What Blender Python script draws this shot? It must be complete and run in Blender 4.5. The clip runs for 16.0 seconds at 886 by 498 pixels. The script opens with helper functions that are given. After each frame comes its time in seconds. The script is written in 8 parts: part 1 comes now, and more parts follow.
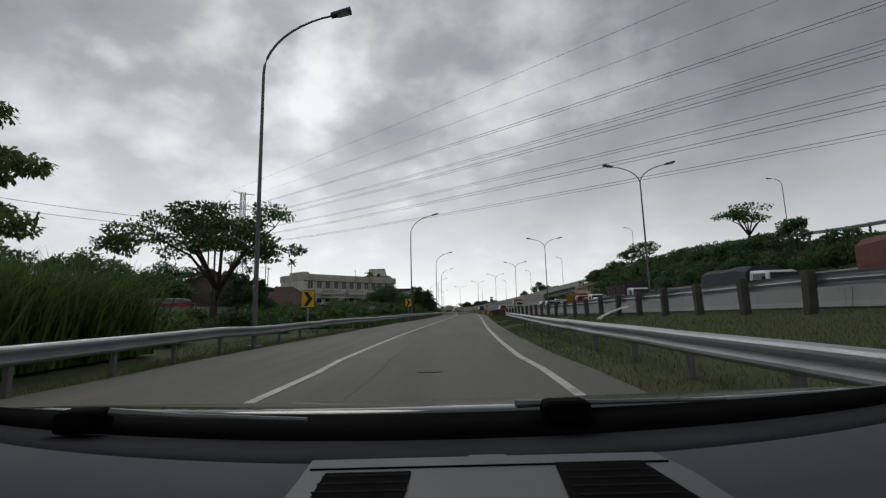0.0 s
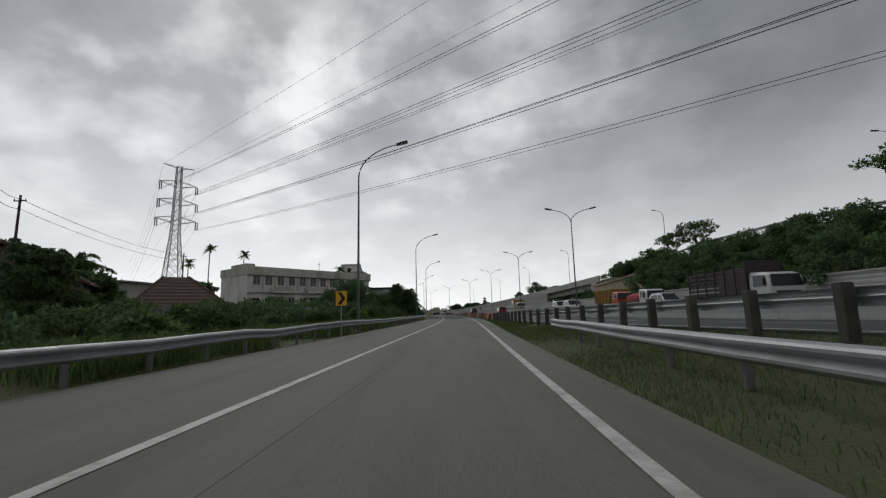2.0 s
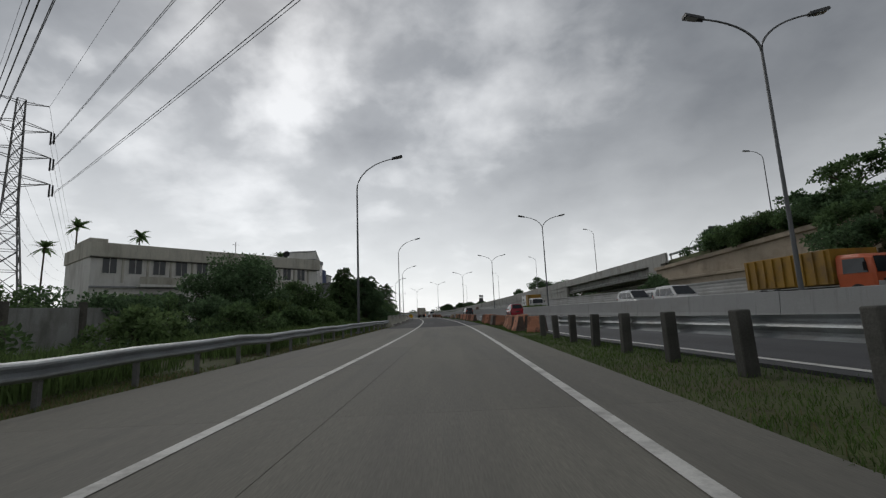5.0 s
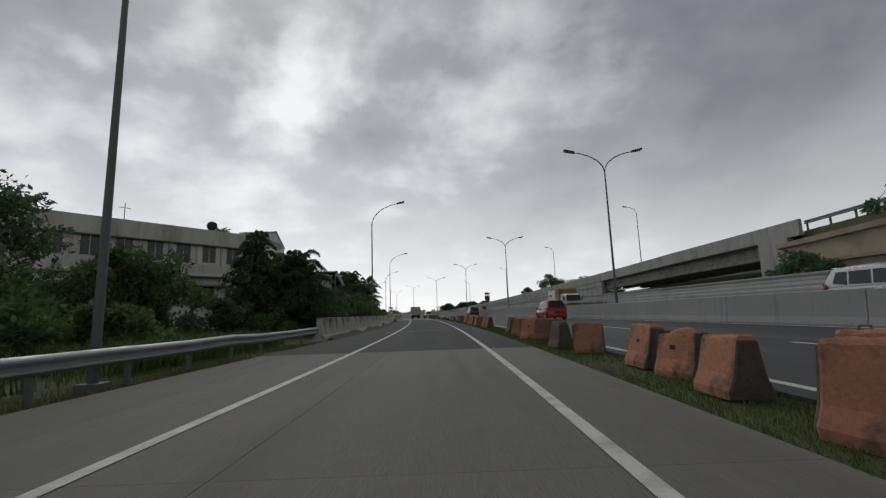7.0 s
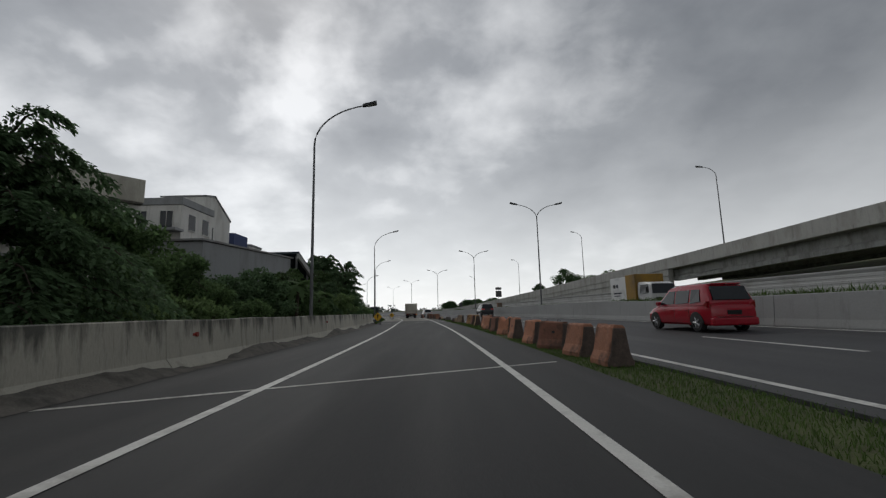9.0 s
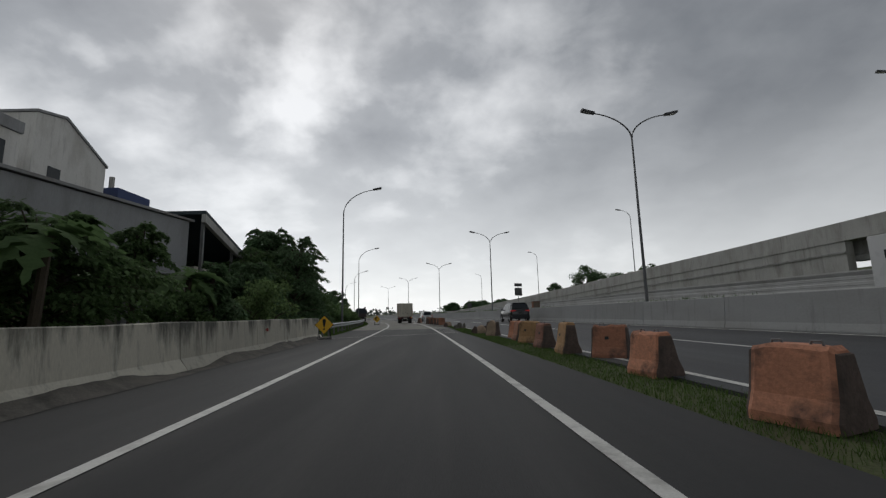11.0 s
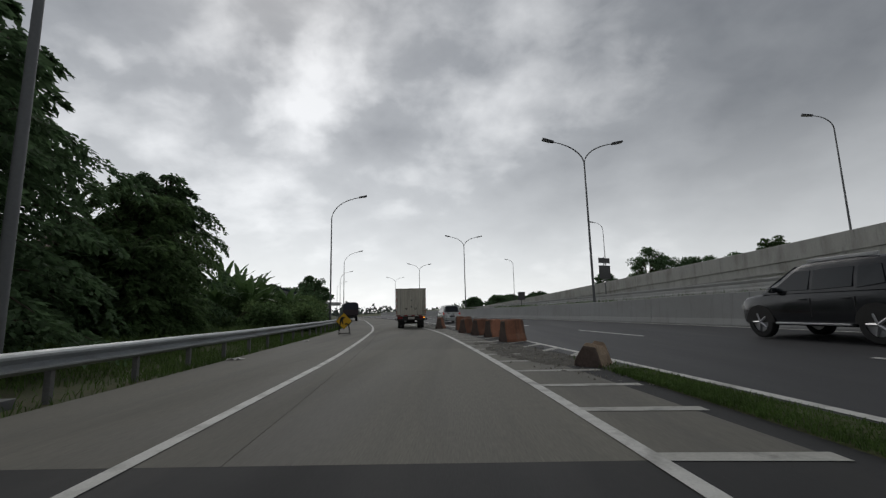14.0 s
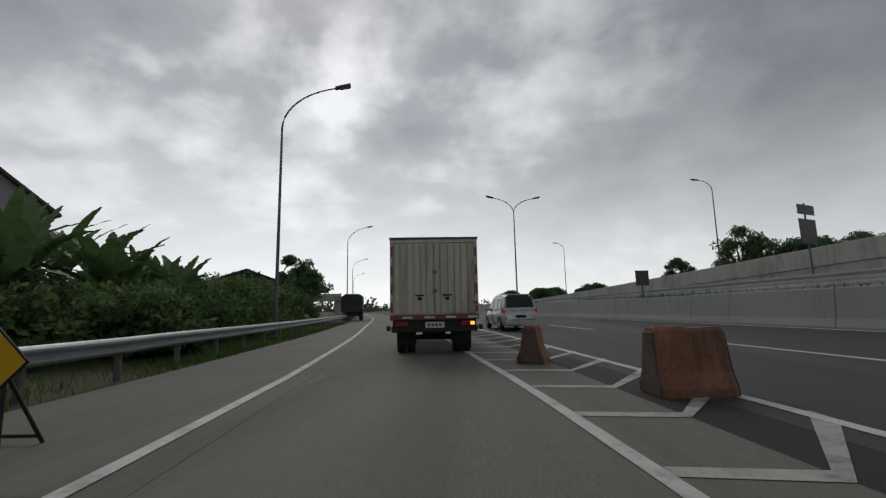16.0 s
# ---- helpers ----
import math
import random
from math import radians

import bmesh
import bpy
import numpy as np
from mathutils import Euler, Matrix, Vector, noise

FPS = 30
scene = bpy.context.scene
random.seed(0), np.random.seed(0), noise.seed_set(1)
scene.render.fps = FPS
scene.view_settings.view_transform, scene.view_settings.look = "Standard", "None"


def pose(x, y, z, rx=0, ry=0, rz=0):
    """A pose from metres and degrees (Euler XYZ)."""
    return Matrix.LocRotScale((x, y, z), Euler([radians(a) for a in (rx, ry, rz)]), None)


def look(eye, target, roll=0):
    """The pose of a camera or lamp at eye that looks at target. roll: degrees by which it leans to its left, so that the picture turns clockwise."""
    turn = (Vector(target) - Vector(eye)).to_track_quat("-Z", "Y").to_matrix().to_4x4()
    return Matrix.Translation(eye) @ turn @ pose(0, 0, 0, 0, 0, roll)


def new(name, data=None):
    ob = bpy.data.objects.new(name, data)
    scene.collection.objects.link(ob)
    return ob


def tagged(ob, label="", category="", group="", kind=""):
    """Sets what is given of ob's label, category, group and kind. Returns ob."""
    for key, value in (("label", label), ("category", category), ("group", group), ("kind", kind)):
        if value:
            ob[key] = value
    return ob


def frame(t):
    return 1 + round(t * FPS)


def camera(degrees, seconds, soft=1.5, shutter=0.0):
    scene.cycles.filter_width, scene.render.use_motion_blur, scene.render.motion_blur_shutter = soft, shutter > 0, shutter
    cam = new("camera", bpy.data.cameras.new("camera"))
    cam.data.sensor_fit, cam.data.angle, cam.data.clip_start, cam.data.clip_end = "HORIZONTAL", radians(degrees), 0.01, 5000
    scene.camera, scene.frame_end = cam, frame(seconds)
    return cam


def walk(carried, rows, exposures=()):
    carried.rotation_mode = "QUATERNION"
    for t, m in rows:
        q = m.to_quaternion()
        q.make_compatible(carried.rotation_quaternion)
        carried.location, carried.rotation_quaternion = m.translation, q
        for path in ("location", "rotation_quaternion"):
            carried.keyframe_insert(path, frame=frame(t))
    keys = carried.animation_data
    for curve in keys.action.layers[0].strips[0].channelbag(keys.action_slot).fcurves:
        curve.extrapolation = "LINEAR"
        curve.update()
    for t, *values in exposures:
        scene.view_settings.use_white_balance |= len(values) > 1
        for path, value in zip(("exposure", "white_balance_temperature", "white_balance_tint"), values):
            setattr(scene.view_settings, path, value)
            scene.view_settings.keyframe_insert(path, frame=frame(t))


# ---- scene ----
# camera and drive
cam = camera(92.2, 16.0, soft=1.3)
walk(cam, [
    (0.0, look((0.00, 0.00, 1.10), (-0.659, 19.789, 3.920), -1.44)),
    (0.5, look((-0.00, 5.69, 1.10), (-0.531, 25.473, 3.960), -1.39)),
    (1.0, look((0.07, 11.38, 1.10), (-0.343, 31.169, 3.975), -1.36)),
    (1.5, look((0.17, 17.08, 1.10), (-0.120, 36.867, 3.991), -1.42)),
    (2.0, look((0.28, 22.97, 1.10), (0.102, 42.751, 4.021), -1.47)),
    (2.5, look((0.37, 28.64, 1.10), (0.305, 48.429, 4.027), -1.43)),
    (3.0, look((0.50, 34.17, 1.10), (0.520, 53.959, 4.023), -1.48)),
    (3.5, look((0.59, 39.73, 1.10), (0.712, 59.516, 4.016), -1.58)),
    (4.0, look((0.77, 45.19, 1.10), (0.955, 64.967, 4.038), -1.89)),
    (4.5, look((1.03, 50.50, 1.10), (1.268, 70.279, 4.053), -2.20)),
    (5.0, look((1.34, 55.77, 1.10), (1.601, 75.548, 4.065), -2.45)),
    (5.5, look((1.64, 61.09, 1.10), (1.896, 80.862, 4.075), -2.57)),
    (6.0, look((1.90, 66.54, 1.10), (2.059, 86.314, 4.083), -2.40)),
    (6.5, look((2.14, 72.13, 1.10), (2.281, 91.909, 4.084), -2.15)),
    (7.0, look((2.17, 77.76, 1.10), (2.341, 97.540, 4.078), -1.94)),
    (7.5, look((2.14, 83.19, 1.10), (2.328, 102.963, 4.108), -1.88)),
    (8.0, look((2.18, 88.39, 1.10), (2.344, 108.165, 4.096), -1.80)),
    (8.5, look((2.17, 93.52, 1.10), (2.294, 113.299, 4.056), -1.64)),
    (9.0, look((2.06, 98.66, 1.10), (2.152, 118.441, 4.016), -1.38)),
    (9.5, look((1.92, 104.02, 1.10), (1.983, 123.801, 4.026), -1.26)),
    (10.0, look((1.77, 109.57, 1.10), (1.839, 129.354, 4.064), -1.23)),
    (10.5, look((1.57, 115.21, 1.10), (1.669, 134.979, 4.111), -1.24)),
    (11.0, look((1.33, 120.80, 1.10), (1.437, 140.565, 4.150), -1.26)),
    (11.5, look((1.03, 126.23, 1.10), (1.090, 145.994, 4.162), -1.25)),
    (12.0, look((0.68, 131.45, 1.10), (0.684, 151.213, 4.152), -1.25)),
    (12.5, look((0.39, 136.62, 1.10), (0.283, 156.387, 4.117), -1.19)),
    (13.0, look((0.02, 141.77, 1.10), (-0.192, 161.540, 4.092), -1.16)),
    (13.5, look((-0.45, 146.93, 1.10), (-0.777, 166.705, 4.063), -1.15)),
    (14.0, look((-0.89, 152.27, 1.10), (-1.342, 172.047, 4.032), -1.32)),
    (14.5, look((-1.26, 157.60, 1.10), (-1.946, 177.377, 4.025), -1.48)),
    (15.0, look((-1.68, 162.77, 1.10), (-2.627, 182.539, 3.962), -1.49)),
    (15.5, look((-2.22, 167.77, 1.10), (-3.516, 187.527, 3.921), -1.36)),
    (16.0, look((-2.88, 172.95, 1.10), (-4.573, 192.678, 3.887), -1.16)),
], exposures=[(0.0, 0.0), (16.0, 0.0)])

# world: overcast sky
SUN_AZ, SUN_EL = radians(24.0), radians(42.0)   # azimuth to the left of +y


def sky_world():
    w = bpy.data.worlds.new("overcast_sky")
    scene.world = w
    w.use_nodes = True
    nt = w.node_tree
    N, K = nt.nodes, nt.links
    N.clear()

    def node(kind, **kw):
        n = N.new(kind)
        for k, val in kw.items():
            if k == "operation":
                n.operation = val
            elif k == "blend_type":
                n.blend_type = val
            elif k == "data_type":
                n.data_type = val
        return n

    def math_node(op, a, b=None, clamp=False):
        n = node("ShaderNodeMath", operation=op)
        n.use_clamp = clamp
        for i, val in enumerate((a, b)):
            if val is None:
                continue
            if isinstance(val, (int, float)):
                n.inputs[i].default_value = val
            else:
                K.new(val, n.inputs[i])
        return n.outputs[0]

    tc = node("ShaderNodeTexCoord")
    nrm = node("ShaderNodeVectorMath", operation="NORMALIZE")
    K.new(tc.outputs["Generated"], nrm.inputs[0])
    sep = node("ShaderNodeSeparateXYZ")
    K.new(nrm.outputs[0], sep.inputs[0])
    zup = math_node("MAXIMUM", sep.outputs["Z"], 0.0)
    den = math_node("ADD", zup, 0.42)
    comb = node("ShaderNodeCombineXYZ")
    K.new(math_node("DIVIDE", sep.outputs["X"], den), comb.inputs[0])
    K.new(math_node("DIVIDE", sep.outputs["Y"], den), comb.inputs[1])

    def noise_tex(scale, detail, rough, offs, dist=0.0):
        mp = node("ShaderNodeMapping")
        mp.inputs["Location"].default_value = offs
        mp.inputs["Scale"].default_value = (1.0, 1.05, 1.0)
        K.new(comb.outputs[0], mp.inputs[0])
        n = node("ShaderNodeTexNoise")
        n.inputs["Scale"].default_value = scale
        n.inputs["Detail"].default_value = detail
        n.inputs["Roughness"].default_value = rough
        n.inputs["Distortion"].default_value = dist
        K.new(mp.outputs[0], n.inputs["Vector"])
        return n.outputs["Fac"]

    big = noise_tex(1.5, 3.0, 0.5, (3.1, 7.4, 0.0), 0.1)
    mid = noise_tex(4.2, 6.0, 0.5, (1.7, 2.2, 0.0), 0.15)
    mix = math_node("ADD", math_node("ADD", math_node("MULTIPLY", big, 0.36), math_node("ADD", math_node("MULTIPLY", mid, 0.38), 0.04)), math_node("MULTIPLY", noise_tex(9.5, 5.0, 0.55, (5.3, 0.4, 0.0), 0.3), 0.14))
    # thin spots and thick banks of the cloud cover: azimuth, height, reach in degrees, weight
    thin = [(-19.0, 28.0, 8.9, 0.22), (-22.3, 28.3, 6.5, 0.12), (-14.8, 31.8, 7.2, 0.1), (-26.0, 25.8, 5.2, 0.12), (-20.8, 24.2, 6.5, 0.1), (-34.7, 21.2, 6.9, 0.18), (-49.8, 18.7, 10.1, 0.13), (-43.7, 29.2, 7.2, 0.08), (-43.1, 26.9, 2.3, 0.1), (2.5, 20.3, 8.7, 0.13), (7.7, 21.8, 7.2, 0.1), (-3.8, 18.3, 7.2, 0.1), (10.5, 24.5, 8.7, 0.05), (-20.6, 15.8, 15.9, 0.08), (-28.8, 14.5, 11.5, 0.06), (-5.4, 15.4, 10.1, 0.08), (28.7, 17.9, 10.1, 0.07), (34.2, 18.0, 8.7, 0.06), (-46.2, 16.6, 8.7, 0.06)]
    thin += [(4.0, 34.5, 15.9, 0.1), (10.8, 28.1, 13.0, 0.1), (18.6, 32.4, 13.0, 0.06)]
    thick = [(-10.8, 22.7, 7.9, -0.1), (-14.7, 20.1, 6.5, -0.06), (-32.0, 28.0, 11.5, -0.06), (-1.8, 31.1, 17.3, -0.021), (21.1, 30.1, 23.1, -0.024), (38.1, 25.6, 26.0, -0.15), (15.9, 17.3, 10.1, -0.08), (24.3, 14.8, 10.1, -0.07), (-39.4, 24.0, 10.1, -0.06), (-40.9, 14.7, 8.7, -0.04), (-49.8, 27.7, 15.9, -0.05), (-29.0, 20.9, 7.2, -0.04), (13.9, 29.6, 13.0, -0.012)]
    thick += [(41.3, 16.3, 18.8, -0.225), (39.8, 10.6, 15.9, -0.255), (33.0, 12.5, 10.1, -0.12)]
    warp1, warp2 = node("ShaderNodeTexNoise"), node("ShaderNodeTexNoise")
    bent = nrm.outputs[0]
    for w_n, w_scale, w_amt in ((warp1, 7.0, 0.16), (warp2, 22.0, 0.05)):
        w_n.inputs["Scale"].default_value, w_n.inputs["Detail"].default_value = w_scale, 4.0
        K.new(nrm.outputs[0], w_n.inputs["Vector"])
        off = node("ShaderNodeVectorMath", operation="SUBTRACT")
        K.new(w_n.outputs["Color"], off.inputs[0])
        off.inputs[1].default_value = (0.5, 0.5, 0.5)
        amt = node("ShaderNodeVectorMath", operation="SCALE")
        K.new(off.outputs[0], amt.inputs[0])
        amt.inputs["Scale"].default_value = w_amt
        plus = node("ShaderNodeVectorMath", operation="ADD")
        K.new(bent, plus.inputs[0])
        K.new(amt.outputs[0], plus.inputs[1])
        bent = plus.outputs[0]
    unit = node("ShaderNodeVectorMath", operation="NORMALIZE")
    K.new(bent, unit.inputs[0])
    for az, el_deg, reach, weight in thin + thick:
        reach, weight = reach * 0.9, weight * (0.36 if weight > 0 else 0.22)
        dp = node("ShaderNodeVectorMath", operation="DOT_PRODUCT")
        K.new(unit.outputs[0], dp.inputs[0])
        dp.inputs[1].default_value = (math.sin(radians(az)) * math.cos(radians(el_deg)), math.cos(radians(az)) * math.cos(radians(el_deg)), math.sin(radians(el_deg)))
        mr = node("ShaderNodeMapRange")
        mr.interpolation_type = "SMOOTHSTEP"
        mr.inputs["From Min"].default_value, mr.inputs["From Max"].default_value = math.cos(radians(reach)), 1.0
        mr.inputs["To Max"].default_value = weight
        K.new(dp.outputs["Value"], mr.inputs["Value"])
        mix = math_node("ADD", mix, mr.outputs[0])
    ramp = node("ShaderNodeValToRGB")
    K.new(mix, ramp.inputs[0])
    e = ramp.color_ramp.elements
    e[0].position, e[0].color = 0.32, (0.198, 0.212, 0.235, 1)
    e[1].position, e[1].color = 0.67, (0.84, 0.855, 0.875, 1)
    el = e.new(0.50)
    el.color = (0.366, 0.384, 0.408, 1)
    # glow where the hidden sun stands
    sun_dir = Vector((-math.sin(SUN_AZ) * math.cos(SUN_EL * 0.6), math.cos(SUN_AZ) * math.cos(SUN_EL * 0.6), math.sin(SUN_EL * 0.6)))
    dot = node("ShaderNodeVectorMath", operation="DOT_PRODUCT")
    K.new(nrm.outputs[0], dot.inputs[0])
    dot.inputs[1].default_value = sun_dir
    glow = math_node("POWER", math_node("MAXIMUM", dot.outputs["Value"], 0.0), 4.0)
    gain = math_node("ADD", math_node("MULTIPLY", glow, 0.44), 0.54)
    gained = node("ShaderNodeVectorMath", operation="SCALE")
    K.new(ramp.outputs[0], gained.inputs[0])
    K.new(gain, gained.inputs["Scale"])
    # pale haze at the horizon
    hz = math_node("POWER", math_node("SUBTRACT", 1.0, math_node("MINIMUM", math_node("MULTIPLY", zup, 1.9), 1.0)), 1.6)
    haze = node("ShaderNodeMix", data_type="RGBA")
    K.new(math_node("MULTIPLY", hz, 0.80), haze.inputs[0])
    K.new(gained.outputs[0], haze.inputs[6])
    hcol = node("ShaderNodeVectorMath", operation="SCALE")
    hcol.inputs[0].default_value = (0.920, 0.938, 0.945)
    K.new(math_node("ADD", math_node("MULTIPLY", glow, 0.33), 1.0), hcol.inputs["Scale"])
    K.new(hcol.outputs[0], haze.inputs[7])
    sky = node("ShaderNodeTexSky")
    sky.sky_type = "NISHITA"
    sky.sun_disc = False
    sky.sun_elevation, sky.sun_rotation = SUN_EL, -SUN_AZ
    bg1, bg2, add = node("ShaderNodeBackground"), node("ShaderNodeBackground"), node("ShaderNodeAddShader")
    K.new(sky.outputs[0], bg1.inputs[0])
    bg1.inputs[1].default_value = 0.006
    K.new(haze.outputs[2], bg2.inputs[0])
    bg2.inputs[1].default_value = 1.0
    K.new(bg1.outputs[0], add.inputs[0])
    K.new(bg2.outputs[0], add.inputs[1])
    out = node("ShaderNodeOutputWorld")
    K.new(add.outputs[0], out.inputs[0])


sky_world()
sun = new("sun", bpy.data.lights.new("sun", "SUN"))
sun.data.energy, sun.data.angle, sun.data.color = 0.5, radians(25), (1.0, 0.97, 0.92)
sun.matrix_world = look((0, 0, 50), (50 * math.sin(SUN_AZ) * math.cos(SUN_EL), -50 * math.cos(SUN_AZ) * math.cos(SUN_EL), 50 - 50 * math.sin(SUN_EL)))


# materials
def mat(name, col, rough=0.7, metal=0.0, var=0.25, scale=3.0, fine=40.0, bump=0.15, dirt=None, dirt_amt=0.0, dirt_scale=0.6,
        stretch=(1, 1, 1), island=0.0, spec=0.4, each=0.0, dirt_lo=0.47, leafy=0.0, streak=0.0, runoff=0.0):
    m = bpy.data.materials.new(name)
    m.use_nodes = True
    nt = m.node_tree
    N, K = nt.nodes, nt.links
    b = N["Principled BSDF"]
    b.inputs["Metallic"].default_value = metal
    b.inputs["Specular IOR Level"].default_value = spec
    tc = N.new("ShaderNodeTexCoord")
    mp = N.new("ShaderNodeMapping")
    mp.inputs["Scale"].default_value = stretch
    K.new(tc.outputs["Object"], mp.inputs[0])
    n1, n2 = N.new("ShaderNodeTexNoise"), N.new("ShaderNodeTexNoise")
    for n, s, d in ((n1, scale, 5.0), (n2, fine, 3.0)):
        n.inputs["Scale"].default_value = s
        n.inputs["Detail"].default_value = d
        n.inputs["Roughness"].default_value = 0.6
        K.new(mp.outputs[0], n.inputs["Vector"])
    add = N.new("ShaderNodeMath")
    add.operation = "ADD"
    K.new(n1.outputs["Fac"], add.inputs[0])
    K.new(n2.outputs["Fac"], add.inputs[1])
    mr = N.new("ShaderNodeMapRange")
    mr.inputs["From Min"].default_value, mr.inputs["From Max"].default_value = 0.65, 1.35
    mr.inputs["To Min"].default_value, mr.inputs["To Max"].default_value = 1 - var, 1 + var
    K.new(add.outputs[0], mr.inputs["Value"])
    val = mr.outputs[0]
    if island or each:
        src = N.new("ShaderNodeNewGeometry").outputs["Random Per Island"] if island else N.new("ShaderNodeObjectInfo").outputs["Random"]
        r = N.new("ShaderNodeMapRange")
        amt = island or each
        r.inputs["To Min"].default_value, r.inputs["To Max"].default_value = 1 - amt, 1 + amt
        K.new(src, r.inputs["Value"])
        mu = N.new("ShaderNodeMath")
        mu.operation = "MULTIPLY"
        K.new(val, mu.inputs[0])
        K.new(r.outputs[0], mu.inputs[1])
        val = mu.outputs[0]
    sc = N.new("ShaderNodeVectorMath")
    sc.operation = "SCALE"
    sc.inputs[0].default_value = col
    K.new(val, sc.inputs["Scale"])
    base = sc.outputs[0]
    if dirt is not None:
        n3 = N.new("ShaderNodeTexNoise")
        n3.inputs["Scale"].default_value = dirt_scale
        n3.inputs["Detail"].default_value = 8.0
        n3.inputs["Roughness"].default_value = 0.65
        K.new(mp.outputs[0], n3.inputs["Vector"])
        r3 = N.new("ShaderNodeMapRange")
        r3.inputs["From Min"].default_value, r3.inputs["From Max"].default_value = dirt_lo, dirt_lo + 0.21
        r3.inputs["To Max"].default_value = dirt_amt
        K.new(n3.outputs["Fac"], r3.inputs["Value"])
        mx = N.new("ShaderNodeMix")
        mx.data_type = "RGBA"
        K.new(r3.outputs[0], mx.inputs[0])
        K.new(base, mx.inputs[6])
        mx.inputs[7].default_value = (*dirt, 1)
        base = mx.outputs[2]
    if streak:
        # rain streaks that run down from the top edge
        mq = N.new("ShaderNodeMapping")
        mq.inputs["Scale"].default_value = (2.6, 2.6, 0.22)
        K.new(tc.outputs["Object"], mq.inputs[0])
        n4 = N.new("ShaderNodeTexNoise")
        n4.inputs["Scale"].default_value = 1.4
        n4.inputs["Detail"].default_value = 6.0
        n4.inputs["Roughness"].default_value = 0.7
        K.new(mq.outputs[0], n4.inputs["Vector"])
        r4 = N.new("ShaderNodeMapRange")
        r4.inputs["From Min"].default_value, r4.inputs["From Max"].default_value = 0.55, 0.70
        r4.inputs["To Max"].default_value = streak
        K.new(n4.outputs["Fac"], r4.inputs["Value"])
        m4 = N.new("ShaderNodeMix")
        m4.data_type = "RGBA"
        K.new(r4.outputs[0], m4.inputs[0])
        K.new(base, m4.inputs[6])
        m4.inputs[7].default_value = (0.045, 0.043, 0.038, 1)
        base = m4.outputs[2]
    if runoff:
        # broad black algae runs that start at the coping, 1.06 m above the road
        mq = N.new("ShaderNodeMapping")
        mq.inputs["Scale"].default_value = (1.5, 1.5, 0.28)
        K.new(tc.outputs["Object"], mq.inputs[0])
        n5 = N.new("ShaderNodeTexNoise")
        n5.inputs["Scale"].default_value, n5.inputs["Detail"].default_value, n5.inputs["Roughness"].default_value = 1.0, 9.0, 0.68
        K.new(mq.outputs[0], n5.inputs["Vector"])
        sp = N.new("ShaderNodeSeparateXYZ")
        K.new(tc.outputs["Object"], sp.inputs[0])
        zr = N.new("ShaderNodeMapRange")
        zr.inputs["From Min"].default_value, zr.inputs["From Max"].default_value = 0.15, 1.06
        zr.inputs["To Min"].default_value, zr.inputs["To Max"].default_value = -0.10, 0.13
        K.new(sp.outputs["Z"], zr.inputs["Value"])
        sm = N.new("ShaderNodeMath")
        sm.operation = "ADD"
        K.new(n5.outputs["Fac"], sm.inputs[0])
        K.new(zr.outputs[0], sm.inputs[1])
        r5 = N.new("ShaderNodeMapRange")
        r5.inputs["From Min"].default_value, r5.inputs["From Max"].default_value = 0.54, 0.68
        r5.inputs["To Max"].default_value = runoff
        K.new(sm.outputs[0], r5.inputs["Value"])
        m5 = N.new("ShaderNodeMix")
        m5.data_type = "RGBA"
        K.new(r5.outputs[0], m5.inputs[0])
        K.new(base, m5.inputs[6])
        m5.inputs[7].default_value = (0.05, 0.052, 0.045, 1)
        base = m5.outputs[2]
    K.new(base, b.inputs["Base Color"])
    rr = N.new("ShaderNodeMapRange")
    rr.inputs["From Min"].default_value, rr.inputs["From Max"].default_value = 0.3, 0.7
    rr.inputs["To Min"].default_value, rr.inputs["To Max"].default_value = max(rough - 0.1, 0.02), min(rough + 0.1, 1)
    K.new(n1.outputs["Fac"], rr.inputs["Value"])
    K.new(rr.outputs[0], b.inputs["Roughness"])
    if bump:
        bp = N.new("ShaderNodeBump")
        bp.inputs["Strength"].default_value = bump
        bp.inputs["Distance"].default_value = 0.02
        K.new(add.outputs[0], bp.inputs["Height"])
        K.new(bp.outputs[0], b.inputs["Normal"])
    if leafy:
        tr, ms = N.new("ShaderNodeBsdfTranslucent"), N.new("ShaderNodeMixShader")
        K.new(base, tr.inputs[0])
        ms.inputs[0].default_value = leafy
        K.new(b.outputs[0], ms.inputs[1])
        K.new(tr.outputs[0], ms.inputs[2])
        K.new(ms.outputs[0], N["Material Output"].inputs[0])
    return m


def glass(name, tint):
    m = bpy.data.materials.new(name)
    m.use_nodes = True
    b = m.node_tree.nodes["Principled BSDF"]
    b.inputs["Base Color"].default_value = (*tint, 1)
    b.inputs["Roughness"].default_value = 0.10
    b.inputs["Specular IOR Level"].default_value = 0.35
    return m


def lamp_mat(name, col, power):
    m = bpy.data.materials.new(name)
    m.use_nodes = True
    b = m.node_tree.nodes["Principled BSDF"]
    b.inputs["Base Color"].default_value = (*col, 1)
    b.inputs["Emission Color"].default_value = (*col, 1)
    b.inputs["Emission Strength"].default_value = power
    return m


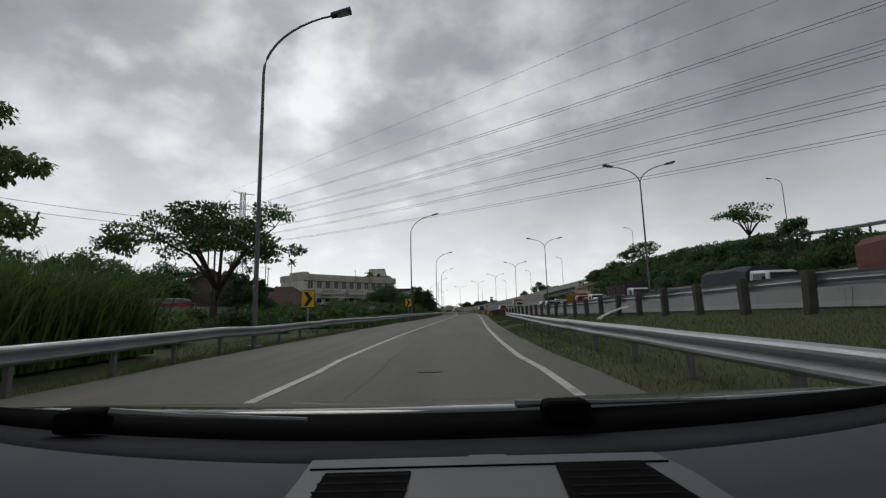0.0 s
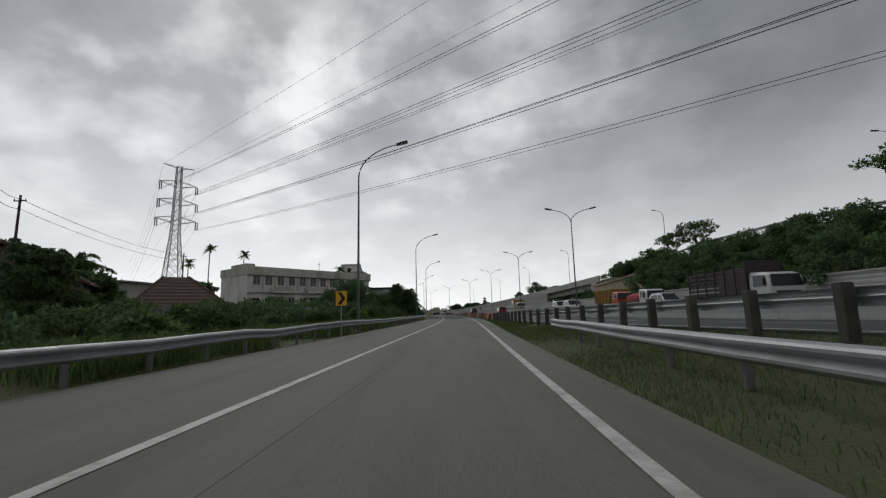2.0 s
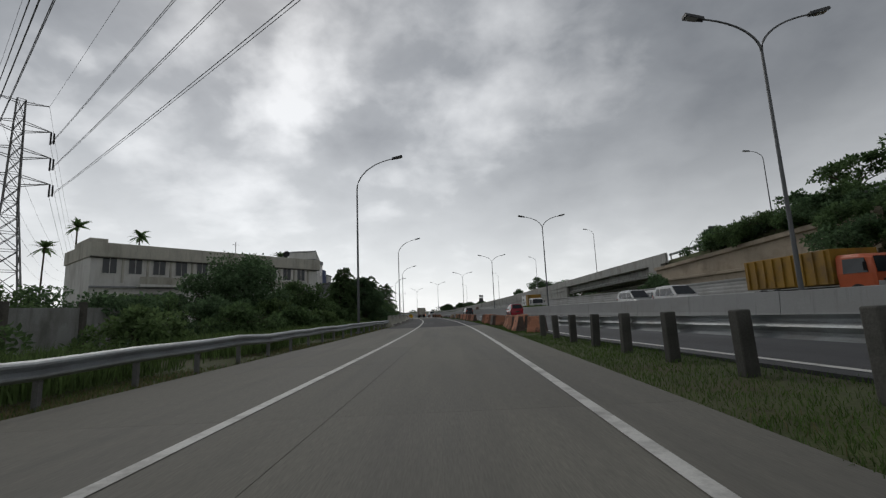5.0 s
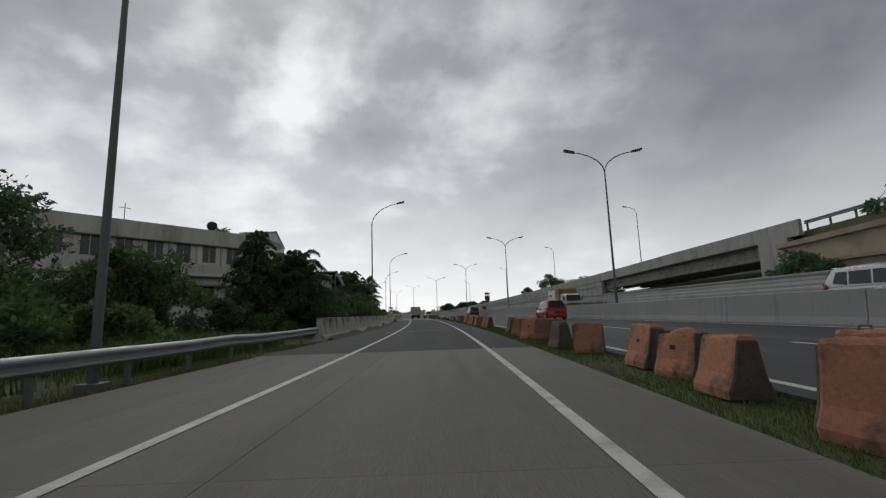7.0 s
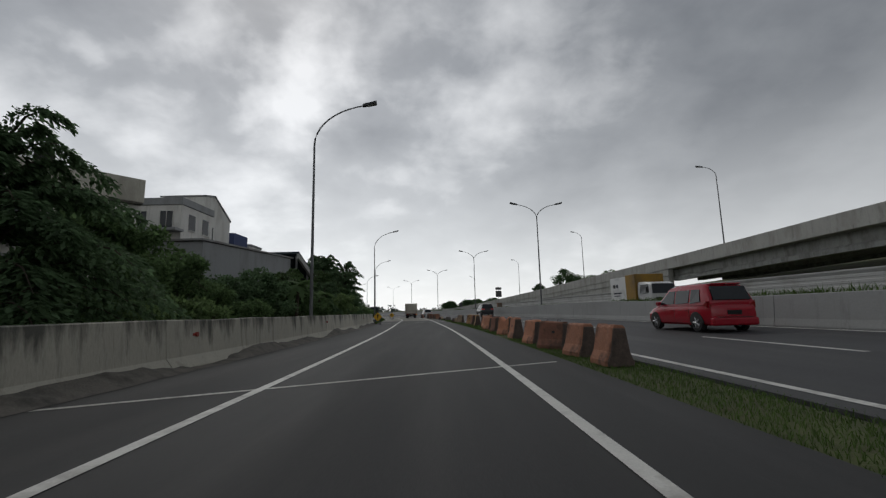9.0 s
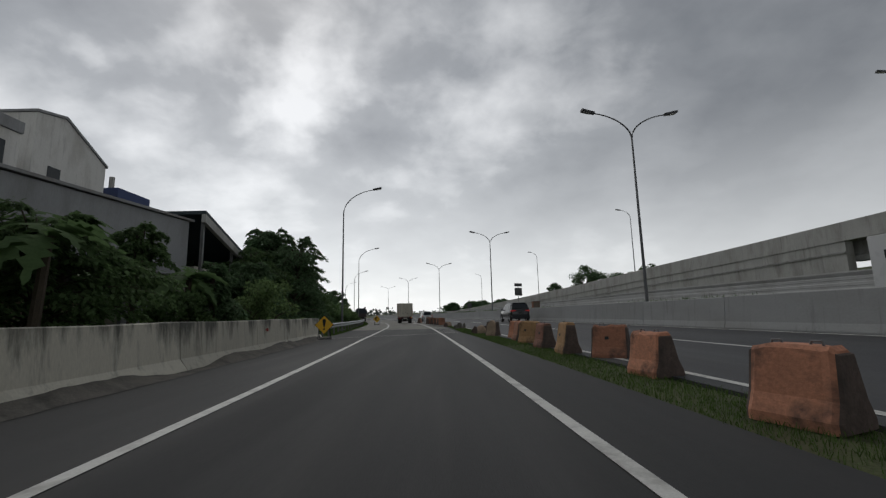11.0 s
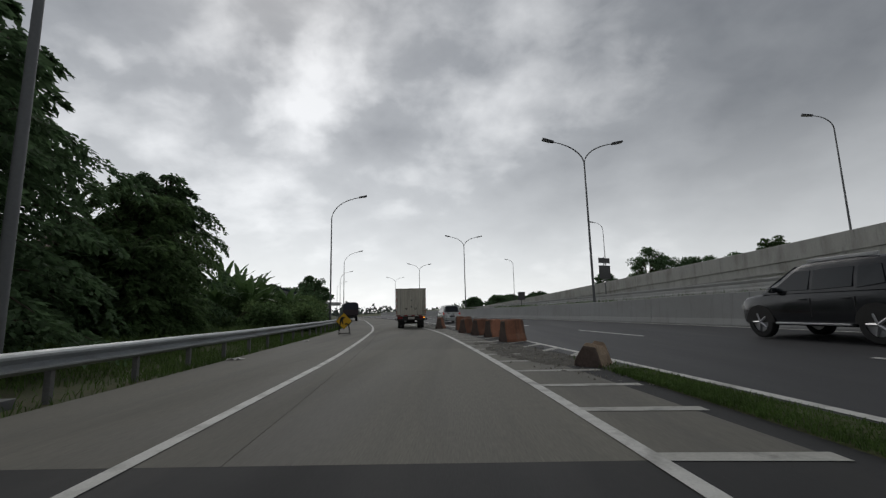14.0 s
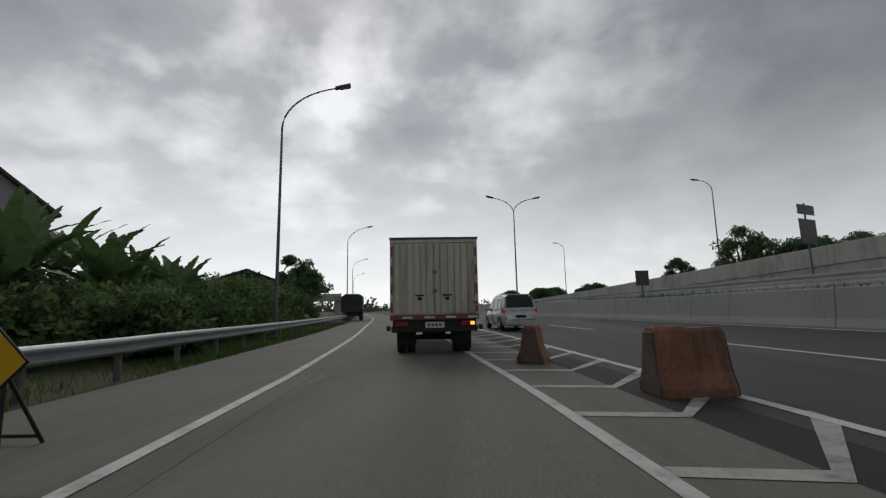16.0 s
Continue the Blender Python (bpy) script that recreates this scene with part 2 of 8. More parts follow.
M_CONC_ROAD = mat("concrete_pavement", (0.163, 0.155, 0.130), 0.8, var=0.30, scale=0.9, fine=60, bump=0.12, dirt=(0.10, 0.095, 0.085), dirt_amt=0.6, dirt_scale=0.8, stretch=(1.3, 0.09, 1), each=0.07)
M_ASPHALT = mat("asphalt", (0.033, 0.033, 0.033), 0.82, var=0.25, scale=0.6, fine=90, bump=0.25, dirt=(0.052, 0.050, 0.047), dirt_amt=0.6, dirt_scale=0.9, stretch=(1.2, 0.09, 1))
M_ASPHALT_OLD = mat("worn_asphalt", (0.050, 0.050, 0.052), 0.7, var=0.22, scale=0.5, fine=80, bump=0.2, dirt=(0.078, 0.076, 0.074), dirt_amt=0.5, dirt_scale=0.7, stretch=(1.2, 0.08, 1))
M_PAINT = mat("road_paint", (0.62, 0.61, 0.57), 0.6, var=0.15, scale=4, fine=50, bump=0.1, dirt=(0.22, 0.21, 0.19), dirt_amt=0.7, dirt_scale=2.2)
M_PAINT_OLD = mat("faded_road_paint", (0.45, 0.44, 0.40), 0.65, var=0.2, scale=4, fine=50, bump=0.1, dirt=(0.15, 0.145, 0.13), dirt_amt=0.9, dirt_scale=2.6)
M_TAR = mat("tar_and_hole_black", (0.03, 0.03, 0.03), 0.6, var=0.3)
M_SOIL = mat("verge_soil_and_grass", (0.078, 0.090, 0.036), 0.95, var=0.45, scale=1.2, fine=25, bump=0.5, dirt=(0.085, 0.065, 0.04), dirt_amt=0.7, dirt_scale=0.5)
M_STEEL = mat("galvanised_steel", (0.34, 0.36, 0.37), 0.5, metal=0.6, var=0.14, scale=2.0, fine=30, bump=0.05, dirt=(0.22, 0.21, 0.20), dirt_amt=0.55, dirt_scale=1.1)
M_STEEL_DARK = mat("weathered_steel", (0.20, 0.20, 0.20), 0.6, metal=0.4, var=0.25, scale=2.0, fine=30, bump=0.1, dirt=(0.10, 0.08, 0.07), dirt_amt=0.6)
M_POLE = mat("grey_lamp_post", (0.13, 0.134, 0.136), 0.55, metal=0.2, var=0.12, scale=2, fine=20, bump=0.03)
M_POLE_LIGHT = mat("pale_galvanised_post", (0.34, 0.35, 0.35), 0.5, metal=0.5, var=0.12, scale=2, fine=20, bump=0.03)
M_HEAD = mat("lantern_housing", (0.05, 0.05, 0.052), 0.5, var=0.1)
M_LENS = mat("lantern_glass", (0.45, 0.45, 0.43), 0.3, var=0.05, bump=0)
M_CONC = mat("grey_concrete", (0.31, 0.31, 0.295), 0.8, var=0.18, scale=1.2, fine=30, bump=0.2, dirt=(0.12, 0.115, 0.10), dirt_amt=0.7, dirt_scale=0.9, stretch=(1.3, 1.3, 0.5), each=0.06, streak=0.4)
M_CONC_LIGHT = mat("pale_concrete", (0.40, 0.395, 0.37), 0.8, var=0.14, scale=1.0, fine=30, bump=0.15, dirt=(0.19, 0.18, 0.15), dirt_amt=0.6, dirt_scale=0.6, stretch=(1.3, 1.3, 0.4), each=0.05, streak=0.35)
M_CONC_STAIN = mat("stained_barrier_concrete", (0.50, 0.475, 0.395), 0.85, var=0.14, scale=1.0, fine=30, bump=0.25, dirt=(0.075, 0.068, 0.055), dirt_amt=0.8, dirt_scale=1.3, stretch=(1.1, 1.1, 0.30), each=0.15, dirt_lo=0.58, streak=0.5, runoff=0.85)
# Dark mortar and post concrete, also painted-in shade on soffit and back wall
M_CONC_DARK = mat("dark_moss_shade_concrete", (0.115, 0.105, 0.09), 0.9, var=0.3, scale=2.2, fine=30, bump=0.3, dirt=(0.035, 0.035, 0.03), dirt_amt=0.8, dirt_scale=2.0)
M_CORR = mat("white_wall_sheeting", (0.47, 0.47, 0.455), 0.7, var=0.08, scale=0.7, fine=20, bump=0.1, dirt=(0.30, 0.28, 0.25), dirt_amt=0.6, stretch=(1, 1, 1))
M_BEIGE = mat("beige_render", (0.38, 0.315, 0.24), 0.9, var=0.18, scale=0.6, fine=20, bump=0.2, dirt=(0.14, 0.11, 0.08), dirt_amt=0.7, dirt_scale=0.4)
M_ORANGE = mat("faded_orange_barrier_paint", (0.50, 0.225, 0.135), 0.85, var=0.25, scale=2.5, fine=25, bump=0.2, dirt=(0.085, 0.06, 0.05), dirt_amt=0.95, dirt_scale=2.4, each=0.28)
M_ORANGE_END = mat("dark_barrier_end", (0.13, 0.095, 0.08), 0.9, var=0.3, scale=3, fine=25, bump=0.3, dirt=(0.045, 0.04, 0.035), dirt_amt=0.8, dirt_scale=2.0)
M_ORANGE_OLD = mat("grimy_orange_barrier_paint", (0.27, 0.125, 0.085), 0.9, var=0.3, scale=2.5, fine=25, bump=0.3, dirt=(0.06, 0.048, 0.04), dirt_amt=0.95, dirt_scale=1.8, each=0.25)
M_MEDIAN = mat("smooth_grey_wall_concrete", (0.315, 0.32, 0.315), 0.75, var=0.08, scale=0.7, fine=30, bump=0.08, dirt=(0.24, 0.235, 0.22), dirt_amt=0.5, dirt_scale=0.5, stretch=(1, 0.4, 0.8), each=0.03, streak=0.25)
M_RUST = mat("rusty_brown_barrier_paint", (0.25, 0.115, 0.070), 0.9, var=0.3, scale=3, fine=25, bump=0.3, dirt=(0.26, 0.19, 0.145), dirt_amt=0.75, dirt_scale=2.6, stretch=(1, 1, 0.6), each=0.22, dirt_lo=0.52, streak=0.7)
M_OCHRE = mat("faded_ochre_barrier_paint", (0.42, 0.25, 0.12), 0.88, var=0.25, scale=2.5, fine=25, bump=0.2, dirt=(0.10, 0.07, 0.05), dirt_amt=0.9, dirt_scale=2.2, each=0.12)
M_STUMP = mat("grimy_grey_barrier_concrete", (0.135, 0.125, 0.11), 0.9, var=0.3, scale=3, fine=25, bump=0.35, dirt=(0.17, 0.09, 0.06), dirt_amt=0.7, dirt_scale=2.0, each=0.2)
M_DRIFT = mat("grey_dirt_and_grit", (0.115, 0.108, 0.092), 0.95, var=0.4, scale=2.5, fine=60, bump=0.6, dirt=(0.06, 0.058, 0.045), dirt_amt=0.6, dirt_scale=3.0)
M_SAND = mat("sandy_broken_concrete", (0.36, 0.27, 0.19), 0.9, var=0.2, scale=3, fine=25, bump=0.3, dirt=(0.15, 0.10, 0.075), dirt_amt=0.7, dirt_scale=2.4)
M_YELLOW = mat("sign_yellow", (0.76, 0.43, 0.02), 0.5, var=0.06, scale=2, bump=0, dirt=(0.36, 0.2, 0.03), dirt_amt=0.4)
M_BLACK = mat("sign_black", (0.012, 0.012, 0.012), 0.6, var=0.1, bump=0)
M_SIGN_BACK = mat("sign_back_metal", (0.09, 0.09, 0.09), 0.6, metal=0.3, var=0.15)
M_BROWNWALL = mat("dim_brown_plaster", (0.17, 0.135, 0.105), 0.9, var=0.2, scale=0.7, fine=20, bump=0.2, dirt=(0.07, 0.058, 0.045), dirt_amt=0.7, dirt_scale=0.4)
M_WHITE = mat("white_plaster", (0.60, 0.59, 0.56), 0.85, var=0.1, scale=0.8, fine=15, bump=0.1, dirt=(0.33, 0.31, 0.27), dirt_amt=0.6, dirt_scale=0.5, stretch=(1, 1, 0.4), streak=0.3)
M_GREYWALL = mat("grey_plaster", (0.27, 0.275, 0.28), 0.85, var=0.12, scale=0.8, fine=15, bump=0.1, dirt=(0.16, 0.155, 0.15), dirt_amt=0.6, dirt_scale=0.5, stretch=(1, 1, 0.3))
M_CREAM = mat("weathered_cream_plaster", (0.46, 0.44, 0.38), 0.85, var=0.14, scale=0.6, fine=15, bump=0.1, dirt=(0.2, 0.185, 0.15), dirt_amt=0.7, dirt_scale=0.4, stretch=(1, 1, 0.3), streak=0.35)
M_BLUEWALL = mat("blue_painted_plaster", (0.05, 0.07, 0.16), 0.8, var=0.12, scale=0.8)
M_ROOF = mat("brown_clay_roof", (0.115, 0.070, 0.055), 0.85, var=0.3, scale=2, fine=18, bump=0.4, dirt=(0.05, 0.045, 0.04), dirt_amt=0.7)
M_ROOF_DARK = mat("dark_sheet_roof", (0.035, 0.05, 0.058), 0.6, var=0.2, scale=1, fine=12, bump=0.2)
M_ROOF_GREY = mat("grey_sheet_roof", (0.21, 0.21, 0.21), 0.6, var=0.2, scale=1, fine=12, bump=0.2, dirt=(0.12, 0.08, 0.06), dirt_amt=0.6)
M_RED_SHEET = mat("red_awning_sheet", (0.42, 0.03, 0.03), 0.6, var=0.15)
M_WIN = glass("dark_window_glass", (0.02, 0.024, 0.028))
M_BARK = mat("bark", (0.07, 0.055, 0.04), 0.95, var=0.3, scale=4, fine=30, bump=0.6)
M_LEAF = mat("dark_leaves", (0.104, 0.165, 0.068), 0.8, var=0.2, scale=1.0, fine=8, bump=0, island=0.45, spec=0.15, leafy=0.5)
M_LEAF_B = mat("mid_green_leaves", (0.138, 0.205, 0.082), 0.8, var=0.2, scale=1.0, fine=8, bump=0, island=0.45, spec=0.15, leafy=0.5)
M_LEAF_BLUE = mat("blue_green_leaves", (0.108, 0.172, 0.086), 0.8, var=0.2, scale=1.0, fine=8, bump=0, island=0.45, spec=0.15, leafy=0.5)
M_BANANA = mat("banana_leaf", (0.10, 0.17, 0.06), 0.5, var=0.25, scale=2.0, fine=20, bump=0.1, island=0.3, leafy=0.3)
M_GRASS = mat("verge_grass_blades", (0.090, 0.146, 0.040), 0.8, var=0.3, scale=0.8, fine=4, bump=0, island=0.28, spec=0.2, leafy=0.35)
M_GRASS_DRY = mat("dry_grass_blades", (0.170, 0.145, 0.075), 0.85, var=0.25, scale=0.8, fine=4, bump=0, island=0.3, spec=0.2, leafy=0.35)
M_TALLGRASS = mat("tall_reed_blades", (0.112, 0.170, 0.056), 0.7, var=0.25, scale=0.8, fine=4, bump=0, island=0.5, spec=0.2, leafy=0.35)
M_PANEL = mat("dirty_white_truck_panel", (0.56, 0.53, 0.45), 0.55, var=0.08, scale=1.5, fine=25, bump=0.05, dirt=(0.22, 0.19, 0.14), dirt_amt=0.6, dirt_scale=0.9, stretch=(2.0, 2.0, 0.35), streak=0.4)
M_TRIM_BROWN = mat("brown_body_trim", (0.12, 0.085, 0.065), 0.6, var=0.2, scale=4)
M_REFL_RED = mat("red_reflective_tape", (0.30, 0.045, 0.035), 0.4, var=0.25, scale=8, bump=0)
M_REFL_WHITE = mat("white_reflective_tape", (0.62, 0.60, 0.55), 0.4, var=0.2, scale=8, bump=0)
M_RUBBER = mat("tyre_rubber", (0.02, 0.02, 0.02), 0.85, var=0.2, scale=6, fine=40, bump=0.2)
M_CHASSIS = mat("dirty_black_chassis", (0.022, 0.021, 0.02), 0.7, var=0.3, scale=4)
M_RIM = mat("alloy_rim", (0.42, 0.42, 0.43), 0.35, metal=0.8, var=0.1)
M_REDCAR = mat("red_car_paint", (0.36, 0.008, 0.022), 0.22, var=0.04, scale=1, bump=0, spec=0.6)
M_BLACKCAR = mat("black_car_paint", (0.016, 0.017, 0.02), 0.2, var=0.05, scale=1, bump=0, spec=0.6)
M_SILVERCAR = mat("silver_car_paint", (0.44, 0.45, 0.44), 0.3, metal=0.5, var=0.04, scale=1, bump=0)
M_WHITECAR = mat("white_car_paint", (0.62, 0.62, 0.61), 0.3, var=0.04, scale=1, bump=0)
M_TAIL = lamp_mat("lit_tail_lamp", (0.45, 0.012, 0.010), 0.16)
M_TAIL_OFF = mat("red_lamp_glass", (0.22, 0.012, 0.012), 0.2, var=0.05, bump=0)
M_AMBER = lamp_mat("lit_amber_indicator", (1.0, 0.32, 0.04), 2.2)
M_TARP_BLUE = mat("dark_blue_tarpaulin", (0.03, 0.037, 0.05), 0.7, var=0.3, scale=1.5, fine=10, bump=0.4)
M_TARP_RED = mat("faded_red_tarpaulin", (0.16, 0.07, 0.06), 0.8, var=0.3, scale=1.5, fine=10, bump=0.4)
M_GREEN_BODY = mat("green_truck_body", (0.05, 0.26, 0.06), 0.5, var=0.15)
M_YELLOW_BODY = mat("ochre_truck_body", (0.30, 0.17, 0.02), 0.6, var=0.2, dirt=(0.12, 0.08, 0.04), dirt_amt=0.7)
M_ORANGE_CAB = mat("orange_cab_paint", (0.48, 0.10, 0.035), 0.4, var=0.1)
M_TIMBER = mat("dark_timber_boards", (0.06, 0.045, 0.05), 0.8, var=0.3, scale=3)
M_WIRE = mat("dark_cable", (0.05, 0.05, 0.055), 0.6, var=0.1, bump=0)
M_RUBBLE = mat("rubble_and_gravel", (0.26, 0.24, 0.205), 0.95, var=0.35, scale=3, fine=20, bump=0.5, island=0.3)
M_POST = mat("grimy_dark_post_concrete", (0.085, 0.082, 0.073), 0.9, var=0.3, scale=3, fine=30, bump=0.3, dirt=(0.04, 0.042, 0.032), dirt_amt=0.8, dirt_scale=2.0, each=0.2, streak=0.5)
M_DASH = mat("grey_dashboard_plastic", (0.075, 0.077, 0.085), 0.85, var=0.06, scale=6, fine=500, bump=0.12, spec=0.25)
M_DASH_DARK = mat("dark_dashboard_plastic", (0.018, 0.0185, 0.022), 0.9, var=0.08, scale=6, fine=500, bump=0.12, spec=0.15)
M_CONSOLE = mat("light_grey_console_plastic", (0.13, 0.132, 0.138), 0.6, var=0.05, scale=6, fine=400, bump=0.05)
M_MATT_BLACK = mat("matt_black_trim", (0.004, 0.004, 0.004), 0.95, var=0.1, bump=0, spec=0.05)
M_BONNET = mat("glossy_grey_bonnet_paint", (0.05, 0.055, 0.05), 0.12, var=0.05, scale=1, bump=0, spec=0.7)
# distance haze is mixed into this pale, greyish leaf colour
M_FAR = mat("far_tree_line", (0.10, 0.12, 0.105), 0.95, var=0.3, scale=0.15, fine=1.2, bump=0.4, leafy=0.5)


# building blocks
def part(name, bm, material, parent=None, label="", smooth=False):
    me = bpy.data.meshes.new(name)
    bm.normal_update()
    bm.to_mesh(me)
    bm.free()
    me.materials.append(material)
    if smooth:
        me.polygons.foreach_set("use_smooth", [True] * len(me.polygons))
    ob = new(name, me)
    if parent is not None:
        ob.parent = parent
    if label:
        ob["label"] = label
    return ob


def raw(name, verts, faces, material, parent=None, label="", smooth=False):
    me = bpy.data.meshes.new(name)
    me.from_pydata([tuple(map(float, p)) for p in verts], [], [tuple(map(int, fc)) for fc in faces])
    me.update()
    me.materials.append(material)
    if smooth:
        me.polygons.foreach_set("use_smooth", [True] * len(me.polygons))
    ob = new(name, me)
    if parent is not None:
        ob.parent = parent
    if label:
        ob["label"] = label
    return ob


def shared(name, me, parent, m=None):
    ob = new(name, me)
    ob.parent = parent
    if m is not None:
        ob.matrix_basis = m
    return ob


def box(bm, x0, x1, y0, y1, z0, z1, bevel=0.0):
    r = bmesh.ops.create_cube(bm, size=1.0, matrix=Matrix.Translation(((x0 + x1) / 2, (y0 + y1) / 2, (z0 + z1) / 2)) @ Matrix.Diagonal((x1 - x0, y1 - y0, z1 - z0, 1)))
    if bevel:
        es = {e for v in r["verts"] for e in v.link_edges}
        bmesh.ops.bevel(bm, geom=list(es), offset=bevel, segments=2, affect="EDGES", profile=0.5)


def boxed(name, dims, material, parent=None, label="", bevel=0.0):
    bm = bmesh.new()
    box(bm, *dims, bevel)
    return part(name, bm, material, parent, label)


def tube(bm, pts, radii, n=8, cap=True):
    """A tapered tube through pts."""
    rings = []
    pts = [Vector(p) for p in pts]
    for i, p in enumerate(pts):
        d = (pts[min(i + 1, len(pts) - 1)] - pts[max(i - 1, 0)]).normalized()
        a = d.cross(Vector((0, 0, 1)) if abs(d.z) < 0.95 else Vector((1, 0, 0))).normalized()
        b = d.cross(a)
        r = radii[i] if hasattr(radii, "__len__") else radii
        rings.append([bm.verts.new(p + r * (math.cos(2 * math.pi * k / n) * a + math.sin(2 * math.pi * k / n) * b)) for k in range(n)])
    for u, w in zip(rings, rings[1:]):
        for k in range(n):
            bm.faces.new((u[k], u[(k + 1) % n], w[(k + 1) % n], w[k]))
    if cap:
        bm.faces.new(rings[0][::-1])
        bm.faces.new(rings[-1])


def prism(bm, poly, axis, a0, a1):
    """A polygon of (u, w) pushed from a0 to a1 along axis: 0 x (u=y, w=z), 1 y (u=x, w=z), 2 z (u=x, w=y)."""
    def at(u, w, a):
        return ((a, u, w), (u, a, w), (u, w, a))[axis]
    lo = [bm.verts.new(at(u, w, a0)) for u, w in poly]
    hi = [bm.verts.new(at(u, w, a1)) for u, w in poly]
    n = len(poly)
    for k in range(n):
        bm.faces.new((lo[k], lo[(k + 1) % n], hi[(k + 1) % n], hi[k]))
    bm.faces.new(lo[::-1])
    bm.faces.new(hi)
    bmesh.ops.recalc_face_normals(bm, faces=bm.faces)


def thing(name, x, y, z, turn=0.0, label="", category="", group="", kind=""):
    ob = new(name)
    ob.empty_display_size = 0.2
    ob.matrix_basis = pose(x, y, z, 0, 0, turn)
    return tagged(ob, label, category, group, kind)


# the road's line: x of the driven path at a distance y
ROAD = (0.5862, -5.65186, 19.87295, -35.01262, 26.66139, -4.61438, 0.16276)


def cx(y):
    if y < 10:
        return 0.06
    if y > 205:
        d = y - 205
        bend = min(d, 45.0)
        return cx(205.0) - 0.215 * d - 0.5 * 0.0018 * bend * bend - 0.0018 * bend * max(d - 45.0, 0.0)
    return float(np.polyval(ROAD, y / 100.0))


def heading(y):
    """Degrees by which the road runs to the left of +y."""
    return math.degrees(math.atan2(-(cx(y + 1) - cx(y - 1)), 2.0))


def lerp(y, xs, vs):
    return float(np.interp(y, xs, vs))


def wall_off(y):
    return lerp(y, (-30, 0, 20, 35, 55, 75), (19.5, 17.5, 16.0, 14.6, 13.0, 12.4))


def line_off(y):
    return wall_off(y) - 7.7 - lerp(y, (120, 150, 185, 220), (0.0, 0.35, 0.65, 0.7))


def bank_z(y):
    return lerp(y, (-30, 10, 27, 50, 72), (1.1, 0.95, 0.62, 0.28, 0.0))


def high_z(y, off):
    """Height of the main carriageway's surface."""
    return bank_z(y) + 0.042 * lerp(y, (40, 75), (0, 1)) * max(off - line_off(y), 0.0)


def edge_l(y):
    return lerp(y, (0, 36, 50, 85, 100, 165, 180), (-6.6, -6.42, -6.0, -5.55, -5.2, -4.85, -4.6))


def edge_r(y):
    return lerp(y, (0, 45, 80, 110, 148, 160, 185, 200), (2.3, 2.3, 2.8, 2.9, 2.9, 2.95, 2.95, 2.5))


def span(y0, y1, step):
    n = max(int(round((y1 - y0) / step)), 1)
    return [y0 + (y1 - y0) * k / n for k in range(n + 1)]


def sweep(name, ys, section, material, parent=None, label="", closed=False, smooth=False):
    """A surface along the road: section(y) gives (offset, z) pairs."""
    verts, faces = [], []
    for y in ys:
        row = section(y)
        verts += [(cx(y) + o, y, z) for o, z in row]
    n = len(section(ys[0]))
    for i in range(len(ys) - 1):
        for k in range(n if closed else n - 1):
            k2 = (k + 1) % n
            faces.append((i * n + k, i * n + k2, (i + 1) * n + k2, (i + 1) * n + k))
    if closed:
        faces.append(tuple(range(n))[::-1])
        faces.append(tuple((len(ys) - 1) * n + k for k in range(n)))
    ob = raw(name, verts, faces, material, parent, label, smooth)
    if closed:
        bm = bmesh.new()
        bm.from_mesh(ob.data)
        bmesh.ops.recalc_face_normals(bm, faces=bm.faces)
        bm.to_mesh(ob.data)
        bm.free()
    return ob


# ---- setting ----
def ramp_top(y):
    return lerp(y, (-60, 20, 37, 48, 62, 75, 112, 130, 172, 203, 260, 300), (6.0, 6.6, 7.3, 8.2, 9.1, 9.3, 7.8, 7.5, 6.3, 5.0, 2.4, 1.2))


def ramp_off(y):
    return lerp(y, (0, 112, 260), (31.5, 30.0, 30.0))


def ground_section(y):
    el, er, w, nl = edge_l(y), edge_r(y), wall_off(y), line_off(y)
    bz = bank_z(y)
    hill = ramp_top(y) - 1.0 if y < 114 else lerp(y, (114, 116, 150, 156), (6.0, 0.6, 0.6, 0.6))
    hill = max(hill, 0.6)
    gore = lerp(y, (150, 162), (-0.05, -0.25))
    mid = 0.5 * (er + nl)
    far = lerp(y, (114, 150, 260), (8.0, 5.0, 1.0))
    return [(-1600, 0.3), (-400, 0.3), (-120, 0.4), (-60, 0.45), (-30, 0.4), (-16, 0.18), (-10, -0.05), (el - 1.2, -0.14), (el - 0.05, -0.06), (el + 0.3, -0.25),
            (er - 0.3, -0.25), (er + 0.03, min(gore, -0.04)), (mid, min(gore, -0.04) + 0.45 * bz), (nl - 0.55, min(bz - 0.05, bz + gore + 0.02)), (nl - 0.46, bz - 0.06 + min(gore + 0.05, 0)), (nl - 0.3, bz - 0.3),
            (w, high_z(y, w) - 0.3), (w + 0.6, high_z(y, w) + 0.05), (22.3, 0.45), (22.9, 0.6), (24.5, 1.2 if y < 82 else 0.8), (ramp_off(y) - 1.0, 0.8 * hill if y < 82 else 0.9),
            (ramp_off(y) + 0.5, hill), (ramp_off(y) + 9.0, max(hill, lerp(y, (150, 170), (4.6, 0.6)))), (60, far + 2), (130, 3.0), (400, 1.0), (1600, 1.0)]


sweep("ground", [-400, -120] + span(-40, 330, 2.0) + [380, 460, 600, 900, 1500], ground_section, M_SOIL, label="", smooth=True)
tagged(bpy.data.objects["ground"], "dark earth and patchy green grass beside the road", "ground", kind="structure")

JOINT_OFF = -1.55
# asphalt stretch of the slip road
road = sweep("road", span(91.0, 155.6, 2.0), lambda y: [(edge_l(y), -0.25), (edge_l(y), 0.0), (edge_r(y), 0.0), (edge_r(y), -0.25)], M_ASPHALT)
